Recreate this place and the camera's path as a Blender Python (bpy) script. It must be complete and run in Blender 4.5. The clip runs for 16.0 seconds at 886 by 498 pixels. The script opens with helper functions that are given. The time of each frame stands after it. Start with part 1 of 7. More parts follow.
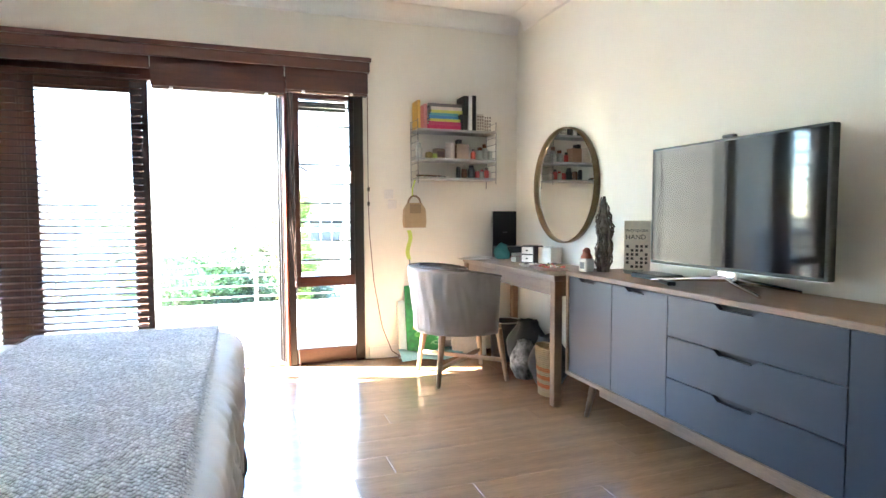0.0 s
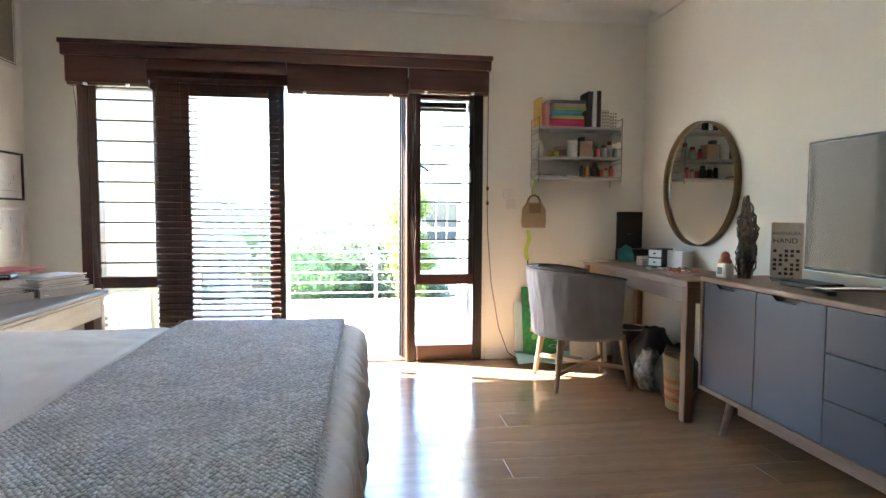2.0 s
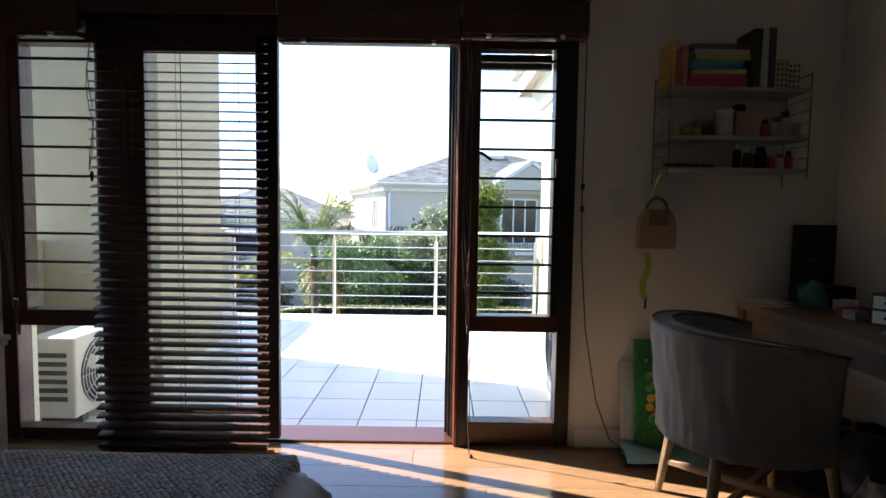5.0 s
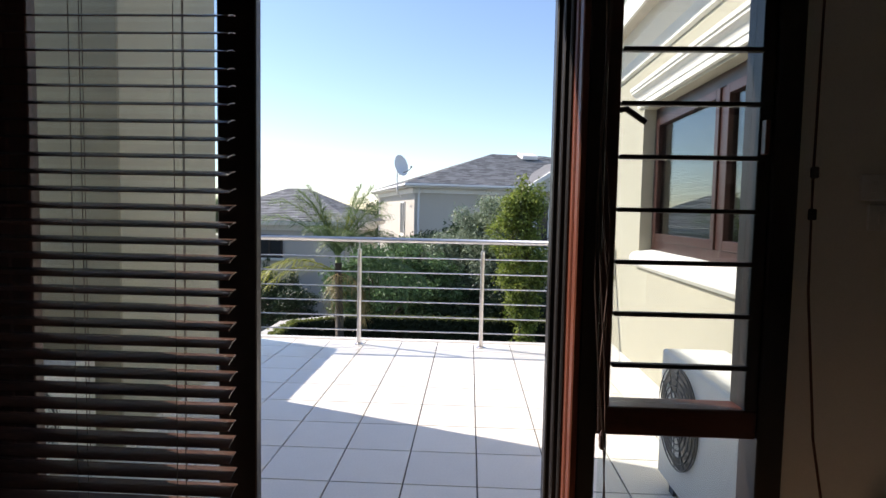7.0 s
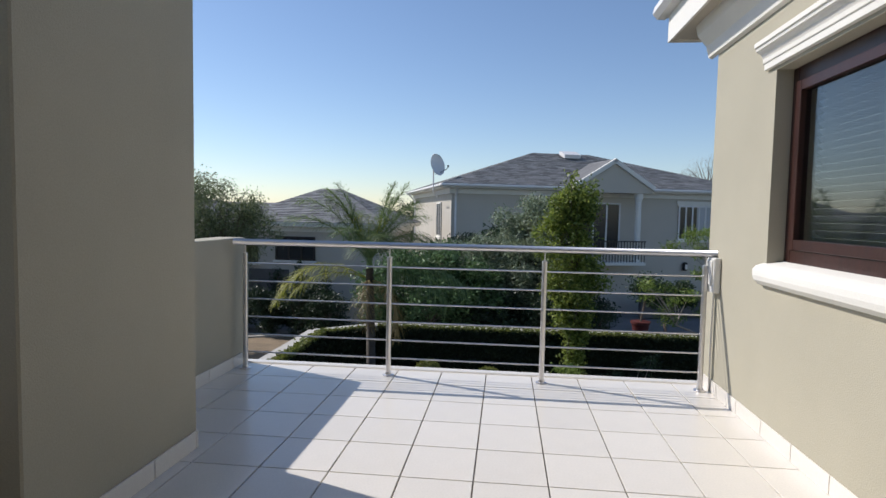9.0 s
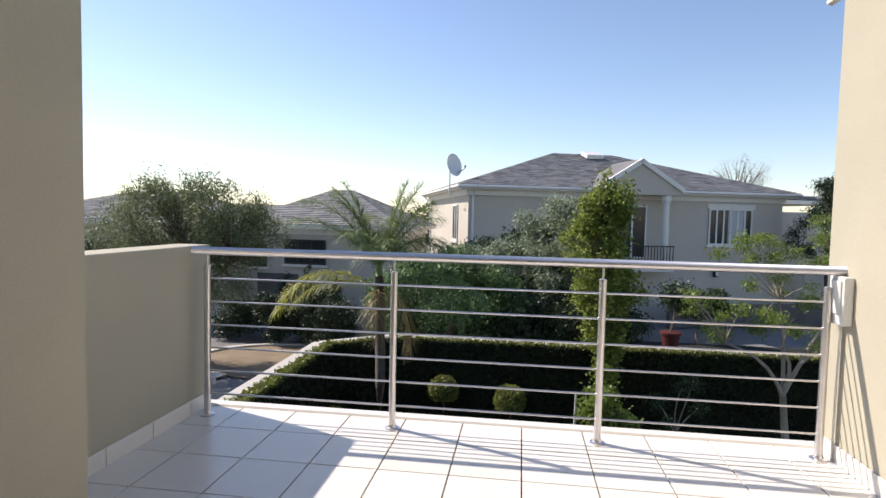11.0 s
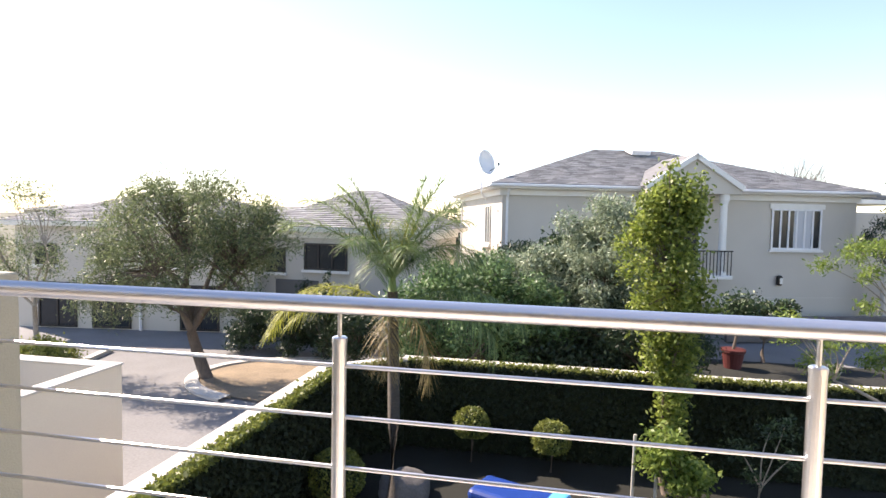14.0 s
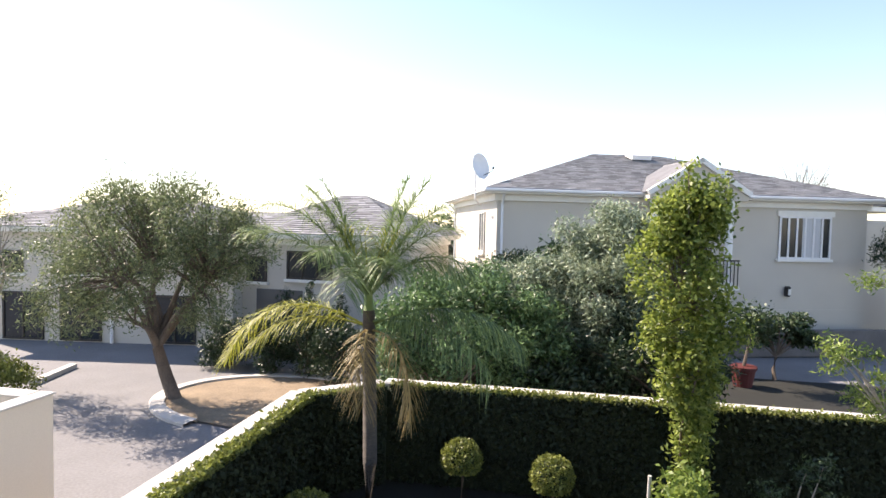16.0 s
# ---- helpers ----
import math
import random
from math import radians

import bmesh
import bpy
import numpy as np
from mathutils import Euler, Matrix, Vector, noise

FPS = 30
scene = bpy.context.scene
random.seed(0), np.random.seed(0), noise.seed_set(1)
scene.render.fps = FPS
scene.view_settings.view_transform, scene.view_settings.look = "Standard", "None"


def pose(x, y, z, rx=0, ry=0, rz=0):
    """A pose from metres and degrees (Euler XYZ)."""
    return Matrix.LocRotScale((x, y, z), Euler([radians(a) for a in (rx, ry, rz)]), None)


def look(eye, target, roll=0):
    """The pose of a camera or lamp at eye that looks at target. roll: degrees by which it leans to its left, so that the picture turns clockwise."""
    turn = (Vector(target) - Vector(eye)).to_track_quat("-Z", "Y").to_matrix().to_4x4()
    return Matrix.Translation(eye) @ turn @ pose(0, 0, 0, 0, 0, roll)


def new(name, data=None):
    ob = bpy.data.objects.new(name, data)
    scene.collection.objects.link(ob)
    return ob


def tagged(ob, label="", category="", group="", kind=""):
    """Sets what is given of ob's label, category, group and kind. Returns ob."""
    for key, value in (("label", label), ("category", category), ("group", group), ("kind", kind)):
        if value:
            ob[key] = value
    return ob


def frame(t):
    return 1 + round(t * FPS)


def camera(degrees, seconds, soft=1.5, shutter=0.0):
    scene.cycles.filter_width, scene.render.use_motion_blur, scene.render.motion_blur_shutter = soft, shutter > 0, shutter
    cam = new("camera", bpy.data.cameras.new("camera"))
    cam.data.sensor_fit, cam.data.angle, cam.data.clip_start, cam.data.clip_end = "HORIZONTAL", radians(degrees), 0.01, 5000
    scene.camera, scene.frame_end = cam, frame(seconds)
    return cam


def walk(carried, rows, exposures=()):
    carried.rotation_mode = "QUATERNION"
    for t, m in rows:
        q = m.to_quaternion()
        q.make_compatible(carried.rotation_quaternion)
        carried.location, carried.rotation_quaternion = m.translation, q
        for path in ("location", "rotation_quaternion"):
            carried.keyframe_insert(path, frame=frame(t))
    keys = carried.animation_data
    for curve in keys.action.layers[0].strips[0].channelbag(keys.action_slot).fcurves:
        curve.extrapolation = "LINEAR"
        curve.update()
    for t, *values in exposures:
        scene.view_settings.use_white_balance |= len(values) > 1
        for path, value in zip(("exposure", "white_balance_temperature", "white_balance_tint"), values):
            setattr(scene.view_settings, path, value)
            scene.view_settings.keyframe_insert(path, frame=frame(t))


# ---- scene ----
cam = camera(75.6, 16.0)
METRES, EYE, TILT, LEAN, TURN = 8.0, 1.15, 0.0, 0.0, -18.0
PATH = [
    (0, (0.538, -0.127, 1.126), (1.192, 1.759, 1.003), -0.2),
    (0.5, (0.543, -0.135, 1.121), (1.066, 1.792, 1.002), 0.0),
    (1, (0.546, -0.134, 1.118), (0.954, 1.82, 1.0), 0.1),
    (1.5, (0.53, -0.128, 1.121), (0.854, 1.842, 1.001), 0.2),
    (2, (0.511, -0.071, 1.113), (0.783, 1.907, 0.994), 0.3),
    (2.5, (0.503, 0.108, 1.105), (0.733, 2.091, 0.988), 0.4),
    (3, (0.467, 0.313, 1.1), (0.68, 2.298, 0.988), 0.4),
    (3.5, (0.487, 0.569, 1.116), (0.662, 2.558, 0.999), 0.5),
    (4, (0.549, 0.814, 1.152), (0.637, 2.808, 1.025), 0.7),
    (4.2, (0.565, 0.905, 1.184), (0.619, 2.899, 1.043), 0.5),
    (4.5, (0.675, 1.06, 1.188), (0.715, 3.055, 1.05), 0.7),
    (4.8, (0.755, 1.25, 1.192), (0.775, 3.245, 1.055), 0.8),
    (5.6, (0.725, 1.77, 1.192), (0.672, 3.765, 1.058), 1.0),
    (6.5, (0.529, 2.329, 1.189), (0.457, 4.323, 1.062), 1.2),
    (7, (0.534, 2.641, 1.192), (0.442, 4.635, 1.064), 1.1),
    (7.5, (0.496, 2.991, 1.178), (0.387, 4.984, 1.054), 0.9),
    (8, (0.488, 3.279, 1.178), (0.339, 5.269, 1.054), 1.0),
    (8.5, (0.41, 3.562, 1.177), (0.235, 5.551, 1.052), 1.1),
    (9, (0.351, 3.829, 1.169), (0.136, 5.813, 1.045), 1.1),
    (9.2, (0.328, 3.933, 1.171), (0.102, 5.916, 1.051), 1.2),
    (11.5, (0.15, 5.282, 1.154), (-0.152, 7.256, 1.039), 1.3),
    (12, (0.11, 5.582, 1.166), (-0.239, 7.548, 1.049), 1.4),
    (12.5, (0.056, 5.931, 1.17), (-0.311, 7.893, 1.053), 1.3),
    (13, (0.04, 6.236, 1.16), (-0.319, 8.2, 1.045), 1.4),
    (13.5, (0.044, 6.573, 1.168), (-0.33, 8.534, 1.053), 1.3),
    (14, (0.02, 6.888, 1.158), (-0.366, 8.847, 1.047), 1.1),
    (14.5, (0.002, 7.196, 1.167), (-0.377, 9.156, 1.056), 1.3),
    (15, (-0.016, 7.496, 1.162), (-0.394, 9.457, 1.055), 1.3),
    (15.5, (-0.059, 7.781, 1.16), (-0.437, 9.743, 1.061), 1.2),
    (16, (-0.087, 8.075, 1.165), (-0.456, 10.039, 1.077), 1.3),
]
EXPO = [(0.0, 6.17, 6150, 10), (1.0, 5.76, 6250, 11), (1.5, 5.46, 6350, 12), (2.5, 4.6, 6500, 13), (3.5, 3.66, 6500, 14), (4.2, 2.95, 6500, 14), (6.3, 0.85, 6800, 18), (7.0, 0.68, 6650, 17), (8.0, 0.15, 6400, 15), (9.2, -0.18, 6350, 14), (11.4, 0.6, 7100, 19), (12.5, 1.05, 7400, 20), (14.0, 1.4, 7450, 21), (16.0, 1.35, 7400, 21)]
walk(cam, [(t, look(eye, target, roll)) for t, eye, target, roll in PATH], EXPO)

# ---- world, sun, exposure ----
SUN_TO = Vector((-1.07, 0.40, 1.0)).normalized()
world = bpy.data.worlds.new("sky_world")
world.use_nodes = True
scene.world = world
_n = world.node_tree.nodes
_sky = _n.new("ShaderNodeTexSky")
_sky.sky_type = "NISHITA"
_sky.sun_disc = False
_sky.sun_elevation = math.asin(SUN_TO.z)
_sky.sun_rotation = math.atan2(SUN_TO.x, SUN_TO.y)
_sky.air_density, _sky.dust_density, _sky.ozone_density = 1.0, 0.2, 3.0
world.node_tree.links.new(_sky.outputs[0], _n["Background"].inputs[0])
_n["Background"].inputs[1].default_value = 0.138
sun = new("sun", bpy.data.lights.new("sun", "SUN"))
sun.data.energy, sun.data.angle, sun.data.color = 4.8, radians(0.53), (1.0, 0.95, 0.86)
sun.matrix_world = look(SUN_TO * 40, (0, 0, 0))


# ---- materials ----
def mat(name, col, rough=0.6, metal=0.0, vary=0.12, scale=3.0, fine=60.0, bump=0.1, spec=0.5, col2=None, stretch=(1, 1, 1), rand=0.0, trans=0.0, sheen=0.0, coords="Object"):
    m = bpy.data.materials.new(name)
    m.use_nodes = True
    nt = m.node_tree
    N, L = nt.nodes, nt.links.new
    b = N["Principled BSDF"]
    b.inputs["Roughness"].default_value = rough
    b.inputs["Metallic"].default_value = metal
    b.inputs["Specular IOR Level"].default_value = spec
    if sheen:
        b.inputs["Sheen Weight"].default_value = sheen
    tc = N.new("ShaderNodeTexCoord")
    mp = N.new("ShaderNodeMapping")
    mp.inputs["Scale"].default_value = stretch
    L(tc.outputs[coords], mp.inputs[0])
    big, small = N.new("ShaderNodeTexNoise"), N.new("ShaderNodeTexNoise")
    for t, s, d in ((big, scale, 4), (small, fine, 3)):
        t.inputs["Scale"].default_value = s
        t.inputs["Detail"].default_value = d
        L(mp.outputs[0], t.inputs["Vector"])
    add = N.new("ShaderNodeMath")
    add.operation = "ADD"
    L(big.outputs["Fac"], add.inputs[0])
    L(small.outputs["Fac"], add.inputs[1])
    rmp = N.new("ShaderNodeMapRange")
    rmp.inputs["From Min"].default_value, rmp.inputs["From Max"].default_value = 0.7, 1.3
    L(add.outputs[0], rmp.inputs["Value"])
    c = Vector(col)
    mix = N.new("ShaderNodeMix")
    mix.data_type = "RGBA"
    lo = Vector(col2) if col2 else c * (1 - vary)
    hi = c * (1 + vary * 0.6) if not col2 else c
    mix.inputs["A"].default_value = (*lo, 1)
    mix.inputs["B"].default_value = (min(hi.x, 1), min(hi.y, 1), min(hi.z, 1), 1)
    L(rmp.outputs[0], mix.inputs["Factor"])
    out = mix.outputs["Result"]
    if rand:
        oi = N.new("ShaderNodeObjectInfo")
        mr = N.new("ShaderNodeMapRange")
        mr.inputs["To Min"].default_value, mr.inputs["To Max"].default_value = 1 - rand, 1 + rand
        L(oi.outputs["Random"], mr.inputs["Value"])
        hs = N.new("ShaderNodeHueSaturation")
        L(mr.outputs[0], hs.inputs["Value"])
        L(out, hs.inputs["Color"])
        out = hs.outputs[0]
    L(out, b.inputs["Base Color"])
    if bump:
        bp = N.new("ShaderNodeBump")
        bp.inputs["Strength"].default_value = bump
        bp.inputs["Distance"].default_value = 0.01
        L(small.outputs["Fac"], bp.inputs["Height"])
        L(bp.outputs[0], b.inputs["Normal"])
    if trans:
        tr = N.new("ShaderNodeBsdfTranslucent")
        L(out, tr.inputs["Color"])
        ms = N.new("ShaderNodeMixShader")
        ms.inputs[0].default_value = trans
        L(b.outputs[0], ms.inputs[1])
        L(tr.outputs[0], ms.inputs[2])
        L(ms.outputs[0], N["Material Output"].inputs["Surface"])
    return m


def glass_mat(name, tint=(0.93, 0.96, 0.95), mirror=0.06, rough=0.0):
    m = bpy.data.materials.new(name)
    m.use_nodes = True
    N, L = m.node_tree.nodes, m.node_tree.links.new
    N.remove(N["Principled BSDF"])
    t, g, f, x = N.new("ShaderNodeBsdfTransparent"), N.new("ShaderNodeBsdfGlossy"), N.new("ShaderNodeLayerWeight"), N.new("ShaderNodeMixShader")
    t.inputs[0].default_value = (*tint, 1)
    g.inputs["Roughness"].default_value = rough
    f.inputs[0].default_value = 0.5
    p, a = N.new("ShaderNodeMath"), N.new("ShaderNodeMath")
    p.operation, a.operation = "POWER", "MULTIPLY_ADD"
    p.inputs[1].default_value = 4.0
    a.inputs[1].default_value, a.inputs[2].default_value = 0.9, mirror * 0.7
    L(f.outputs["Facing"], p.inputs[0])
    L(p.outputs[0], a.inputs[0])
    L(a.outputs[0], x.inputs[0])
    L(t.outputs[0], x.inputs[1])
    L(g.outputs[0], x.inputs[2])
    L(x.outputs[0], N["Material Output"].inputs["Surface"])
    return m


def leaf_mat(name, col, col2, trans=0.35, rough=0.5):
    m = bpy.data.materials.new(name)
    m.use_nodes = True
    N, L = m.node_tree.nodes, m.node_tree.links.new
    b = N["Principled BSDF"]
    b.inputs["Roughness"].default_value = rough
    g = N.new("ShaderNodeNewGeometry")
    mix = N.new("ShaderNodeMix")
    mix.data_type = "RGBA"
    mix.inputs["A"].default_value = (*col, 1)
    mix.inputs["B"].default_value = (*col2, 1)
    L(g.outputs["Random Per Island"], mix.inputs["Factor"])
    L(mix.outputs["Result"], b.inputs["Base Color"])
    tr = N.new("ShaderNodeBsdfTranslucent")
    L(mix.outputs["Result"], tr.inputs["Color"])
    ms = N.new("ShaderNodeMixShader")
    ms.inputs[0].default_value = trans
    L(b.outputs[0], ms.inputs[1])
    L(tr.outputs[0], ms.inputs[2])
    L(ms.outputs[0], N["Material Output"].inputs["Surface"])
    return m


M = {}
M["paint"] = mat("interior_paint", (0.80, 0.775, 0.69), 0.75, vary=0.04, scale=1.2, fine=180, bump=0.05)
M["ceiling"] = mat("ceiling_paint", (0.82, 0.81, 0.77), 0.8, vary=0.03, bump=0.03)
M["skirting"] = mat("skirting_paint", (0.76, 0.74, 0.68), 0.45, vary=0.05)
M["plank"] = mat("laminate_plank", (0.29, 0.168, 0.086), 0.19, vary=0.25, scale=2.2, fine=30, bump=0.015, stretch=(0.5, 7, 7), rand=0.06, spec=0.9)
M["gap"] = mat("plank_gap", (0.25, 0.135, 0.07), 0.8)
M["meranti"] = mat("dark_stained_meranti", (0.075, 0.026, 0.017), 0.32, vary=0.4, scale=4, fine=50, bump=0.08, stretch=(8, 8, 0.7))
M["meranti_h"] = mat("dark_stained_meranti_rail", (0.075, 0.026, 0.017), 0.32, vary=0.4, scale=4, fine=50, bump=0.08, stretch=(0.7, 8, 8))
# Near-black copy of the meranti: unlit door wood put into colour.
M["meranti_black"] = mat("unlit_black_brown_wood", (0.010, 0.007, 0.006), 0.45, vary=0.4, scale=4, fine=50, bump=0.08, stretch=(8, 8, 0.7))
# Darker meranti copy: the window reveal's shade is put into the colour.
M["meranti_window"] = mat("meranti_reveal_shade", (0.042, 0.015, 0.011), 0.35, vary=0.4, scale=4, fine=50, bump=0.08, stretch=(8, 8, 0.7))
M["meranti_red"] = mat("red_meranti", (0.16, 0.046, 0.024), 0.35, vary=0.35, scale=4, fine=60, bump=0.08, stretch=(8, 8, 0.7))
M["slat"] = mat("dark_blind_slat", (0.11, 0.06, 0.045), 0.24, vary=0.3, scale=5, fine=60, bump=0.05, stretch=(0.6, 8, 8), rand=0.15, spec=0.6)
M["cord"] = mat("blind_cord", (0.10, 0.06, 0.045), 0.8)
M["glass"] = glass_mat("window_glass")
M["glass_dim"] = glass_mat("reflective_window_glass", (0.72, 0.75, 0.76), 0.11)
M["bar"] = mat("burglar_bar_paint", (0.022, 0.018, 0.016), 0.45)
M["linen"] = mat("white_linen", (0.66, 0.625, 0.59), 0.85, vary=0.07, scale=6, fine=400, bump=0.25, sheen=0.2)
M["valance"] = mat("charcoal_valance", (0.05, 0.045, 0.05), 0.9)
M["mattress"] = mat("mattress_ticking", (0.6, 0.58, 0.55), 0.9)
M["headboard"] = mat("headboard_fabric", (0.33, 0.30, 0.27), 0.9)
M["sb_wood"] = mat("walnut_veneer", (0.22, 0.13, 0.075), 0.45, vary=0.25, scale=3, fine=40, bump=0.06, stretch=(8, 0.8, 8))
M["sb_blue"] = mat("slate_blue_lacquer", (0.026, 0.031, 0.042), 0.38, vary=0.05, scale=2, fine=300, bump=0.02, spec=0.36)
# Near-black colour that stands for shade inside gaps and holes.
M["shadow_gap"] = mat("gap_shade_black", (0.02, 0.02, 0.022), 0.8)
M["desk"] = mat("weathered_oak", (0.25, 0.175, 0.12), 0.55, vary=0.25, scale=3, fine=45, bump=0.1, stretch=(8, 0.8, 8))
M["desk_v"] = mat("weathered_oak_leg", (0.22, 0.135, 0.08), 0.55, vary=0.25, scale=3, fine=45, bump=0.1, stretch=(8, 8, 0.8))
M["chair"] = mat("taupe_linen_upholstery", (0.34, 0.31, 0.285), 0.9, vary=0.12, scale=7, fine=350, bump=0.3, sheen=0.3)
M["piping"] = mat("dark_piping", (0.12, 0.105, 0.095), 0.8)
M["chair_leg"] = mat("pale_oak_leg", (0.33, 0.22, 0.13), 0.45, vary=0.2, stretch=(8, 8, 0.8))
M["chrome"] = mat("polished_chrome", (0.8, 0.8, 0.82), 0.12, 1.0, vary=0.03, bump=0)
M["steel"] = mat("brushed_stainless_steel", (0.72, 0.70, 0.69), 0.34, 1.0, vary=0.06, scale=5, fine=160, bump=0.03, stretch=(1, 8, 8))
M["black"] = mat("black_plastic", (0.012, 0.012, 0.013), 0.28, vary=0.2)
M["screen"] = mat("glossy_screen", (0.006, 0.006, 0.008), 0.05, vary=0.05, bump=0, spec=0.42)
M["screen"].node_tree.nodes["Principled BSDF"].inputs["IOR"].default_value = 1.47
M["mirror"] = mat("silvered_mirror", (0.9, 0.91, 0.9), 0.01, 1.0, vary=0.01, bump=0)
M["bronze"] = mat("antique_brass", (0.20, 0.14, 0.075), 0.38, 1.0, vary=0.2)
M["shelf_grey"] = mat("grey_shelf_laminate", (0.36, 0.345, 0.33), 0.5, vary=0.06)
M["wire"] = mat("grey_wire", (0.16, 0.155, 0.15), 0.4, 0.6)
M["white_plastic"] = mat("white_plastic", (0.72, 0.71, 0.67), 0.4, vary=0.05, bump=0.02)
M["dark_plastic"] = mat("grille_grey", (0.10, 0.10, 0.10), 0.5)
M["tile"] = mat("glazed_tile", (0.76, 0.72, 0.655), 0.22, vary=0.06, scale=2.5, fine=90, bump=0.03, rand=0.03)
M["grout"] = mat("grey_grout", (0.13, 0.118, 0.105), 0.9)
M["plaster"] = mat("cream_exterior_plaster", (0.43, 0.40, 0.31), 0.9, vary=0.08, scale=1.5, fine=140, bump=0.25)
M["trim"] = mat("white_moulding", (0.80, 0.78, 0.72), 0.7, vary=0.05, fine=120, bump=0.1)
M["gutter"] = mat("white_gutter", (0.78, 0.77, 0.75), 0.4, vary=0.04)
M["house"] = mat("pale_house_plaster", (0.56, 0.515, 0.44), 0.9, vary=0.07, scale=0.6, fine=60, bump=0.15)
M["shingle"] = mat("weathered_roof_shingle", (0.18, 0.182, 0.186), 0.85, vary=0.3, scale=1.6, fine=25, bump=0.3, rand=0.22)
M["roof_under"] = mat("roof_underlay", (0.13, 0.12, 0.115), 0.9, vary=0.3, scale=2.0, fine=30)
M["dark_glass"] = mat("dark_window_glass", (0.03, 0.035, 0.04), 0.12, vary=0.2, bump=0, spec=0.35)
M["curtain"] = mat("pale_curtain", (0.55, 0.55, 0.55), 0.9, vary=0.15, stretch=(12, 12, 0.3), scale=2)
M["paving"] = mat("grey_paving", (0.185, 0.183, 0.183), 0.9, vary=0.2, scale=0.8, fine=20, bump=0.3)
M["kerb"] = mat("pale_concrete", (0.50, 0.48, 0.44), 0.9, vary=0.12)
M["soil"] = mat("dry_soil", (0.25, 0.19, 0.125), 0.95, vary=0.3, scale=2, fine=30, bump=0.5)
# Near-black ground: the garden's shade is put into this colour.
M["lawn"] = mat("shade_dark_ground", (0.012, 0.013, 0.009), 0.95, vary=0.4, scale=1.2, fine=60, bump=0.6)
M["ground"] = mat("far_ground", (0.10, 0.10, 0.06), 0.95, vary=0.35, scale=0.15, fine=3)
M["bark"] = mat("grey_brown_bark", (0.14, 0.11, 0.085), 0.9, vary=0.35, scale=6, fine=40, bump=0.7, stretch=(1, 1, 0.4))
M["bark_pale"] = mat("pale_bark", (0.34, 0.30, 0.25), 0.9, vary=0.25, scale=6, fine=40, bump=0.5)
M["palm_bark"] = mat("palm_bark", (0.10, 0.085, 0.07), 0.9, vary=0.35, scale=4, fine=30, bump=0.8, stretch=(1, 1, 3))
M["leaf_ficus"] = leaf_mat("ficus_leaf", (0.085, 0.135, 0.022), (0.34, 0.40, 0.09), 0.5)
M["leaf_olive"] = leaf_mat("olive_leaf", (0.085, 0.125, 0.06), (0.42, 0.49, 0.34), 0.32)
M["leaf_grey"] = leaf_mat("pepper_tree_leaf", (0.062, 0.092, 0.040), (0.24, 0.285, 0.14), 0.42)
M["leaf_shrub"] = leaf_mat("shrub_leaf", (0.035, 0.08, 0.026), (0.20, 0.32, 0.13), 0.3)
# Near-black green: shade on the hedge faces is put into the leaf colour.
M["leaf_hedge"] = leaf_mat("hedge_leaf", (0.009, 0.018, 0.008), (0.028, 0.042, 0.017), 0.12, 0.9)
M["leaf_lime"] = leaf_mat("lime_leaf", (0.09, 0.16, 0.028), (0.30, 0.38, 0.09), 0.45)
# Darkened green: the shade on these plants is put into the leaf colour.
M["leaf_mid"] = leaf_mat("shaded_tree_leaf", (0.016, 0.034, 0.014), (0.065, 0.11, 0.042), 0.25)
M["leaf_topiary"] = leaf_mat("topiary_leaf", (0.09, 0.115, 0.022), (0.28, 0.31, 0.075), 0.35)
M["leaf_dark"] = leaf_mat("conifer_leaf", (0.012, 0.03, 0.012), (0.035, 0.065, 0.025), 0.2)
M["leaf_palm"] = leaf_mat("palm_leaflet", (0.05, 0.10, 0.028), (0.28, 0.37, 0.13), 0.4)
M["leaf_palm_y"] = leaf_mat("yellowing_palm_leaflet", (0.22, 0.24, 0.03), (0.46, 0.46, 0.08), 0.45)
M["leaf_palm_dry"] = leaf_mat("dry_palm_leaflet", (0.25, 0.18, 0.07), (0.46, 0.36, 0.16), 0.35)
M["twig"] = leaf_mat("bare_twig", (0.16, 0.13, 0.11), (0.26, 0.22, 0.19), 0.0)


def flat(name, col, rough=0.5, metal=0.0):
    if name not in M:
        M[name] = mat(name, col, rough, metal, vary=0.1, bump=0.03)
    return M[name]


# ---- builders ----
def link_mesh(name, me, material, parent=None, label="", smooth=False):
    if material is not None:
        me.materials.append(material)
    ob = new(name, me)
    if parent is not None:
        ob.parent = parent
    if label:
        ob["label"] = label
    if smooth:
        me.polygons.foreach_set("use_smooth", [True] * len(me.polygons))
    return ob


def part(name, bm, material, parent=None, label="", smooth=False):
    me = bpy.data.meshes.new(name)
    bm.normal_update()
    bm.to_mesh(me)
    bm.free()
    return link_mesh(name, me, material, parent, label, smooth)


def pydata(name, verts, faces, material, parent=None, label="", smooth=False):
    me = bpy.data.meshes.new(name)
    me.from_pydata(verts, [], faces)
    me.update()
    return link_mesh(name, me, material, parent, label, smooth)


def thing(name, loc=(0, 0, 0), rz=0.0, label="", category="", group="", kind=""):
    e = new(name)
    e.empty_display_size = 0.05
    e.matrix_basis = pose(*loc, 0, 0, rz)
    return tagged(e, label, category, group, kind)


def structure(name, bm, material, label="", category="", parent=None):
    return tagged(part(name, bm, material, parent), label, category, "", "structure")


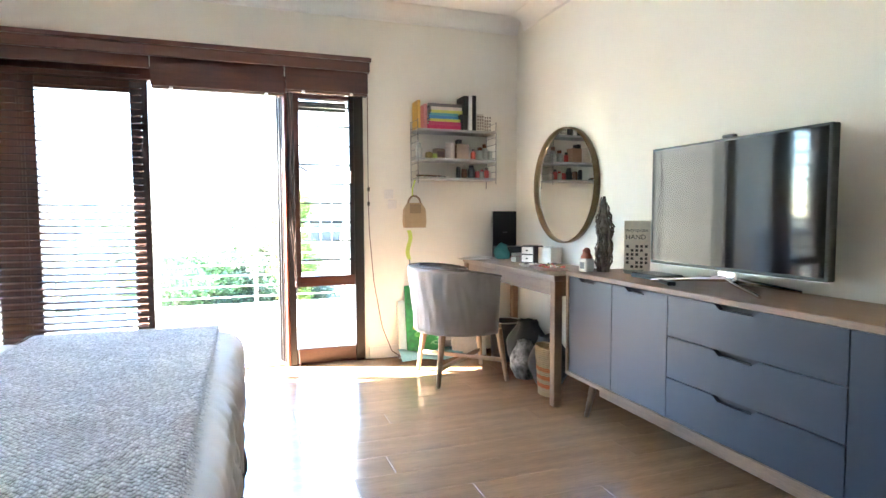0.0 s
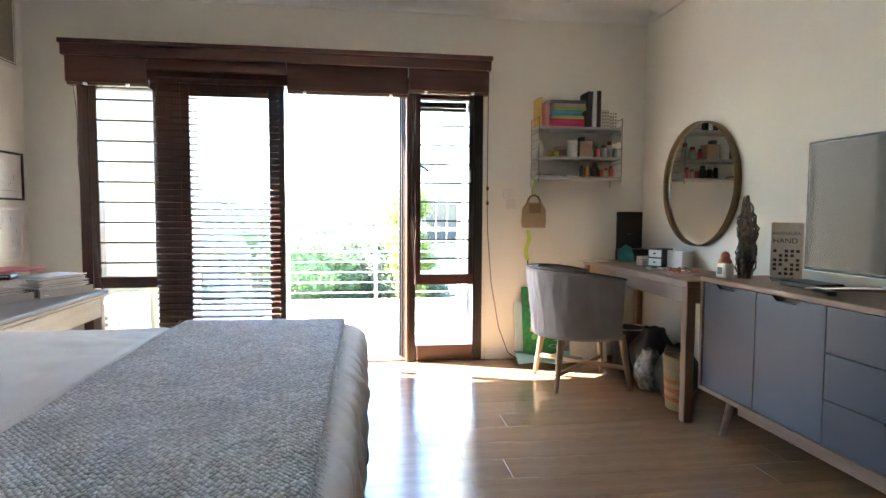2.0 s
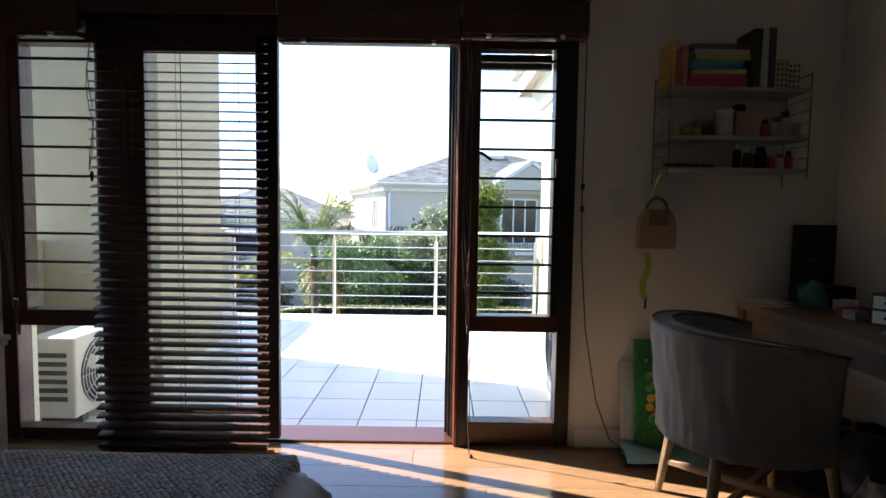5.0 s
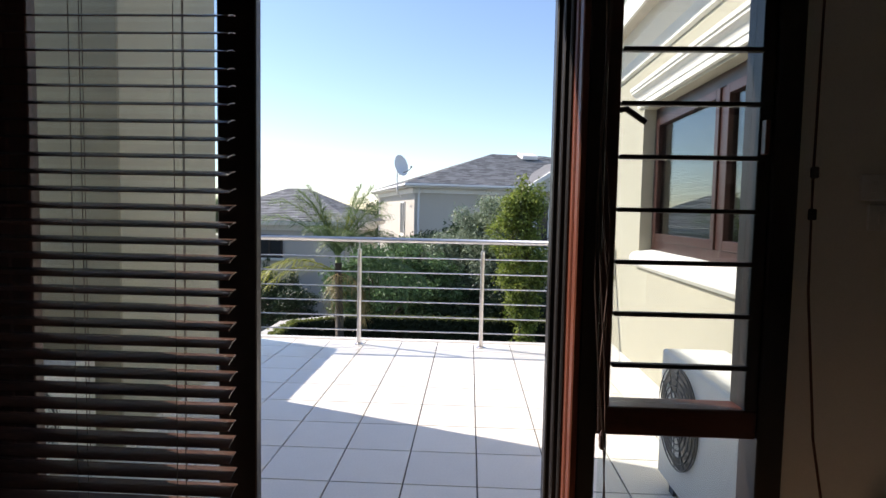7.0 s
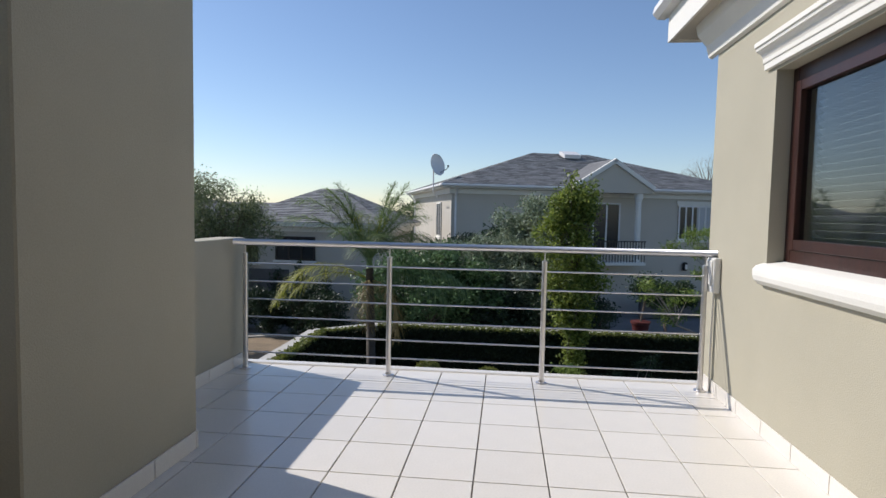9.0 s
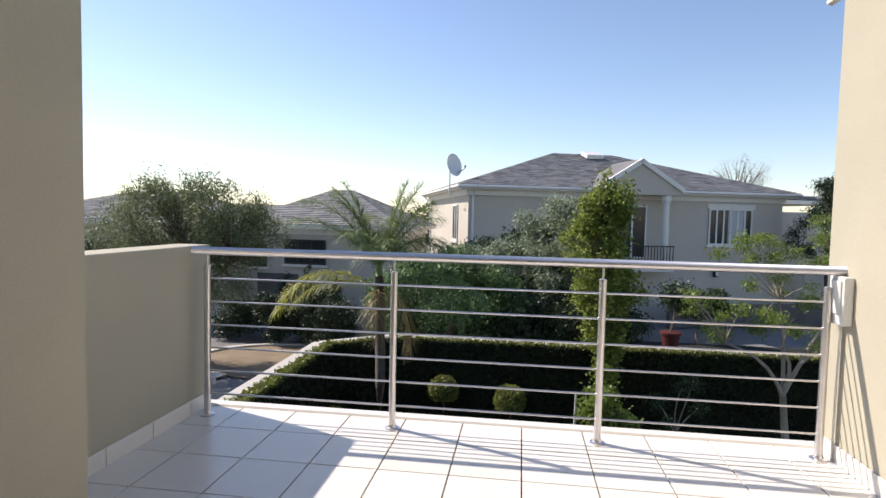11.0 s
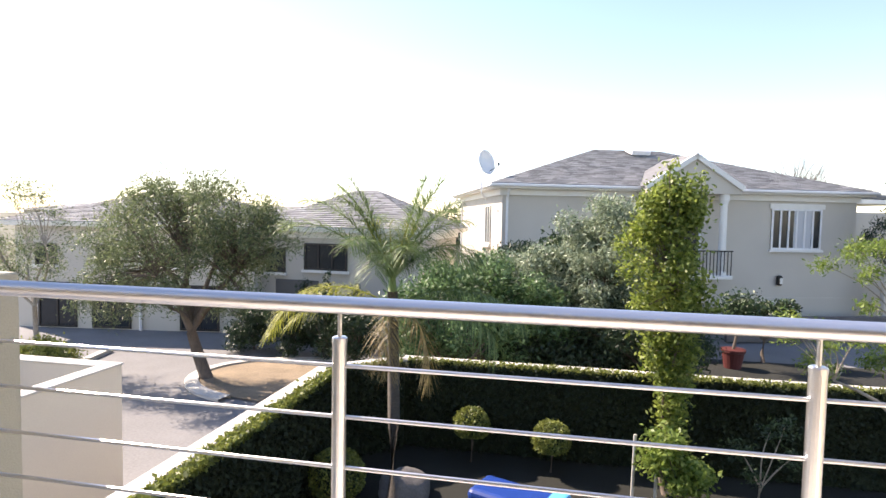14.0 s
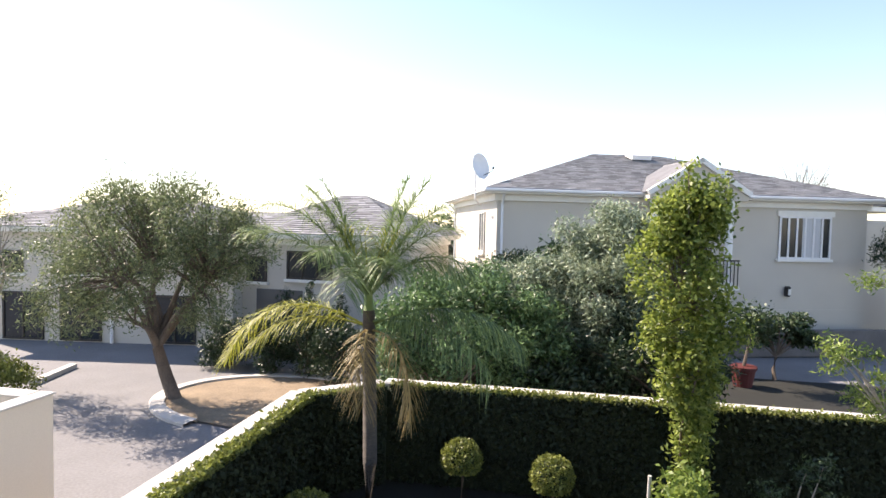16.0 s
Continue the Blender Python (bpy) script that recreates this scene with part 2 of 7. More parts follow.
def box(bm, x0, x1, y0, y1, z0, z1, bev=0.0, rot=None, seg=1):
    m = Matrix.LocRotScale(((x0 + x1) / 2, (y0 + y1) / 2, (z0 + z1) / 2), rot, (abs(x1 - x0), abs(y1 - y0), abs(z1 - z0)))
    r = bmesh.ops.create_cube(bm, size=1.0, matrix=m)
    if bev:
        edges = list({e for v in r["verts"] for e in v.link_edges})
        bmesh.ops.bevel(bm, geom=edges, offset=bev, segments=seg, affect="EDGES", profile=0.5)
    return bm


def bx(*a, **k):
    return box(bmesh.new(), *a, **k)


def tube(bm, pts, r, n=8, cap=True, r2=None):
    """A tube along points; the radius runs from r to r2."""
    pts = [Vector(p) for p in pts]
    rings = []
    up = Vector((0, 0, 1))
    for i, p in enumerate(pts):
        d = (pts[min(i + 1, len(pts) - 1)] - pts[max(i - 1, 0)]).normalized()
        a = d.cross(up)
        if a.length < 1e-3:
            a = d.cross(Vector((1, 0, 0)))
        a.normalize()
        b = d.cross(a)
        rr = r if r2 is None else r + (r2 - r) * i / (len(pts) - 1)
        rings.append([bm.verts.new(p + rr * (math.cos(t) * a + math.sin(t) * b)) for t in (2 * math.pi * k / n for k in range(n))])
    for u, v in zip(rings, rings[1:]):
        for k in range(n):
            bm.faces.new((u[k], u[(k + 1) % n], v[(k + 1) % n], v[k]))
    if cap:
        bm.faces.new(rings[0])
        bm.faces.new(list(reversed(rings[-1])))
    return bm


def tb(pts, r, n=8, r2=None):
    return tube(bmesh.new(), pts, r, n, True, r2)


def lathe(bm, prof, n=20, at=(0, 0, 0)):
    o = Vector(at)
    rings = [[bm.verts.new(o + Vector((r * math.cos(t), r * math.sin(t), z))) for t in (2 * math.pi * k / n for k in range(n))] for r, z in prof]
    for u, v in zip(rings, rings[1:]):
        for k in range(n):
            bm.faces.new((u[k], u[(k + 1) % n], v[(k + 1) % n], v[k]))
    bm.faces.new(list(reversed(rings[0])))
    bm.faces.new(rings[-1])
    return bm


def extrude_profile(bm, prof, axis, a0, a1):
    """A closed profile of (u, v) pushed along x (u=y) or y (u=x) from a0 to a1."""
    def put(u, v, a):
        return (a, u, v) if axis == "x" else (u, a, v)
    v0 = [bm.verts.new(put(u, v, a0)) for u, v in prof]
    v1 = [bm.verts.new(put(u, v, a1)) for u, v in prof]
    n = len(prof)
    for i in range(n):
        bm.faces.new((v0[i], v0[(i + 1) % n], v1[(i + 1) % n], v1[i]))
    bm.faces.new(list(reversed(v0)))
    bm.faces.new(v1)
    bmesh.ops.recalc_face_normals(bm, faces=bm.faces)
    return bm


# ---- the bedroom shell ----
XL, XR, YB, YW, YO, CEIL = -1.785, 2.70, -2.6, 4.22, 4.44, 2.70
OX0, OX1, OZ = -1.44, 1.40, 2.12
BZ = -0.187
bm = bmesh.new()
box(bm, -2.2, OX0, YW, YO, BZ - 0.2, 3.0)
box(bm, OX1, XR + 0.2, YW, YO, BZ - 0.2, 3.0)
box(bm, OX0, OX1, YW, YO, OZ, 3.0)
wall_n = structure("wall_north", bm, M["paint"], "cream painted plaster wall with a wide door opening", "wall")
wall_e = structure("wall_east", bx(XR, XR + 0.2, YB, YW, -0.3, 3.0), M["paint"], "cream painted plaster wall behind the sideboard", "wall")
wall_w = structure("wall_west", bx(XL - 0.2, XL, YB, YW, -0.3, 3.0), M["paint"], "cream painted plaster wall", "wall")
wall_s = structure("wall_south", bx(XL - 0.2, XR + 0.2, YB - 0.2, YB, -0.3, 3.0), M["paint"], "cream painted plaster wall", "wall")
structure("ceiling", bx(XL - 0.2, XR + 0.2, YB - 0.2, YO, CEIL, CEIL + 0.15), M["ceiling"], "white painted ceiling", "ceiling")
# cornice with a hollow curve
def cornice_profile(sign):
    pts = [(0, CEIL - 0.11)]
    for k in range(9):
        a = math.pi / 2 * k / 8
        pts.append((0.012 + 0.095 * (1 - math.cos(a)), CEIL - 0.10 + 0.095 * math.sin(a)))
    pts += [(0.125, CEIL - 0.004), (0.125, CEIL), (0, CEIL)]
    return pts
bm = extrude_profile(bmesh.new(), [(YW - u, z) for u, z in cornice_profile(1)], "x", XL, XR)
structure("cornice", bm, M["ceiling"], "white coved plaster cornice", "cornice")
bm = extrude_profile(bmesh.new(), [(XR - u, z) for u, z in cornice_profile(1)], "y", YB, YW - 0.126)
structure("cornice", bm, M["ceiling"], "white coved plaster cornice", "cornice")
structure("baseboard", bx(OX1 + 0.03, XR, YW - 0.018, YW, 0.0, 0.095, 0.004), M["skirting"], "cream painted skirting board", "baseboard")
structure("baseboard", bx(XR - 0.018, XR, YB, YW - 0.018, 0.0, 0.095, 0.004), M["skirting"], "cream painted skirting board", "baseboard")
structure("baseboard", bx(XL, OX0 - 0.03, YW - 0.018, YW, 0.0, 0.095, 0.004), M["skirting"], "cream painted skirting board", "baseboard")
floor = structure("floor", bx(XL, XR, YB, YW + 0.02, -0.25, -0.012), M["gap"], "warm brown laminate plank floor with a satin sheen", "floor")

# ---- sliding door with louvre sidelights and blinds ----
FY0, FY1 = 4.20, 4.31
door = thing("double_door", (0, 0, 0), 0, "dark stained wooden double door, one leaf open, with barred sidelights", "door", kind="structure")
def member(name, x0, x1, z0, z1, mt, y0=FY0, y1=FY1, label="", par=None):
    return part(name, bx(x0, x1, y0, y1, z0, z1, 0.004), mt, par or door, label)
mv, mh = M["meranti"], M["meranti_h"]
member("jamb", OX0, OX0 + 0.07, 0, OZ, mv)
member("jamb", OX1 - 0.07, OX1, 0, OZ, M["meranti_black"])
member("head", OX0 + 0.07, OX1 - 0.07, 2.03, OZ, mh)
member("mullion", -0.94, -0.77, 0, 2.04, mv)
# Black and red members carry unlit and sunlit wood in their colours.
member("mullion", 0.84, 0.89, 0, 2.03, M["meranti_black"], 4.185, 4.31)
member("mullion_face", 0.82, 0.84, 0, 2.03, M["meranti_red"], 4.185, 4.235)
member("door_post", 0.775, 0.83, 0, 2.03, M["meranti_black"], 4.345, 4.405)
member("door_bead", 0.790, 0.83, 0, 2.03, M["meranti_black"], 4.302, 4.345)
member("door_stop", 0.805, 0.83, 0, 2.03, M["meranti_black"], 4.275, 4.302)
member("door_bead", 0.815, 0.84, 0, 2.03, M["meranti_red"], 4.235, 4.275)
member("threshold", OX0 + 0.07, OX1 - 0.07, -0.012, 0.012, mh, 4.215, 4.42)
def sidelight(x0, x1, gx0, gx1, zlo):
    s = part("sidelight", bx(x0, x1, FY0 + 0.01, FY1 - 0.01, 0.585, 0.665, 0.004), mh, door, "fixed sidelight with horizontal burglar bars")
    part("stile", bx(x0, gx0, FY0 + 0.01, FY1 - 0.01, 0.665, 2.04, 0.003), mv, s)
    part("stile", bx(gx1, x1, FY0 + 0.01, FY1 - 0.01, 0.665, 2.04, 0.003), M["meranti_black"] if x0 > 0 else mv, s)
    part("top_rail", bx(gx0, gx1, FY0 + 0.01, FY1 - 0.01, 1.975, 2.04, 0.003), mh, s)
    part("bottom_rail", bx(x0, x1, FY0 + 0.01, FY1 - 0.01, 0.012, zlo, 0.003), mh, s)
    part("pane", bx(gx0, gx1, 4.255, 4.260, 0.665, 1.975), M["glass"], s).visible_shadow = False
    part("pane", bx(x0 + 0.025, x1 - 0.025, 4.255, 4.260, zlo, 0.585), M["glass"], s).visible_shadow = False
    for k in range(9):
        z = (0.766 if gx0 < 0 else 0.785) + k * 0.1412
        part("burglar_bar", bx(gx0, gx1, 4.195, 4.215, z - 0.006, z + 0.006, 0.002), M["bar"], s)
    return s
sidelight(-1.37, -0.94, -1.32, -0.955, 0.06)
sl = sidelight(0.89, 1.33, 0.93, 1.295, 0.12)
part("window_handle", tb([(0.925, 4.185, 1.47), (0.935, 4.17, 1.47), (0.985, 4.165, 1.435)], 0.008), M["bar"], sl, "black casement handle")
part("vent_rail", bx(0.935, 1.29, 4.30, 4.335, 1.90, 1.972, 0.003), M["meranti_black"], sl, "dark rail of the tilted vent pane")
part("latch", bx(1.30, 1.312, 4.185, 4.21, 1.36, 1.45, 0.002), M["meranti_red"], sl)
leaf = part("door_leaf", bx(-0.78, -0.71, 4.205, 4.245, 0.02, 2.03, 0.004), mv, door, "closed door leaf with one large glass pane")
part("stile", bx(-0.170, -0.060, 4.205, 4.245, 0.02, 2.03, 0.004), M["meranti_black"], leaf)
part("top_rail", bx(-0.71, -0.170, 4.205, 4.245, 1.94, 2.03, 0.004), mh, leaf)
part("bottom_rail", bx(-0.71, -0.170, 4.205, 4.245, 0.02, 0.16, 0.004), mh, leaf)
part("pane", bx(-0.71, -0.170, 4.222, 4.227, 0.16, 1.94), M["glass"], leaf).visible_shadow = False
pelmet = thing("pelmet", (0, 0, 0), 0, "dark stained wooden pelmet over the door blinds", "pelmet")
part("top_board", bx(-1.455, 1.425, 3.985, YW, 2.215, 2.245, 0.004), M["meranti_h"], pelmet)
part("front_board", bx(-1.445, 1.415, 4.0, 4.022, 2.145, 2.215, 0.004), M["meranti_h"], pelmet)
part("end_board", bx(-1.445, -1.425, 4.022, YW, 2.145, 2.215), M["meranti_h"], pelmet)
part("end_board", bx(1.395, 1.415, 4.022, YW, 2.145, 2.215), M["meranti_h"], pelmet)

slat_me = {}
def slat_mesh(w, d):
    k = (w, d)
    if k not in slat_me:
        b = bmesh.new()
        n = 4
        rows = []
        for i in range(n + 1):
            y = -d / 2 + d * i / n
            z = 0.003 * (1 - (2 * i / n - 1) ** 2)
            rows.append([b.verts.new((x, y, z + t)) for t in (0.0, 0.0028) for x in (0, w)])
        for u, v in zip(rows, rows[1:]):
            b.faces.new((u[0], u[1], v[1], v[0]))
            b.faces.new((u[2], v[2], v[3], u[3]))
            b.faces.new((u[0], v[0], v[2], u[2]))
            b.faces.new((u[1], u[3], v[3], v[1]))
        b.faces.new((rows[0][0], rows[0][2], rows[0][3], rows[0][1]))
        b.faces.new((rows[-1][0], rows[-1][1], rows[-1][3], rows[-1][2]))
        bmesh.ops.recalc_face_normals(b, faces=b.faces)
        me = bpy.data.meshes.new("slat")
        b.to_mesh(me)
        b.free()
        me.materials.append(M["slat"])
        slat_me[k] = me
    return slat_me[k]
def put_slat(par, x, y, z, w, tilt, rz=0):
    o = new("slat", slat_mesh(w, 0.05))
    o.parent = par
    o.matrix_basis = pose(x, y, z, tilt, 0, rz)
def raised_blind(x0, x1, zb, zt, yc=4.105):
    b = thing("raised_blind", (0, 0, 0), 0, "raised wooden venetian blind stacked under the pelmet", "blind", "blinds over the door")
    part("head_rail", bx(x0, x1, yc - 0.03, yc + 0.03, zt, zt + 0.05, 0.003), M["slat"], b)
    part("bottom_rail", bx(x0, x1, yc - 0.03, yc + 0.03, zb, zb + 0.018, 0.004), M["slat"], b)
    part("valance_board", bx(x0, x1, yc - 0.048, yc - 0.036, zb + 0.014, zt + 0.05, 0.003), M["meranti_h"], b)
    n = int((zt - zb - 0.02) / 0.0085)
    for k in range(n):
        put_slat(b, x0 + random.uniform(-0.002, 0.002), yc + random.uniform(-0.002, 0.002), zb + 0.020 + k * 0.0085, x1 - x0, random.uniform(-2, 2), random.uniform(-0.2, 0.2))
    for x in (x0 + 0.12, x1 - 0.12):
        part("tassel_clip", bx(x - 0.01, x + 0.01, yc - 0.050, yc - 0.030, zb - 0.004, zb + 0.012), M["steel"], b)
    return b
raised_blind(-1.44, -0.935, 1.965, 2.155, 4.095)
raised_blind(-0.02, 0.82, 1.955, 2.155, 4.105)
raised_blind(0.83, 1.41, 1.985, 2.155, 4.095)
bl = thing("lowered_blind", (0, 0, 0), 0, "lowered dark wooden venetian blind with open slats", "blind", "blinds over the door")
BX0, BX1 = -0.91, -0.085
part("head_rail", bx(BX0, BX1, 4.07, 4.135, 2.135, 2.213, 0.003), M["slat"], bl)
part("valance_board", bx(BX0 - 0.02, BX1 + 0.06, 4.052, 4.068, 2.075, 2.213, 0.003), M["meranti_h"], bl)
for k in range(47):
    put_slat(bl, BX0 + random.uniform(-0.002, 0.002), 4.105, 2.125 - k * 0.0445, BX1 - BX0, 17 + random.uniform(-1.5, 1.5), random.uniform(-0.15, 0.15))
part("bottom_rail", bx(BX0, BX1, 4.08, 4.13, 0.012, 0.032, 0.004), M["slat"], bl)
for x in (BX0 + 0.14, (BX0 + BX1) / 2, BX1 - 0.14):
    for y in (4.079, 4.131):
        part("ladder_cord", tb([(x, y, 0.03), (x, y, 2.16)], 0.0012, 4), M["cord"], bl)
    part("lift_cord", tb([(x + 0.01, 4.105, 0.03), (x + 0.01, 4.105, 2.16)], 0.0013, 4), M["cord"], bl)
def hanging_cord(x, y, z0, z1, dx=0.0, label="dark blind cord hanging down"):
    c = thing("blind_cord", (x, y, z0), 0, label, "cord", "blind cords")
    for o in (-0.006, 0.006):
        pts = [(o * (1 - k / 10) + dx * (k / 10) ** 2 + 0.012 * math.sin(k * 1.1 + o * 90), 0.004 * math.sin(k), (z1 - z0) * (1 - k / 10)) for k in range(11)]
        part("cord", tb(pts, 0.0022, 5), M["cord"], c)
    part("toggle", lathe(bmesh.new(), [(0.003, 0), (0.009, -0.012), (0.007, -0.045), (0.003, -0.05)], 8, (dx, 0, 0.0)), M["slat"], c)
hanging_cord(-1.36, 4.06, 0.75, 2.0, 0.10)
hanging_cord(-1.39, 4.06, 0.62, 2.0, 0.14)
hanging_cord(0.845, 4.06, 0.02, 2.0, 0.06)
hanging_cord(0.86, 4.07, 0.65, 2.0, 0.02)
hanging_cord(-0.88, 4.05, 1.35, 2.1, 0.0)
cab = thing("wall_cable", (0, 0, 0), 0, "thin pale cable hanging down the wall to the floor", "cable")
part("cable", tb([(1.435, 4.195, 2.02), (1.435, 4.2, 1.3), (1.44, 4.2, 1.0), (1.47, 4.19, 0.6), (1.53, 4.18, 0.25), (1.60, 4.16, 0.06), (1.68, 4.10, 0.008), (1.62, 3.98, 0.006)], 0.0035, 6), M["cord"], cab)
for z in (1.19, 1.30):
    part("cable_bead", bx(1.428, 1.446, 4.19, 4.205, z, z + 0.03, 0.003), M["bar"], cab)


# ---- bed ----
def drape(x0, x1, y0, y1, top, hang, nx, ny, fold=0.012, seed=0.0, crown=0.0, r=0.07, rag=0.0, puff=0.0):
    """A cloth lying on a box top and hanging over its edges; hang = (x-, x+, y-, y+)."""
    verts, faces = [], []
    for j in range(ny + 1):
        for i in range(nx + 1):
            x = x0 - hang[0] + (x1 - x0 + hang[0] + hang[1]) * i / nx
            y = y0 - hang[2] + (y1 - y0 + hang[2] + hang[3]) * j / ny
            px, py = min(max(x, x0), x1), min(max(y, y0), y1)
            ex, ey = x - px, y - py
            e = math.hypot(ex, ey)
            n1 = noise.noise((x * 2.3 + seed, y * 2.3, seed)) * fold + noise.noise((x * 9 + seed, y * 9, seed)) * fold * 0.4
            n1 += (abs(noise.noise((x * 4.5 + 2 * y + seed, y * 3.0 - x, 9.0))) - 0.2) * fold * 0.7
            if puff and x < -0.36:
                n1 = n1 * 1.6 + 0.012 * abs(noise.noise((x * 3 + 6 * y, y * 2.2 - x, seed + 5)))
            if e < 1e-6:
                z = top + n1 + crown * (1 - ((x - x0) / (x1 - x0) * 2 - 1) ** 4)
                verts.append((x, y, z))
            else:
                d = Vector((ex, ey, 0)) / e
                q = r * math.pi / 2
                if e < q:
                    a = e / r
                    out, z = r * math.sin(a), top - r * (1 - math.cos(a))
                else:
                    out, z = r, top - r - (e - q)
                    w = min(1.0, (e - q) / 0.15)
                    s = x * d.y - y * d.x
                    out += w * (0.007 * math.sin(s * 23 + seed + 3 * noise.noise((s * 2, e * 4, seed))) + 0.013 * noise.noise((s * 5, seed, e * 3)) + 0.014 * abs(noise.noise((s * 13, e * 6, seed))) + 0.004)
                if puff:
                    near = min(1.0, max(0.0, (py - 1.0) / 0.5))
                    s = x * d.y - y * d.x
                    u = e / max(hang)
                    rib = abs(noise.noise((s * 11 + 2.5 * e, seed, e * 5))) + 0.5 * abs(noise.noise((s * 23, e * 7, seed + 4)))
                    out += near * puff * math.sin(math.pi * min(1, u * 1.05)) * (0.65 + 0.7 * noise.noise((s * 2.2, seed, 1.0))) + (0.3 + 0.7 * near) * 0.05 * (rib - 0.12) * min(1, 3 * u)
                    z += 0.03 * noise.noise((s * 6, seed, 2.0)) * u
                if rag and e > max(hang) * 0.9:
                    z += rag * noise.noise((x * 25, y * 25, 3))
                verts.append((px + d.x * out, py + d.y * out, z + n1 * 0.5))
    for j in range(ny):
        for i in range(nx):
            a = j * (nx + 1) + i
            faces.append((a, a + 1, a + nx + 2, a + nx + 1))
    return verts, faces


def knit_mat():
    m = mat("chunky_knit_wool", (0.80, 0.785, 0.795), 0.95, vary=0.28, scale=5, fine=90, bump=0.2, sheen=0.6)
    N, L = m.node_tree.nodes, m.node_tree.links.new
    b = N["Principled BSDF"]
    tc, mp, vo = N.new("ShaderNodeTexCoord"), N.new("ShaderNodeMapping"), N.new("ShaderNodeTexVoronoi")
    vo.inputs["Scale"].default_value = 104
    vo.inputs["Randomness"].default_value = 0.42
    mp.inputs["Scale"].default_value = (1.25, 0.72, 1.0)
    mp.inputs["Rotation"].default_value = (0, 0, 0.55)
    L(tc.outputs["Object"], mp.inputs[0])
    L(mp.outputs[0], vo.inputs["Vector"])
    # Colour drops between stitches, painting the shade in the creases.
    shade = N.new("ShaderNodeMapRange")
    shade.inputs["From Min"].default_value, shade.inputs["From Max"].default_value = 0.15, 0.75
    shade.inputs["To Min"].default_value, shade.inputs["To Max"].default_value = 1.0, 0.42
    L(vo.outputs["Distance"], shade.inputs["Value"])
    tone = N.new("ShaderNodeSeparateColor")
    L(vo.outputs["Color"], tone.inputs[0])
    tr = N.new("ShaderNodeMapRange")
    tr.inputs["To Min"].default_value, tr.inputs["To Max"].default_value = 0.55, 1.25
    L(tone.outputs[0], tr.inputs["Value"])
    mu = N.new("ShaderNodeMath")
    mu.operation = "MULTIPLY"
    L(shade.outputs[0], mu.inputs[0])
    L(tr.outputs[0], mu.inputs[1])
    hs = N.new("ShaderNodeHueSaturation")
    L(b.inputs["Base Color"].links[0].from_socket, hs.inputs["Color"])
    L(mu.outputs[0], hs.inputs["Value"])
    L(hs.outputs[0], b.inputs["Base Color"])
    bp = N.new("ShaderNodeBump")
    bp.invert = True
    bp.inputs["Strength"].default_value = 1.0
    bp.inputs["Distance"].default_value = 0.015
    L(vo.outputs["Distance"], bp.inputs["Height"])
    L(bp.outputs[0], b.inputs["Normal"])
    return m
M["knit"] = knit_mat()

BX_0, BX_1, BY_0, BY_1, BTOP = -1.66, 0.425, 0.74, 2.60, 0.60
bed = thing("bed", (0, 0, 0), 0, "double bed with a charcoal valance and a padded headboard", "bed")
part("base", bx(BX_0, BX_1 - 0.02, BY_0 + 0.03, BY_1 - 0.03, 0.0, 0.32, 0.02), M["valance"], bed)
part("mattress", bx(BX_0, BX_1, BY_0, BY_1, 0.32, BTOP - 0.02, 0.05, seg=3), M["mattress"], bed)
part("headboard", bx(-1.77, -1.67, BY_0 - 0.05, BY_1 + 0.05, 0.0, 1.10, 0.03, seg=3), M["headboard"], bed)
v, f = drape(BX_0 + 0.05, BX_1 + 0.02, BY_0, BY_1, 0.34, (0, 0.33, 0.31, 0.31), 80, 60, 0.002, 7.0, r=0.03, puff=0.02)
pydata("valance", v, f, M["valance"], bed, "charcoal fabric valance", True)
v, f = drape(BX_0 + 0.10, BX_1 - 0.01, BY_0, BY_1, BTOP, (0, 0.36, 0.36, 0.36), 200, 220, 0.012, 1.7, r=0.06, puff=0.03)
duvet = tagged(pydata("duvet", v, f, M["linen"], None, "", True), "creased white linen duvet cover spread over the bed", "duvet")
md = duvet.modifiers.new("thick", "SOLIDIFY")
md.thickness, md.offset = 0.012, -1
v, f = drape(-0.30, 0.415, BY_0, BY_1 + 0.04, BTOP + 0.026, (0, 0, 0.28, 0.28), 50, 130, 0.008, 4.4, r=0.10, rag=0.02)
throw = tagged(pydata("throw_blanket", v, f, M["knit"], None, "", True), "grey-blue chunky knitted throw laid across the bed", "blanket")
md = throw.modifiers.new("thick", "SOLIDIFY")
md.thickness, md.offset = 0.012, -1
fr = thing("throw_fringe", (0, 0, BTOP), 0, "short ragged wool fringe along the edge of the throw", "fringe", kind="stuff")
vv, ff = [], []
rs = random.Random(5)
for k in range(330):
    y = BY_0 + (BY_1 + 0.04 - BY_0) * k / 330
    for side, x in ((-1, -0.305), (1, 0.42)):
        l = rs.uniform(0.012, 0.03)
        dy = rs.uniform(-0.012, 0.012)
        b = len(vv)
        vv += [(x, y, 0.03), (x, y + 0.005, 0.03), (x + side * l, y + dy, 0.012 + rs.uniform(0, 0.012))]
        ff.append((b, b + 1, b + 2))
pydata("fringe", vv, ff, M["knit"], fr)

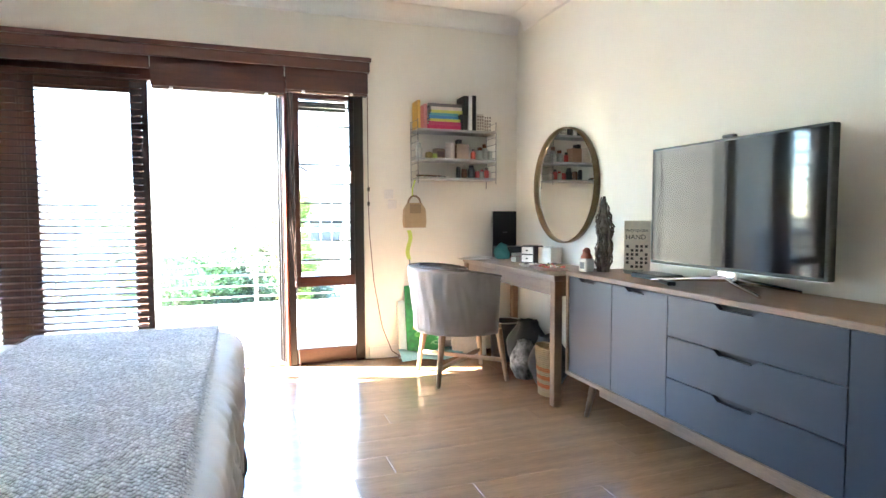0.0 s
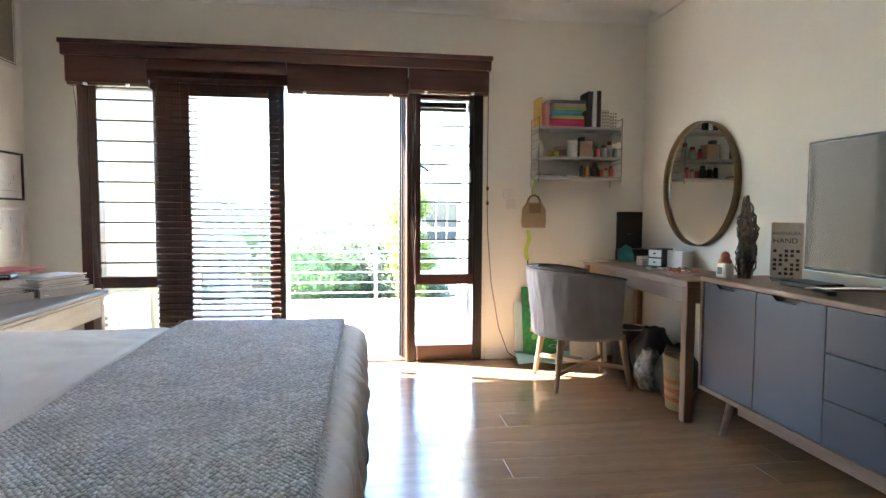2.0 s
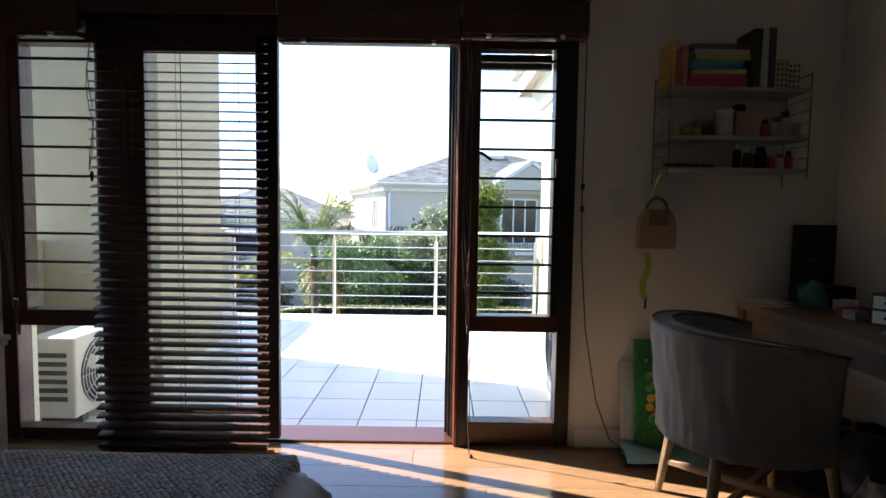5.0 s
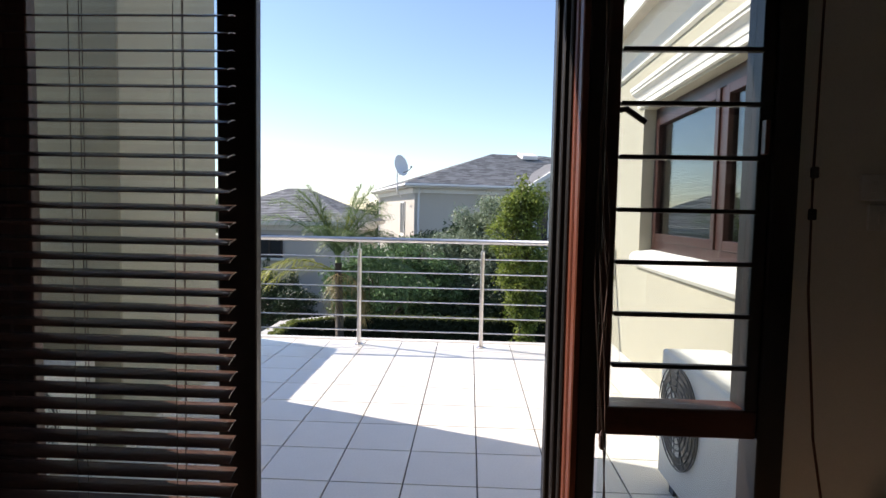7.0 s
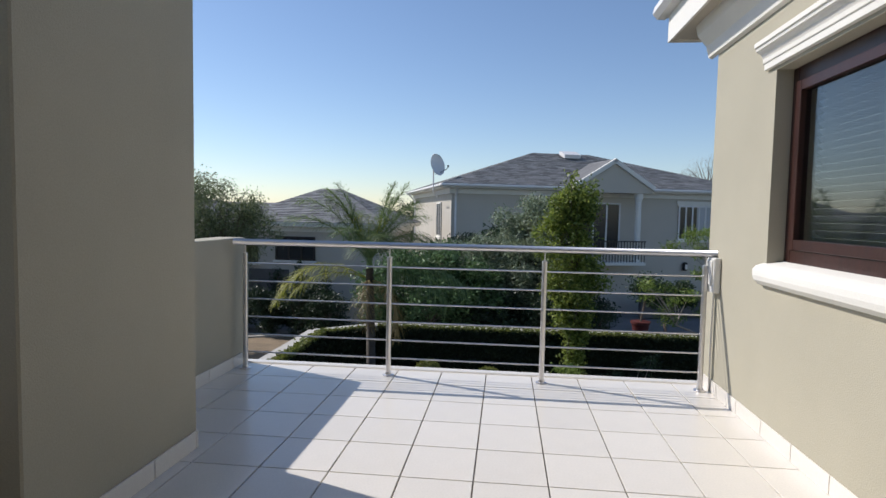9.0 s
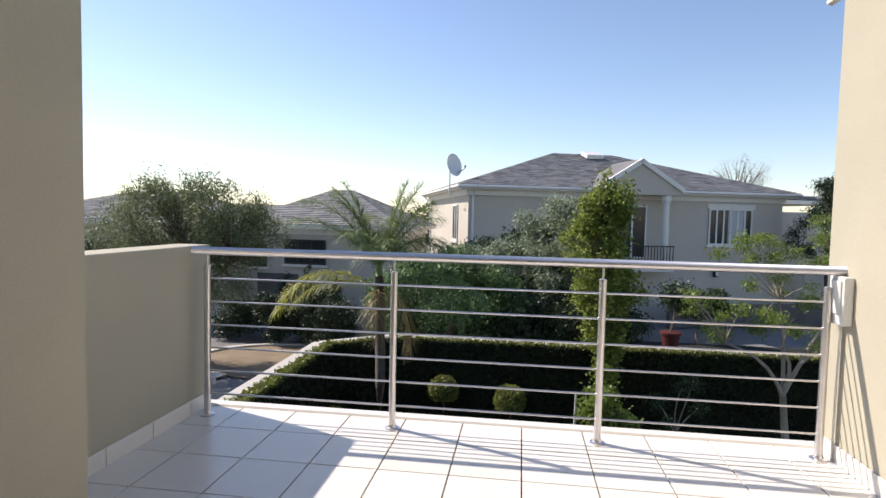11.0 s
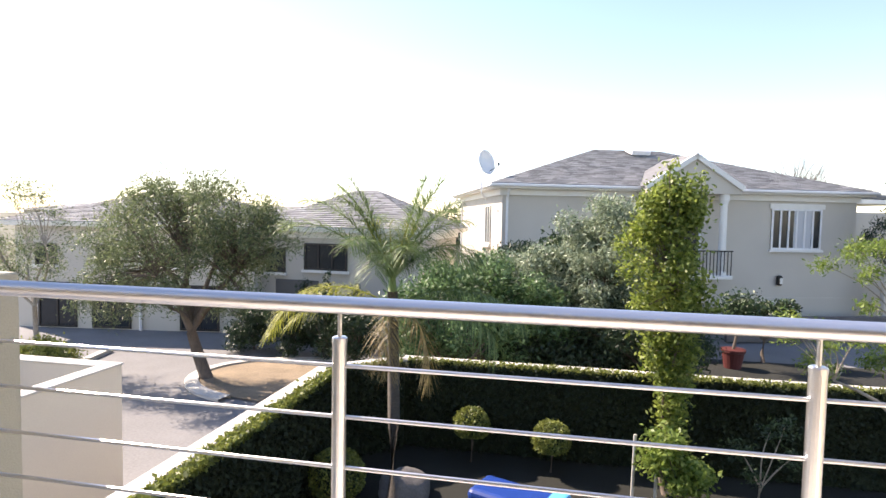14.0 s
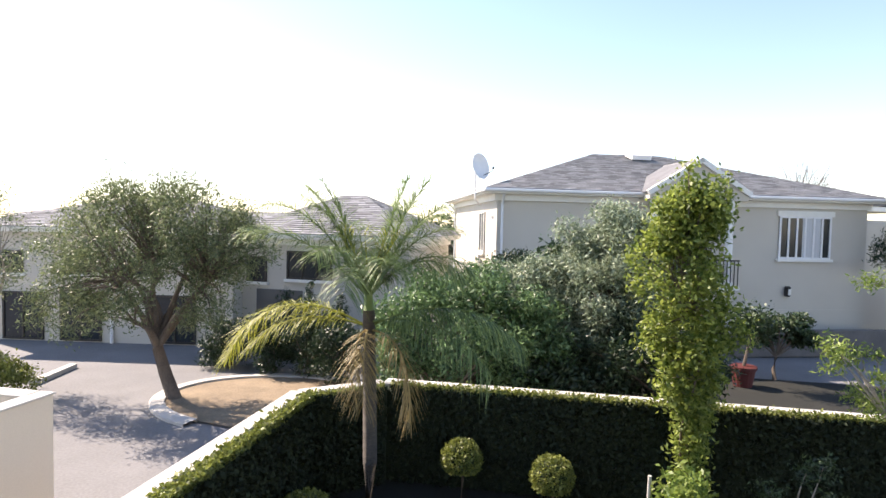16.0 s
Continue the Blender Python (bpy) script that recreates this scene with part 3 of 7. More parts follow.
# ---- sideboard and television ----
SX, S0, S1, STOP = 2.27, 0.27, 2.705, 0.80
sb = thing("sideboard", (0, 0, 0), 0, "long walnut sideboard with slate blue doors and drawers", "sideboard")
part("top", bx(SX - 0.012, XR - 0.022, S0, S1, STOP - 0.026, STOP, 0.004), M["sb_wood"], sb)
# Carcase coloured near-black as the shade between the fronts.
part("carcase", bx(SX + 0.022, XR - 0.025, S0 + 0.02, S1 - 0.02, 0.225, STOP - 0.026), M["shadow_gap"], sb)
part("side_panel", bx(SX - 0.008, XR - 0.022, S1 - 0.02, S1, 0.205, STOP - 0.026, 0.002), M["sb_wood"], sb)
part("side_panel", bx(SX - 0.008, XR - 0.022, S0, S0 + 0.02, 0.205, STOP - 0.026, 0.002), M["sb_wood"], sb)
part("bottom_panel", bx(SX - 0.008, XR - 0.022, S0 + 0.02, S1 - 0.02, 0.205, 0.225), M["sb_wood"], sb)
def front(name, y0, y1, z0, z1, ny, nw=0.20):
    y0, y1, z0, z1 = y0 + 0.0025, y1 - 0.0025, z0 + 0.0025, z1 - 0.0025
    a, b, d = ny - nw / 2, ny + nw / 2, 0.02
    prof = [(y0, z0), (y1, z0), (y1, z1), (b, z1), (b - 0.03, z1 - d), (a + 0.03, z1 - d), (a, z1), (y0, z1)]
    return part(name, extrude_profile(bmesh.new(), prof, "x", SX, SX + 0.02), M["sb_blue"], sb)
zt, zb = STOP - 0.028, 0.226
ys = [2.685, 2.285, 1.885, 1.090, 0.69, 0.29]
front("door", ys[1], ys[0], zb, zt, 2.50, 0.17)
front("door", ys[2], ys[1], zb, zt, 2.10, 0.17)
for k in range(3):
    h = (zt - zb) / 3
    front("drawer", ys[3], ys[2], zb + k * h, zb + (k + 1) * h, 1.52, 0.21)
front("door", ys[4], ys[3], zb, zt, 0.88, 0.17)
front("door", ys[5], ys[4], zb, zt, 0.50, 0.17)
part("stretcher", bx(SX + 0.070, SX + 0.095, S0 + 0.22, S1 - 0.22, 0.130, 0.172, 0.004), M["sb_wood"], sb)
part("stretcher", bx(XR - 0.10, XR - 0.07, S0 + 0.22, S1 - 0.22, 0.150, 0.200, 0.004), M["sb_wood"], sb)
for y, dy in ((S1 - 0.20, 0.045), (S0 + 0.20, -0.045)):
    for x, dx in ((SX + 0.055, -0.02), (XR - 0.085, 0.015)):
        part("leg", tb([(x + dx, y + dy, 0.0), (x, y, 0.205)], 0.013, 10, 0.022), M["sb_wood"], sb)

tv = thing("television", (2.50, 1.80, STOP), 0.5, "large flat black television on a chrome cross stand", "television")
part("screen_frame", bx(-0.012, 0.03, -0.465, 0.465, 0.075, 0.645, 0.006, seg=2), M["black"], tv)
part("screen", bx(-0.015, -0.0125, -0.453, 0.453, 0.090, 0.633), M["screen"], tv, "glossy dark screen")
part("rim", bx(-0.012, 0.0, -0.466, 0.466, 0.071, 0.0745, 0.001), M["steel"], tv)
part("back_housing", bx(0.03, 0.06, -0.35, 0.35, 0.15, 0.5, 0.02), M["black"], tv)
part("camera_bump", bx(-0.01, 0.02, -0.03, 0.03, 0.645, 0.66, 0.004), M["black"], tv)
part("neck", bx(0.005, 0.035, -0.05, 0.05, 0.03, 0.12, 0.006), M["chrome"], tv)
for dx, dy in ((-0.14, 0.30), (-0.14, -0.30), (0.13, 0.26), (0.13, -0.26)):
    part("foot", tb([(0.015, 0, 0.04), (dx * 0.4, dy * 0.35, 0.032), (dx, dy, 0.009)], 0.014, 8, 0.007), M["chrome"], tv)
soundbox = thing("media_player", (2.47, 2.20, STOP), 0, "flat black media box beside the television", "media player")
part("case", bx(-0.07, 0.07, -0.11, 0.11, 0.0, 0.026, 0.006), M["black"], soundbox)
remote = thing("remote_control", (2.37, 2.02, STOP), 70, "slim dark remote control lying on the sideboard", "remote")
part("body", bx(-0.085, 0.085, -0.02, 0.02, 0.0, 0.018, 0.005), M["black"], remote)

# ---- desk and chair ----
DX0, DX1, DY0, DY1, DTOP = 2.20, XR - 0.022, 2.73, 4.18, 0.77
desk = thing("desk", (0, 0, 0), 0, "weathered oak desk against the wall", "desk")
part("tabletop", bx(DX0, DX1, DY0, DY1, DTOP - 0.035, DTOP, 0.006, seg=2), M["desk"], desk)
part("apron", bx(DX0 + 0.03, DX0 + 0.05, DY0 + 0.06, DY1 - 0.06, DTOP - 0.125, DTOP - 0.035), M["desk"], desk)
part("apron", bx(DX0 + 0.06, DX1 - 0.06, DY0 + 0.03, DY0 + 0.05, DTOP - 0.125, DTOP - 0.035), M["desk"], desk)
part("apron", bx(DX0 + 0.06, DX1 - 0.06, DY1 - 0.05, DY1 - 0.03, DTOP - 0.125, DTOP - 0.035), M["desk"], desk)
for x in (DX0 + 0.008, DX1 - 0.060):
    for y in (DY0 + 0.008, DY1 - 0.060):
        part("leg", bx(x, x + 0.052, y, y + 0.052, 0, DTOP - 0.035, 0.004), M["desk_v"], desk)

chair = thing("tub_chair", (1.94, 3.54, 0), 0, "taupe linen tub chair with pale oak legs", "chair")
def shell(ri, ro, z0, z1f, a0, a1, n=110, mz=16):
    b = bmesh.new()
    def ring(rad, inner):
        cols = []
        for k in range(n + 1):
            a = a0 + (a1 - a0) * k / n
            zt_ = z1f(k / n)
            col = []
            for j in range(mz + 1):
                z = z0 + (zt_ - z0) * j / mz
                rr = rad * (1 + 0.10 * (z - z0) / 0.43) + 0.004 * noise.noise((a * 3, z * 9, rad)) + 0.016 * (abs(noise.noise((a * 7 + 2.5 * z, z * 3.5, rad))) - 0.2) + 0.008 * abs(noise.noise((a * 13 - 4 * z, z * 6, rad + 3)))
                col.append(b.verts.new((rr * math.cos(a), rr * 0.95 * math.sin(a), z)))
            cols.append(col)
        return cols
    A, B = ring(ri, True), ring(ro, False)
    for cols in (A, B):
        for u, v in zip(cols, cols[1:]):
            for j in range(mz):
                b.faces.new((u[j], v[j], v[j + 1], u[j + 1]))
    for u, v, p, q in zip(A, A[1:], B, B[1:]):
        b.faces.new((u[-1], v[-1], q[-1], p[-1]))
        b.faces.new((u[0], p[0], q[0], v[0]))
    for p, q in ((A[0], B[0]), (A[-1], B[-1])):
        for j in range(mz):
            b.faces.new((p[j], p[j + 1], q[j + 1], q[j]))
    bmesh.ops.recalc_face_normals(b, faces=b.faces)
    return b
zr = lambda u: 0.775 - 0.055 * abs(2 * u - 1) ** 3
A0, A1 = math.radians(62), math.radians(298)
back = part("backrest", shell(0.262, 0.325, 0.34, zr, A0, A1), M["chair"], chair, "", True)
for rad in (0.262 * 1.1, 0.325 * 1.1):
    part("piping", tb([(rad * math.cos(A0 + (A1 - A0) * k / 40), rad * 0.95 * math.sin(A0 + (A1 - A0) * k / 40), zr(k / 40) + 0.001) for k in range(41)], 0.006, 6), M["piping"], back, "dark piping along the rim")
b = lathe(bmesh.new(), [(0.20, 0.34), (0.255, 0.345), (0.262, 0.40), (0.25, 0.455), (0.15, 0.475), (0.02, 0.478)], 32)
part("seat", b, M["chair"], chair, "", True)
for ax, ay in ((1, 1), (1, -1), (-1, 1), (-1, -1)):
    part("leg", tb([(ax * 0.245, ay * 0.225, 0.0), (ax * 0.20, ay * 0.185, 0.35)], 0.014, 10, 0.024), M["chair_leg"], chair)
part("stretcher", bx(-0.30, 0.30, -0.013, 0.013, 0.105, 0.13, 0.003, rot=Euler((0, 0, math.atan2(0.212, 0.228)))), M["chair_leg"], chair)
part("stretcher", bx(-0.30, 0.30, -0.013, 0.013, 0.130, 0.155, 0.003, rot=Euler((0, 0, -math.atan2(0.212, 0.228)))), M["chair_leg"], chair)

# ---- round mirror ----
mir = thing("round_mirror", (XR, 3.42, 1.322), 0, "round wall mirror in a thin antique brass frame", "mirror")
R = 0.405
prof = [(R - 0.011, -0.004), (R, -0.004), (R + 0.002, -0.03), (R, -0.05), (R - 0.007, -0.05), (R - 0.011, -0.03)]
b = bmesh.new()
N_ = 72
rings = [[b.verts.new((x, r * math.cos(t), r * math.sin(t))) for r, x in prof] for t in (2 * math.pi * k / N_ for k in range(N_))]
for k in range(N_):
    u, v = rings[k], rings[(k + 1) % N_]
    for i in range(len(prof)):
        b.faces.new((u[i], u[(i + 1) % len(prof)], v[(i + 1) % len(prof)], v[i]))
bmesh.ops.recalc_face_normals(b, faces=b.faces)
part("frame", b, M["bronze"], mir, "", True)
b = bmesh.new()
bmesh.ops.create_cone(b, cap_ends=True, segments=72, radius1=R - 0.01, radius2=R - 0.01, depth=0.006, matrix=Matrix.Translation((-0.022, 0, 0)) @ Matrix.Rotation(math.pi / 2, 4, "Y"))
part("mirror_glass", b, M["mirror"], mir)

# ---- wall shelf ----
sh = thing("wall_shelf", (0, 0, 0), 0, "grey three-tier wall shelf with wire ladder ends", "shelf")
HX0, HX1, HD = 1.78, 2.42, 0.20
for z in (1.405, 1.55, 1.77):
    part("shelf_board", bx(HX0 + 0.005, HX1 - 0.005, YW - HD, YW - 0.004, z - 0.018, z, 0.003), M["shelf_grey"], sh)
for x in (HX0, HX1):
    lad = part("ladder_end", tb([(x, YW - HD, 1.36), (x, YW - HD, 1.84)], 0.003, 6), M["wire"], sh)
    part("upright", tb([(x, YW - 0.008, 1.33), (x, YW - 0.008, 1.84)], 0.003, 6), M["wire"], lad)
    for k in range(9):
        z = 1.40 + k * 0.054
        part("rung", tb([(x, YW - 0.008, z), (x, YW - HD, z)], 0.002, 5), M["wire"], lad)


# ---- balcony ----
RX, PY, RY = 1.985, 6.85, 8.45
balc = structure("balcony_slab", bx(-2.55, 2.3, YO, 8.62, BZ - 0.30, BZ - 0.012), M["grout"], "pale glazed tile balcony floor with grey joints", "floor")
structure("slab_edge", bx(-2.6, 2.3, 8.62, 8.72, BZ - 0.32, BZ + 0.01, 0.01), M["tile"], "cream plastered slab edge", "trim")
structure("pillar", bx(-2.45, -1.37, 5.67, PY, BZ - 3.0, 3.3, 0.008), M["plaster"], "tall cream plastered pillar beside the balcony", "pillar")
structure("parapet", bx(-2.17, -1.935, PY, 8.66, BZ - 0.3, 0.925, 0.006), M["plaster"], "low cream plastered parapet wall", "parapet")
structure("parapet", bx(-2.45, -2.25, YO, 5.67, BZ - 0.3, 0.925, 0.006), M["plaster"], "low cream plastered parapet wall", "parapet")
# wing with a window
WY0, WY1, WZ0, WZ1 = 5.00, 7.60, 0.89, 2.09
b = bmesh.new()
box(b, RX, RX + 0.25, YO, WY0, BZ - 3.0, 2.95)
box(b, RX, RX + 0.25, WY1, 8.62, BZ - 3.0, 2.95)
box(b, RX, RX + 0.25, WY0, WY1, BZ - 3.0, WZ0)
box(b, RX, RX + 0.25, WY0, WY1, WZ1, 2.95)
structure("wing_wall", b, M["plaster"], "cream plastered outside wall with a wooden window", "wall")
structure("wing_end_wall", bx(RX + 0.25, 6.5, 8.38, 8.62, BZ - 3.0, 2.95), M["plaster"], "cream plastered outside wall", "wall")
structure("house_front_wall", bx(XL - 1.2, XR + 0.2, YO, YO + 0.012, OZ + 0.02, 3.0), M["plaster"], "cream plastered wall over the door", "wall")
structure("house_front_wall", bx(OX1 + 0.02, RX, YO, YO + 0.012, BZ, OZ + 0.02), M["plaster"], "cream plastered wall beside the door", "wall")
structure("house_front_wall", bx(-2.45, OX0 - 0.02, YO, YO + 0.012, BZ, OZ + 0.02), M["plaster"], "cream plastered wall beside the door", "wall")
structure("house_front_wall", bx(OX0 - 0.02, OX1 + 0.02, YO - 0.02, YO + 0.012, BZ, -0.013), M["plaster"], "cream plastered step under the door", "wall")
win = thing("window_1", (0, 0, 0), 0, "dark brown wooden casement window with blinds behind the glass", "window", kind="structure")
wx0, wx1 = RX + 0.10, RX + 0.17
for y0, y1, z0, z1, nm in ((WY0, WY0 + 0.07, WZ0, WZ1, "jamb"), (WY1 - 0.07, WY1, WZ0, WZ1, "jamb"), (WY0 + 0.07, WY1 - 0.07, WZ1 - 0.09, WZ1, "head"), (WY0 + 0.07, WY1 - 0.07, WZ0, WZ0 + 0.10, "bottom_rail"), (6.25, 6.33, WZ0 + 0.10, WZ1 - 0.09, "mullion")):
    part(nm, bx(wx0, wx1, y0, y1, z0, z1, 0.004), M["meranti_window"], win)
for y0, y1 in ((WY0 + 0.07, 6.25), (6.33, WY1 - 0.07)):
    c = part("casement", bx(wx0 - 0.012, wx1 - 0.02, y0, y0 + 0.055, WZ0 + 0.10, WZ1 - 0.09, 0.003), M["meranti_window"], win)
    part("stile", bx(wx0 - 0.012, wx1 - 0.02, y1 - 0.055, y1, WZ0 + 0.10, WZ1 - 0.09, 0.003), M["meranti_window"], c)
    part("rail", bx(wx0 - 0.012, wx1 - 0.02, y0 + 0.055, y1 - 0.055, WZ0 + 0.10, WZ0 + 0.16, 0.003), M["meranti_window"], c)
    part("rail", bx(wx0 - 0.012, wx1 - 0.02, y0 + 0.055, y1 - 0.055, WZ1 - 0.15, WZ1 - 0.09, 0.003), M["meranti_window"], c)
    part("pane", bx(wx0 + 0.02, wx0 + 0.026, y0 + 0.055, y1 - 0.055, WZ0 + 0.16, WZ1 - 0.15), M["glass_dim"], c)
wb = thing("window_blind", (0, 0, 0), 0, "lowered pale venetian blind behind the window", "blind")
sm = bpy.data.meshes.new("blind_slat")
b = bx(-0.025, 0.025, 0, 2.35, -0.001, 0.001)
b.to_mesh(sm)
b.free()
sm.materials.append(M["white_plastic"])
for k in range(26):
    o = new("slat", sm)
    o.parent = wb
    o.matrix_basis = pose(RX + 0.20, 5.10, WZ0 + 0.08 + k * 0.042, 0, 42, 0)
structure("dark_room", bx(RX + 0.9, RX + 0.95, 4.6, 7.8, BZ, 2.9), M["headboard"], "dim wall inside the wing room", "wall")
# sill, hood moulding, eaves
b = extrude_profile(bmesh.new(), [(RX, 0.755), (RX - 0.03, 0.762), (RX - 0.058, 0.79), (RX - 0.066, 0.82), (RX - 0.066, 0.855), (RX - 0.045, 0.88), (RX, 0.895), (RX + 0.10, 0.91), (RX + 0.10, 0.80), (RX, 0.80)], "y", 4.85, 7.64)
structure("window_sill", b, M["trim"], "white plaster window sill", "sill")
b = extrude_profile(bmesh.new(), [(RX, 2.112), (RX - 0.024, 2.114), (RX - 0.026, 2.150), (RX - 0.034, 2.156), (RX - 0.036, 2.180), (RX - 0.048, 2.205), (RX - 0.066, 2.222), (RX - 0.080, 2.228), (RX - 0.082, 2.246), (RX - 0.092, 2.250), (RX - 0.092, 2.278), (RX, 2.288)], "y", 4.80, 7.72)
structure("window_hood", b, M["trim"], "white plaster hood moulding over the window", "trim")
b = extrude_profile(bmesh.new(), [(RX, 2.46), (RX - 0.03, 2.47), (RX - 0.05, 2.56), (RX - 0.12, 2.64), (RX - 0.14, 2.72), (RX, 2.72)], "y", YO + 0.012, 8.76)
structure("eave_moulding", b, M["trim"], "pale moulding under the eaves", "trim")
b = extrude_profile(bmesh.new(), [(8.62, 2.46), (8.65, 2.47), (8.67, 2.56), (8.74, 2.64), (8.76, 2.72), (8.62, 2.72)], "x", RX + 0.001, 6.5)
structure("eave_moulding", b, M["trim"], "pale moulding under the eaves", "trim")
structure("soffit", bx(RX - 0.24, 6.5, YO + 0.62, 9.10, 2.72, 2.76), M["house"], "cream painted soffit board", "soffit")
structure("fascia", bx(RX - 0.26, RX - 0.24, YO + 0.62, 9.12, 2.70, 3.01), M["trim"], "white fascia board", "fascia")
structure("fascia", bx(RX - 0.24, 6.5, 9.10, 9.12, 2.70, 3.01), M["trim"], "white fascia board", "fascia")
def gutter(axis, a0, a1, c, s):
    z = 3.04
    pr = [(c, z), (c - s * 0.10, z), (c - s * 0.11, z - 0.06), (c - s * 0.07, z - 0.105), (c, z - 0.11), (c, z - 0.095), (c - s * 0.06, z - 0.09), (c - s * 0.095, z - 0.055), (c - s * 0.09, z - 0.01), (c, z - 0.01)]
    return extrude_profile(bmesh.new(), pr, axis, a0, a1)
structure("gutter", gutter("y", YO + 0.6, 9.23, RX - 0.262, 1), M["gutter"], "white painted metal gutter", "gutter")
structure("gutter", gutter("x", RX - 0.26, 6.5, 9.122, -1), M["gutter"], "white painted metal gutter", "gutter")
structure("front_eave", bx(-3.2, RX + 0.3, YO + 0.012, YO + 0.28, 2.72, 2.80), M["house"], "cream soffit over the door", "soffit")
b = bmesh.new()
v4 = [b.verts.new(p) for p in ((RX - 0.28, 4.4, 3.05), (RX - 0.28, 9.14, 3.05), (6.5, 9.14, 3.05), (6.5, 5.9, 4.5), (4.2, 5.9, 4.5), (4.2, 4.4, 4.5))]
b.faces.new((v4[0], v4[1], v4[4], v4[5]))
b.faces.new((v4[1], v4[2], v4[3], v4[4]))
structure("wing_roof", b, M["roof_under"], "grey shingled roof of the wing", "roof")
# stainless balustrade
rail = thing("balustrade", (0, 0, BZ), 0, "stainless steel balustrade with six thin horizontal rods", "balustrade")
part("handrail", tb([(-1.955, RY, 1.084), (1.985, RY, 1.084)], 0.0262, 20), M["steel"], rail, "", True)
PX = (-1.835, -0.590, 0.672, 1.905)
for x in PX:
    p = part("post", tb([(x, RY, 0.0), (x, RY, 0.985)], 0.0215, 18), M["steel"], rail)
    part("post_cap", lathe(bmesh.new(), [(0.0225, 0.975), (0.0225, 0.988), (0.018, 0.992), (0.006, 0.993)], 18, (x, RY, 0)), M["steel"], p)
    part("pin", tb([(x, RY, 0.985), (x, RY, 1.066)], 0.0065, 10), M["steel"], p)
    part("base_flange", lathe(bmesh.new(), [(0.047, 0.0), (0.047, 0.006), (0.028, 0.012), (0.024, 0.028)], 20, (x, RY, 0)), M["steel"], p)
for k in range(6):
    z = 0.146 + k * 0.152
    for x0, x1 in zip(PX, PX[1:]):
        part("rod", tb([(x0 + 0.02, RY, z), (x1 - 0.02, RY, z)], 0.0065, 8), M["steel"], rail)
jb = thing("intercom_box", (RX, 8.56, 0.60), 0, "pale weatherproof junction box on the wall", "junction box")
part("body", bx(-0.055, 0.0, -0.22, -0.06, 0.0, 0.27, 0.012, seg=2), M["white_plastic"], jb)
part("cover", bx(-0.065, -0.055, -0.20, -0.08, 0.06, 0.25, 0.006), M["white_plastic"], jb)
part("conduit", tb([(-0.02, -0.14, 0.0), (-0.02, -0.13, -0.4), (-0.015, -0.12, -0.787)], 0.006, 6), M["white_plastic"], jb)

def ac_unit(loc, rz, red):
    a = thing("air_conditioner", loc, rz, "white outdoor air conditioner with a round fan grille" + (" and red badge" if red else ""), "air conditioner", "air conditioner units")
    W, D, H = (0.87, 0.32, 0.70) if red else (0.80, 0.30, 0.56)
    part("casing", bx(-W / 2, W / 2, 0, D, 0.05, H, 0.015, seg=2), M["white_plastic"], a)
    for x in (-0.28, 0.28):
        part("foot", bx(x - 0.03, x + 0.03, 0.02, D - 0.02, 0.0, 0.05), M["dark_plastic"], a)
    cx, cz, r = (-0.17, 0.425, 0.24) if red else (-0.12, 0.30, 0.225)
    b = bmesh.new()
    bmesh.ops.create_cone(b, cap_ends=True, segments=40, radius1=r, radius2=r, depth=0.004, matrix=Matrix.Translation((cx, -0.001, cz)) @ Matrix.Rotation(math.pi / 2, 4, "X"))
    part("fan_recess", b, M["black"], a)
    for k in range(8):
        rr = r * (k + 1) / 8
        part("grille_ring", tb([(cx + rr * math.cos(t), -0.012 - 0.012 * (1 - k / 8), cz + rr * math.sin(t)) for t in (2 * math.pi * q / 30 for q in range(31))], 0.0035, 5), M["dark_plastic"] if red else M["white_plastic"], a)
    for k in range(12):
        t = 2 * math.pi * k / 12
        part("grille_spoke", tb([(cx, -0.024, cz), (cx + r * math.cos(t), -0.010, cz + r * math.sin(t))], 0.003, 5), M["dark_plastic"] if red else M["white_plastic"], a)
    for k in range(3):
        t = 2 * math.pi * k / 3 + 0.4
        q = bmesh.new()
        pts = [(0.03, 0), (0.10, 0.05), (0.18, 0.06), (0.19, -0.02), (0.10, -0.045)]
        q.faces.new([q.verts.new((cx + u * math.cos(t) - w * math.sin(t), -0.006, cz + u * math.sin(t) + w * math.cos(t))) for u, w in pts])
        part("fan_blade", q, M["white_plastic"], a)
    if red:
        b = bmesh.new()
        bmesh.ops.create_cone(b, cap_ends=True, segments=28, radius1=0.045, radius2=0.045, depth=0.004, matrix=Matrix.Translation((0.28, -0.002, 0.56)) @ Matrix.Rotation(math.pi / 2, 4, "X"))
        part("badge", b, flat("badge_red", (0.45, 0.02, 0.05)), a, "round red badge")
    for k in range(6):
        z = 0.16 + k * 0.055
        part("side_vent", bx(-W / 2 - 0.003, -W / 2, 0.05, 0.25, z, z + 0.03, 0.002), M["dark_plastic"], a)
    return a
ac_unit((1.545, 5.18, BZ), -90, True)
ac_unit((-1.50, 5.24, BZ), 90, False)
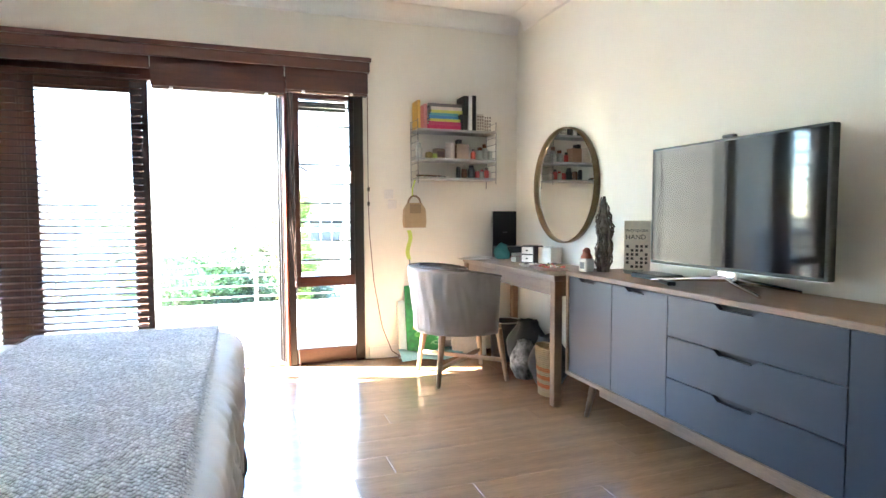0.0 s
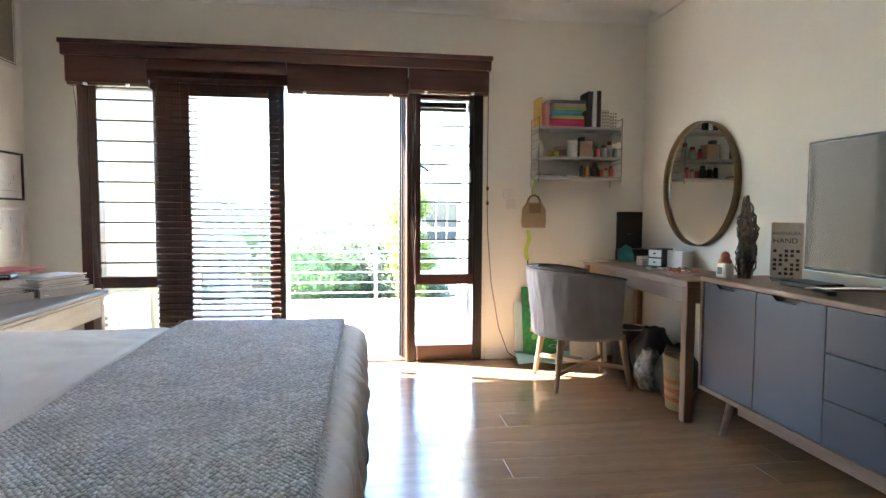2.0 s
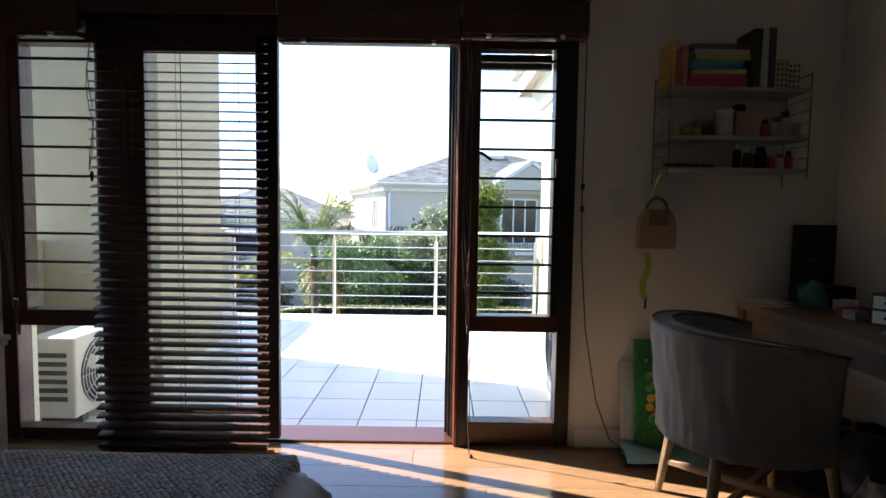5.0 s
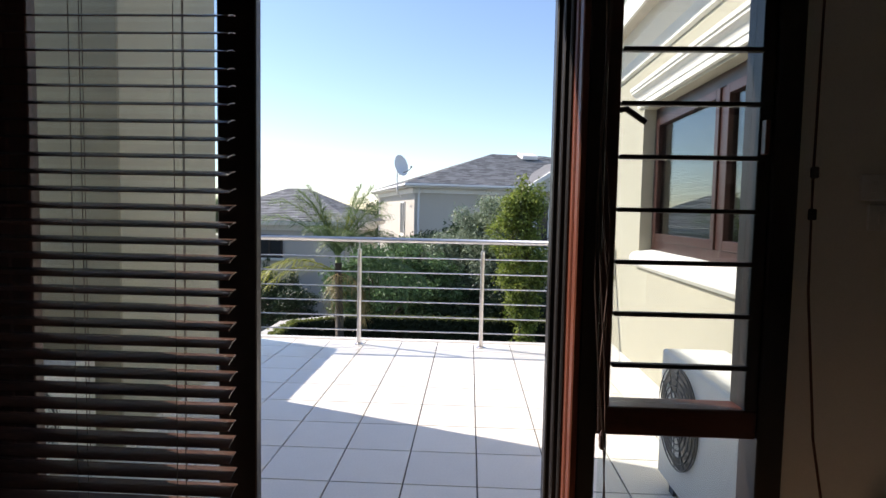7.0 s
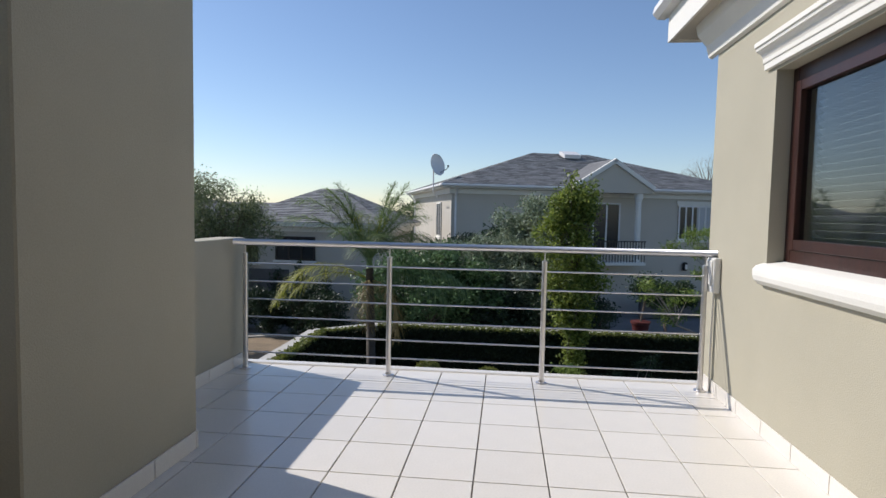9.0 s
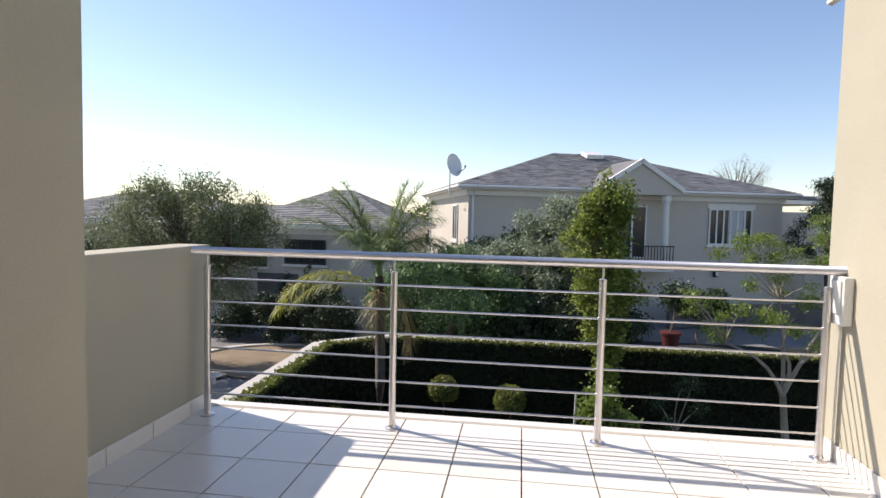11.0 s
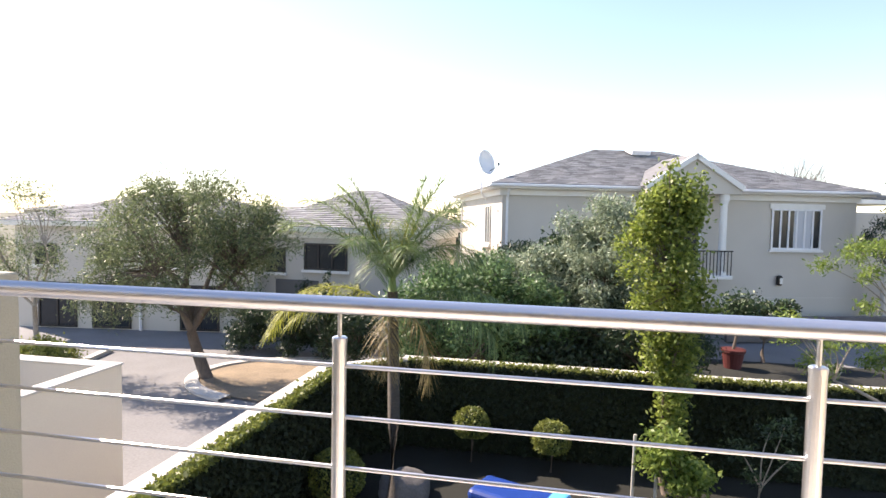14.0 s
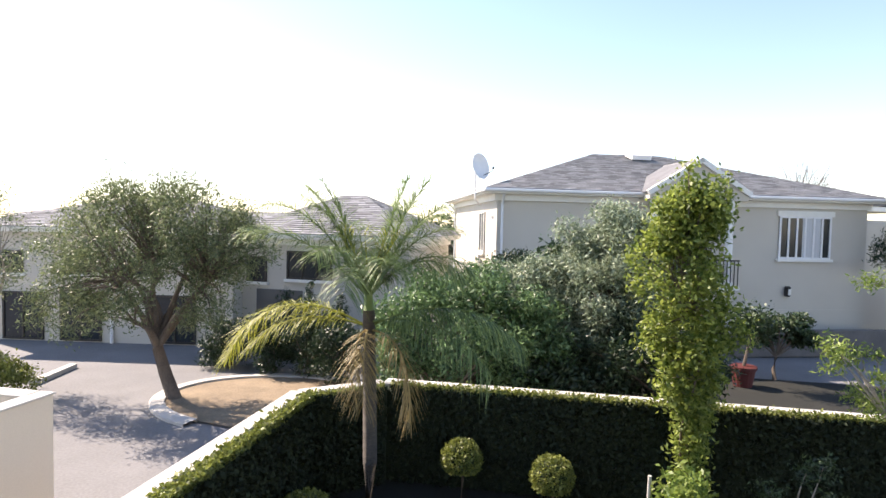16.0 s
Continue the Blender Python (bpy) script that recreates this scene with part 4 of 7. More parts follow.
# skirting tiles of the balcony
sk = thing("tile_skirting", (0, 0, BZ), 0, "pale tile skirting along the balcony walls", "skirting", kind="structure")
def skirt_run(axis, a0, a1, c0, c1):
    a = a0
    while a < a1 - 0.02:
        e = min(a + 0.385, a1)
        part("skirting_tile", bx(a + 0.003, e - 0.003, c0, c1, 0.0, 0.10, 0.002) if axis == "x" else bx(c0, c1, a + 0.003, e - 0.003, 0.0, 0.10, 0.002), M["tile"], sk)
        a += 0.385
skirt_run("y", YO + 0.02, 8.60, RX - 0.011, RX - 0.001)
skirt_run("y", 5.67, PY, -1.369, -1.358)
skirt_run("y", PY + 0.012, 8.60, -1.934, -1.923)
skirt_run("x", -1.92, -1.37, PY + 0.001, PY + 0.012)


# ---- ground, road and garden ----
GZ = -3.3
structure("ground", bx(-700, 700, -300, 1100, GZ - 0.5, GZ), M["ground"], "dry grassy ground reaching the horizon", "ground")
structure("road", bx(-34, 24, 8.9, 31.5, GZ, GZ + 0.006), M["paving"], "pale grey paved driveway", "road")
structure("garden_lawn", bx(-3.7, 9.0, 8.95, 17.5, GZ, GZ + 0.014), M["lawn"], "garden lawn with its shade put into a near-black colour", "lawn")
# Sheet added over the paving, coloured as the shade behind the hedge.
structure("shaded_ground", bx(-3.0, 22.0, 17.95, 26.6, GZ, GZ + 0.02), M["lawn"], "near-black sheet standing in for shaded ground behind the hedge", "bed")
def kerb(name, pts, w, h, mt, label):
    b = bmesh.new()
    for p, q in zip(pts, pts[1:]):
        d = Vector((q[0] - p[0], q[1] - p[1], 0))
        a = math.atan2(d.y, d.x)
        box(b, (p[0] + q[0]) / 2 - d.length / 2 - w / 3, (p[0] + q[0]) / 2 + d.length / 2 + w / 3, (p[1] + q[1]) / 2 - w / 2, (p[1] + q[1]) / 2 + w / 2, GZ, GZ + h, 0.0, Euler((0, 0, a)))
    return structure(name, b, mt, label, "kerb")
kerb("kerb", [(-13.3, 20.7), (-13.7, 22.3)], 0.22, 0.13, M["kerb"], "pale concrete kerb along the drive")
def island_edge(k, grow):
    a = radians(75 + 175 * k / 28)
    return -6.6 + (2.75 + grow) * math.cos(a), 21.0 + (1.95 + grow) * math.sin(a)
b = bmesh.new()
b.faces.new([b.verts.new((*island_edge(k, 0.0), GZ + 0.05)) for k in range(29)] + [b.verts.new(p) for p in ((-4.4, 18.6, GZ + 0.05), (-4.4, 22.6, GZ + 0.05))])
structure("tree_island", b, M["soil"], "dry brown soil under the tree", "soil")
b = bmesh.new()
rings = []
for k in range(29):
    (x0, y0), (x1, y1) = island_edge(k, 0.0), island_edge(k, 0.34)
    rings.append([b.verts.new(p) for p in ((x1, y1, GZ), (x1, y1, GZ + 0.07), (x0, y0, GZ + 0.10), (x0, y0, GZ))])
for u, v in zip(rings, rings[1:]):
    for q in range(3):
        b.faces.new((u[q], u[q + 1], v[q + 1], v[q]))
bmesh.ops.recalc_face_normals(b, faces=b.faces)
structure("kerb", b, M["kerb"], "pale curved concrete kerb round the planted island", "kerb")
nb = thing("yard_wall", (0, 0, GZ), 0, "pale plastered walls of a small open yard", "wall", kind="structure")
H = 2.1
for x0, x1, y0, y1 in ((-6.69, -6.47, 9.0, 14.45), (-10.1, -6.69, 14.23, 14.45), (-10.1, -9.88, 9.0, 14.23)):
    part("wall", bx(x0, x1, y0, y1, 0, H, 0.01), M["house"], nb)
    part("coping", bx(x0 - 0.02, x1 + 0.02, y0 - 0.02, y1 + 0.02, H, H + 0.03, 0.008), M["kerb"], nb)


# ---- plants ----
def leaf_cloud(name, P, size, material, parent=None, aspect=0.45, label="", jitter=0.35, up=0.0, rng=None):
    """Many small folded leaves, one island each."""
    rng = rng or np.random.default_rng(3)
    P = np.asarray(P, float)
    n = len(P)
    a = rng.normal(size=(n, 3))
    a[:, 2] += up
    a /= np.linalg.norm(a, axis=1)[:, None]
    c = rng.normal(size=(n, 3))
    b = np.cross(a, c)
    b /= np.linalg.norm(b, axis=1)[:, None]
    s = size * (1 + jitter * rng.uniform(-1, 1, n))[:, None]
    nrm = np.cross(a, b)
    v = np.stack([P - a * s * 0.5, P + b * s * aspect * 0.5 + nrm * s * 0.08, P + a * s * 0.5, P - b * s * aspect * 0.5 + nrm * s * 0.08], 1).reshape(-1, 3)
    me = bpy.data.meshes.new(name)
    me.vertices.add(4 * n)
    me.vertices.foreach_set("co", v.ravel())
    me.loops.add(4 * n)
    me.loops.foreach_set("vertex_index", np.arange(4 * n, dtype=np.int32))
    me.polygons.add(n)
    me.polygons.foreach_set("loop_start", np.arange(0, 4 * n, 4, dtype=np.int32))
    me.update(calc_edges=True)
    me.validate()
    return link_mesh(name, me, material, parent, label)


def limb(p, q, rng, sag=0.15, n=6):
    p, q = Vector(p), Vector(q)
    l = (q - p).length
    k = Vector((rng.normal() * sag * l * 0.4, rng.normal() * sag * l * 0.4, sag * l * 0.6))
    return [p.lerp(q, t) + k * math.sin(math.pi * t) for t in (i / (n - 1) for i in range(n))]


def broad_tree(name, base, fork, clumps, n, size, material, label, cat="tree", bark="bark", r0=0.12, spread=0.45, aspect=0.35, seed=1, mains=0, group="", flat=0.7, ragged=0.04):
    """Trunk to the fork, a limb to every clump and leaves gathered round the clumps; all in world metres."""
    rng = np.random.default_rng(seed)
    base, fork = Vector(base), Vector(fork)
    t = thing(name, base, 0, label, cat, group)
    mid = base.lerp(fork, 0.5) + Vector((rng.normal() * 0.08, rng.normal() * 0.08, 0))
    part("trunk", tb([Vector((0, 0, 0)), mid - base, fork - base], r0, 10, r0 * 0.75), M[bark], t, "", True)
    b = bmesh.new()
    mids = []
    cen = np.mean([c[:3] for c in clumps], 0)
    for k in range(mains):
        q = Vector(clumps[(k * 11) % len(clumps)][:3])
        q = fork.lerp(q, 0.62) - base
        path = limb(fork - base, q, rng, 0.2)
        part("limb", tb(path, r0 * 0.55, 7, r0 * 0.22), M[bark], t, "", True)
        mids += path[2:]
    for c in clumps:
        e = Vector(c[:3]) - base
        s_ = min(mids, key=lambda p: (p - e).length) if mids else fork - base
        tube(b, limb(s_, e, rng), r0 * (rng.uniform(0.10, 0.18) if mids else rng.uniform(0.28, 0.5)), 6, True, 0.006)
    part("twig_growth", b, M[bark], t, "", True)["kind"] = "stuff"
    w = np.array([c[3] ** 2 for c in clumps])
    idx = rng.choice(len(clumps), n, p=w / w.sum())
    C = np.array([c[:3] for c in clumps])[idx]
    R = np.array([c[3] for c in clumps])[idx][:, None]
    d = rng.normal(size=(n, 3))
    d /= np.linalg.norm(d, axis=1)[:, None]
    rad = rng.uniform(0.15, 1.0, (n, 1)) ** 0.5
    lump = 1 + 0.35 * np.sin(7 * d[:, :1] + idx[:, None]) * np.cos(6 * d[:, 1:2] - idx[:, None])
    P = C + d * rad * R * lump * np.array([1, 1, flat]) - np.array(base) + rng.normal(size=(n, 3)) * ragged
    leaf_cloud("crown", P, size, material, t, aspect, rng=rng)["kind"] = "stuff"
    return t


def ball_clumps(c, r, n, size, seed, bottom=-0.6):
    rng = np.random.default_rng(seed)
    out = []
    while len(out) < n:
        d = rng.normal(size=3)
        d /= np.linalg.norm(d)
        if d[2] < bottom:
            continue
        k = rng.uniform(0.55, 1.0)
        out.append((c[0] + d[0] * r[0] * k, c[1] + d[1] * r[1] * k, c[2] + d[2] * r[2] * k, size * rng.uniform(0.7, 1.3)))
    return out


pc = ball_clumps((-9.7, 20.3, 0.15), (2.7, 1.8, 1.95), 120, 0.36, 11, -0.9) + ball_clumps((-10.4, 20.2, 1.1), (1.0, 0.9, 1.15), 34, 0.30, 12, -0.9) + ball_clumps((-8.3, 20.4, 0.75), (1.5, 1.2, 1.2), 44, 0.32, 13, -0.9) + ball_clumps((-11.6, 20.0, -1.0), (1.2, 1.0, 0.8), 26, 0.30, 14, -0.9) + ball_clumps((-9.5, 20.3, 1.55), (1.8, 1.0, 0.8), 30, 0.26, 15, -0.9) + ball_clumps((-7.4, 20.4, 0.55), (0.9, 0.8, 0.95), 20, 0.28, 16, -0.9)
broad_tree("pepper_tree", (-9.05, 20.5, GZ), (-9.45, 20.4, -2.0), pc, 42000, 0.105, M["leaf_grey"], "grey-green pepper tree with an airy crown beside the drive", r0=0.17, aspect=0.24, seed=2, mains=10, ragged=0.11)
broad_tree("sparse_tree", (-14.2, 20.4, GZ), (-14.5, 20.5, -1.6), ball_clumps((-14.6, 20.5, 0.4), (1.5, 1.2, 1.7), 60, 0.30, 5, -0.9), 6500, 0.085, M["leaf_grey"], "thin half-bare tree with pale limbs", bark="bark_pale", r0=0.08, aspect=0.3, seed=4, mains=5, ragged=0.09)
for k, (x, y, rr, hh) in enumerate(((-8.0, 23.6, 0.9, 1.5), (-6.9, 23.4, 0.8, 1.9), (-9.6, 23.9, 1.0, 1.2), (-5.6, 22.6, 0.9, 1.6))):
    broad_tree("dark_shrub", (x, y, GZ), (x, y, GZ + 0.3), ball_clumps((x, y, GZ + 0.55 * hh), (rr, 0.7, 0.55 * hh), 22, 0.36, 120 + k, -0.8), 5200, 0.11, M["leaf_dark"], "dark green shrub before the drive house", "shrub", r0=0.05, seed=124 + k, group="shrubs before the drive house")
oc = ball_clumps((1.15, 21.0, -0.55), (1.75, 1.4, 2.0), 110, 0.42, 21, -0.9) + ball_clumps((-0.95, 20.8, -1.0), (1.6, 1.2, 1.45), 76, 0.40, 23, -0.9) + ball_clumps((1.5, 21.0, 0.9), (1.0, 0.9, 0.8), 30, 0.3, 24, -0.9)
broad_tree("olive_tree", (0.7, 21.3, GZ), (0.7, 21.3, -2.2), oc, 105000, 0.12, M["leaf_olive"], "dense silver-green olive tree", r0=0.14, aspect=0.25, seed=6, mains=5, ragged=0.07)
# Leaf mass added to fill the shade behind the hedge with dark colour.
broad_tree("shrub", (-0.3, 19.3, GZ), (-0.3, 19.3, -2.7), ball_clumps((-0.2, 19.4, -2.3), (2.0, 0.6, 0.8), 34, 0.42, 37, -0.8), 12000, 0.11, M["leaf_dark"], "shrub with the shade behind the hedge put into its leaf colour", "shrub", r0=0.07, seed=39)
# Added dark mass behind the olive, painting the shade inside its crown.
broad_tree("olive_shade_mass", (0.9, 22.6, GZ), (0.9, 22.6, -2.0), ball_clumps((0.7, 22.5, -0.9), (2.1, 0.8, 1.9), 60, 0.5, 131, -0.9), 15000, 0.16, M["leaf_mid"], "added dark leaf mass standing in for the olive tree's shaded inside", r0=0.1, seed=132)
broad_tree("dark_tree", (-1.2, 24.0, GZ), (-1.2, 24.0, -1.5), ball_clumps((-1.3, 24.0, -0.2), (0.7, 0.7, 0.8), 14, 0.4, 22, -0.9), 3000, 0.12, M["leaf_dark"], "small dark green tree behind the olive", r0=0.08, seed=7)
broad_tree("shrub", (-2.2, 19.6, GZ), (-2.2, 19.6, -2.6), ball_clumps((-1.7, 19.7, -1.15), (2.3, 1.0, 1.4), 64, 0.46, 31, -0.8), 26000, 0.12, M["leaf_shrub"], "large glossy green shrub behind the hedge", "shrub", r0=0.07, seed=8, ragged=0.06)
# Dark leaves here stand for the same shade behind the hedge.
broad_tree("shrub", (2.6, 19.9, GZ), (2.6, 19.9, -2.6), ball_clumps((1.6, 19.9, -1.75), (2.1, 0.9, 1.2), 34, 0.5, 33, -0.8), 12000, 0.11, M["leaf_dark"], "shrub with the shade behind the hedge put into its leaf colour", "shrub", r0=0.07, seed=9)
rc = np.random.default_rng(61)
colc = []
for k in range(170):
    u = rc.uniform(0, 1) ** 0.70
    wdt = 0.16 + 0.58 * min(1, max(0, (u - 0.30) / 0.25)) * min(1, max(0.2, (1.06 - u) / 0.30))
    a = rc.uniform(0, 6.28)
    wdt *= 0.85 + 0.55 * noise.noise((u * 7, math.cos(a) * 1.2, math.sin(a) * 1.2))
    q = rc.uniform(0.1, 1.0) ** 0.55
    sway = 0.075 * math.sin(5.5 * u + 0.6) - 0.08 * u
    colc.append((1.88 + sway + wdt * q * math.cos(a), 16.5 + 0.8 * wdt * q * math.sin(a), -2.75 + 4.45 * u, rc.uniform(0.07, 0.20)))
for dx, top in ((-0.10, 2.05), (0.36, 1.9), (0.12, 1.75)):
    colc += [(1.86 + dx + 0.03 * math.sin(k), 16.5, top - 0.14 * k, 0.07 + 0.018 * k) for k in range(6)]
broad_tree("column_tree", (1.88, 16.5, GZ), (1.86, 16.5, -2.5), colc, 17500, 0.085, M["leaf_ficus"], "tall narrow sunlit tree with yellow-green leaves", r0=0.05, aspect=0.5, seed=10, mains=6, flat=1.1, ragged=0.075)
for x, y, z in ((1.30, 16.0, 1.15), (1.62, 15.9, 0.75)):
    t = thing("garden_stake", (x, y, GZ), 0, "pale wooden stake standing in the garden", "stake", "garden stakes")
    part("stake", tb([(0, 0, 0), (0.02, 0, z)], 0.025, 8), M["kerb"], t)
broad_tree("garden_shrub", (1.95, 15.7, GZ), (1.95, 15.7, -3.0), ball_clumps((1.95, 15.7, -2.45), (0.40, 0.35, 0.5), 12, 0.25, 41, -0.9), 2600, 0.09, M["leaf_lime"], "bright green shrub in the garden", "shrub", r0=0.03, aspect=0.5, seed=12)
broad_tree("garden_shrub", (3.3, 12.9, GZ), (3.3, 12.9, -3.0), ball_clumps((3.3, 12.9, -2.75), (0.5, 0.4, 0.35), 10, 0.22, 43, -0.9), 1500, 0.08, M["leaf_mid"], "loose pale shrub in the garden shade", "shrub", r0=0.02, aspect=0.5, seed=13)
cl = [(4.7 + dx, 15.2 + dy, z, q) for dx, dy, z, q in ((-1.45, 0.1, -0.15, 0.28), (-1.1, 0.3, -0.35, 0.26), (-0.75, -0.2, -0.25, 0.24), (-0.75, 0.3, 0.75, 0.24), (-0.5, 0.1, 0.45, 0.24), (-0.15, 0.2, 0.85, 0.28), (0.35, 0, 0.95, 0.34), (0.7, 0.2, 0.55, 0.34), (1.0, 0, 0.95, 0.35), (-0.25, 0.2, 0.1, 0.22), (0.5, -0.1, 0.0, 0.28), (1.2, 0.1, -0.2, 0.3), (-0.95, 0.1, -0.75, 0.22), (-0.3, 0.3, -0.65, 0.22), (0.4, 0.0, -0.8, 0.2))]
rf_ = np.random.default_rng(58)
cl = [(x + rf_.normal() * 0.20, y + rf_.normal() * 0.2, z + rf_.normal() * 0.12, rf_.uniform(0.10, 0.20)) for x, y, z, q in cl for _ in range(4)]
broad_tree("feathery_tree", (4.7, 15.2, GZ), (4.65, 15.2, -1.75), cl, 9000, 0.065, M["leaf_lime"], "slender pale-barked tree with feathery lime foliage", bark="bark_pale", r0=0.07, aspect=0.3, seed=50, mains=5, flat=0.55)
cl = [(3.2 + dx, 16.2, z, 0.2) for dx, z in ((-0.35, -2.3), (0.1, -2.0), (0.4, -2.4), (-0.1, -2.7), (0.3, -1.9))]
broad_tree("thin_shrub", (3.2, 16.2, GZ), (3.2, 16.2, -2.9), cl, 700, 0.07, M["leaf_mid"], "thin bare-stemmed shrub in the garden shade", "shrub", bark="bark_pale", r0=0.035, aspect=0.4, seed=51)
for k, (x, y, zt_, r) in enumerate(((-7.6, 25.2, -0.75, 0.42), (-6.35, 24.6, -0.95, 0.45), (-7.0, 25.4, -1.6, 0.4), (-8.6, 25.6, -1.1, 0.6))):
    cl = [(x + 0.05 * math.sin(3 * j), y, GZ + 0.3 + (zt_ - GZ - 0.4) * j / 9, r * (1.0 - 0.75 * (j / 9) ** 1.5)) for j in range(10)]
    broad_tree("cypress", (x, y, GZ), (x, y, GZ + 0.25), cl, 2600, 0.11, M["leaf_dark"], "small dark green conical cypress by the house", "conifer", r0=0.05, seed=70 + k, group="cypresses", flat=1.2)
rq = np.random.default_rng(80)
cl = []
for k in range(44):
    u = rq.uniform(0, 1)
    a, q = rq.uniform(0, 6.28), 1.9 * (1 - 0.85 * u) * rq.uniform(0.5, 1.0)
    cl.append((13.2 + q * math.cos(a), 31.5 + q * math.sin(a), -0.6 + 3.7 * u + 0.2 * q, rq.uniform(0.22, 0.42)))
broad_tree("pine_tree", (13.2, 31.5, GZ), (13.2, 31.5, 0.0), cl, 9000, 0.2, M["leaf_dark"], "dark green conifer beyond the house", "conifer", r0=0.12, aspect=0.16, seed=82, mains=4, ragged=0.1)
broad_tree("bare_tree", (15.0, 47.0, GZ), (15.0, 47.0, 1.5), ball_clumps((15.0, 47.0, 4.2), (2.3, 1.5, 1.5), 60, 0.5, 83, -0.4), 3500, 0.16, M["twig"], "bare leafless tree behind the roof", r0=0.12, aspect=0.06, seed=84)
broad_tree("far_tree", (-6.2, 46.0, GZ), (-6.2, 46.0, -1.0), ball_clumps((-6.2, 46.0, 0.2), (4.5, 1.5, 1.4), 40, 0.9, 85, -0.5), 6000, 0.28, M["leaf_dark"], "dark trees behind the houses", r0=0.2, seed=86)
broad_tree("drive_shrub", (-12.9, 19.0, GZ), (-12.9, 19.0, -3.1), ball_clumps((-12.9, 19.0, -2.75), (1.1, 0.7, 0.55), 24, 0.3, 91, -0.3), 5000, 0.09, M["leaf_topiary"], "low yellow-green shrub by the drive", "shrub", r0=0.03, aspect=0.5, seed=92)


def topiary(x, y, z, r, stem, seed, label):
    rng = np.random.default_rng(seed)
    t = thing("topiary_bush", (x, y, GZ), 0, label, "topiary", "clipped topiary bushes")
    part("stem", tb([(0, 0, 0), (0.02, 0, (z - GZ) * 0.5), (0, 0, z - GZ)], 0.022, 7), M["bark"], t)
    d = rng.normal(size=(3600, 3))
    d /= np.linalg.norm(d, axis=1)[:, None]
    d[:, 2] = np.where(d[:, 2] < -0.35, -0.35 + 0.2 * d[:, 2], d[:, 2])
    P = d * r * (1 + 0.05 * rng.normal(size=(3600, 1))) + np.array([0, 0, z - GZ])
    b = bmesh.new()
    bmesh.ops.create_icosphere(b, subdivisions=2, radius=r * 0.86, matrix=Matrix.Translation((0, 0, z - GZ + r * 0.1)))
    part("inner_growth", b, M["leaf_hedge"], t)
    leaf_cloud("crown", P, 0.05, M["leaf_topiary"], t, 0.6, rng=rng)
topiary(-1.38, 17.0, -2.60, 0.31, 0.8, 1, "round clipped yellow-green topiary on a thin stem")
topiary(0.05, 16.9, -2.70, 0.32, 0.8, 2, "round clipped yellow-green topiary on a thin stem")
topiary(-3.25, 15.2, -2.95, 0.42, 0.3, 3, "round clipped olive-green topiary near the ground")

# hedge-covered garden wall
hw = thing("hedge_wall", (0, 0, GZ), 0, "pale garden wall with a clipped hedge, faces coloured shade-dark, top leaves sun-bright", "hedge", kind="structure")
HT = 1.68
part("wall", bx(-4.22, -3.92, 9.0, 16.75, 0, HT, 0.03), M["kerb"], hw)
part("wall", bx(-2.9, 9.5, 17.62, 17.90, 0, HT, 0.03), M["kerb"], hw)
b = bmesh.new()
box(b, -4.22, -2.72, 17.05, 17.33, 0, HT, 0.03, Euler((0, 0, math.atan2(1.0, 1.25))))
part("wall", b, M["kerb"], hw)
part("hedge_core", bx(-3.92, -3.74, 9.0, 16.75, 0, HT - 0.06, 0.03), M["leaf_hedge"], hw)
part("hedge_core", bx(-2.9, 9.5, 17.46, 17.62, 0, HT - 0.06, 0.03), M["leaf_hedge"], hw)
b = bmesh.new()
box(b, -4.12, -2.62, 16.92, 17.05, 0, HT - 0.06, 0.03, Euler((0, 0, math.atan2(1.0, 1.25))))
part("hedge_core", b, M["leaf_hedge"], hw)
rng = np.random.default_rng(17)
def hedge_face(n, p0, p1, nx, ny):
    t = rng.uniform(0, 1, n)
    z = HT * rng.uniform(0.0, 1.0, n) ** 0.8
    d = rng.normal(0.02, 0.035, n)
    top = rng.uniform(0, 1, n) < 0.16
    z = np.where(top, HT + rng.uniform(-0.06, 0.0, n), z)
    d = np.where(top, rng.uniform(-0.16, 0.06, n), d)
    return np.stack([p0[0] + (p1[0] - p0[0]) * t + nx * d, p0[1] + (p1[1] - p0[1]) * t + ny * d, z], 1)
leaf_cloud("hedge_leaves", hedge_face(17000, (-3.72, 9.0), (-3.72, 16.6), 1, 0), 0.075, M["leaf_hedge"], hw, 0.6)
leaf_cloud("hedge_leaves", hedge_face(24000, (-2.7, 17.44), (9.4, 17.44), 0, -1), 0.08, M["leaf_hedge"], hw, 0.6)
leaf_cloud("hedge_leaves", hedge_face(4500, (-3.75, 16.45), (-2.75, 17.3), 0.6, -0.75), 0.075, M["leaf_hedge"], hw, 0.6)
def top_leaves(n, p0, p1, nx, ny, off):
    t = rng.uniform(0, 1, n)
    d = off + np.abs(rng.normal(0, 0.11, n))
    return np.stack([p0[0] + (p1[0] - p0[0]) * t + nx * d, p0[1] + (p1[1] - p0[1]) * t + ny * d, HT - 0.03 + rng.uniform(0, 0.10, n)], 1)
# Brighter leaves along the top paint the sunlight on the same hedge.
leaf_cloud("sun_painted_leaves", top_leaves(8000, (-3.70, 9.0), (-3.70, 16.6), -1, 0, -0.04), 0.075, M["leaf_topiary"], hw, 0.6)
leaf_cloud("sun_painted_leaves", top_leaves(6000, (-2.7, 17.44), (9.4, 17.44), 0, 1, -0.05), 0.06, M["leaf_topiary"], hw, 0.6)
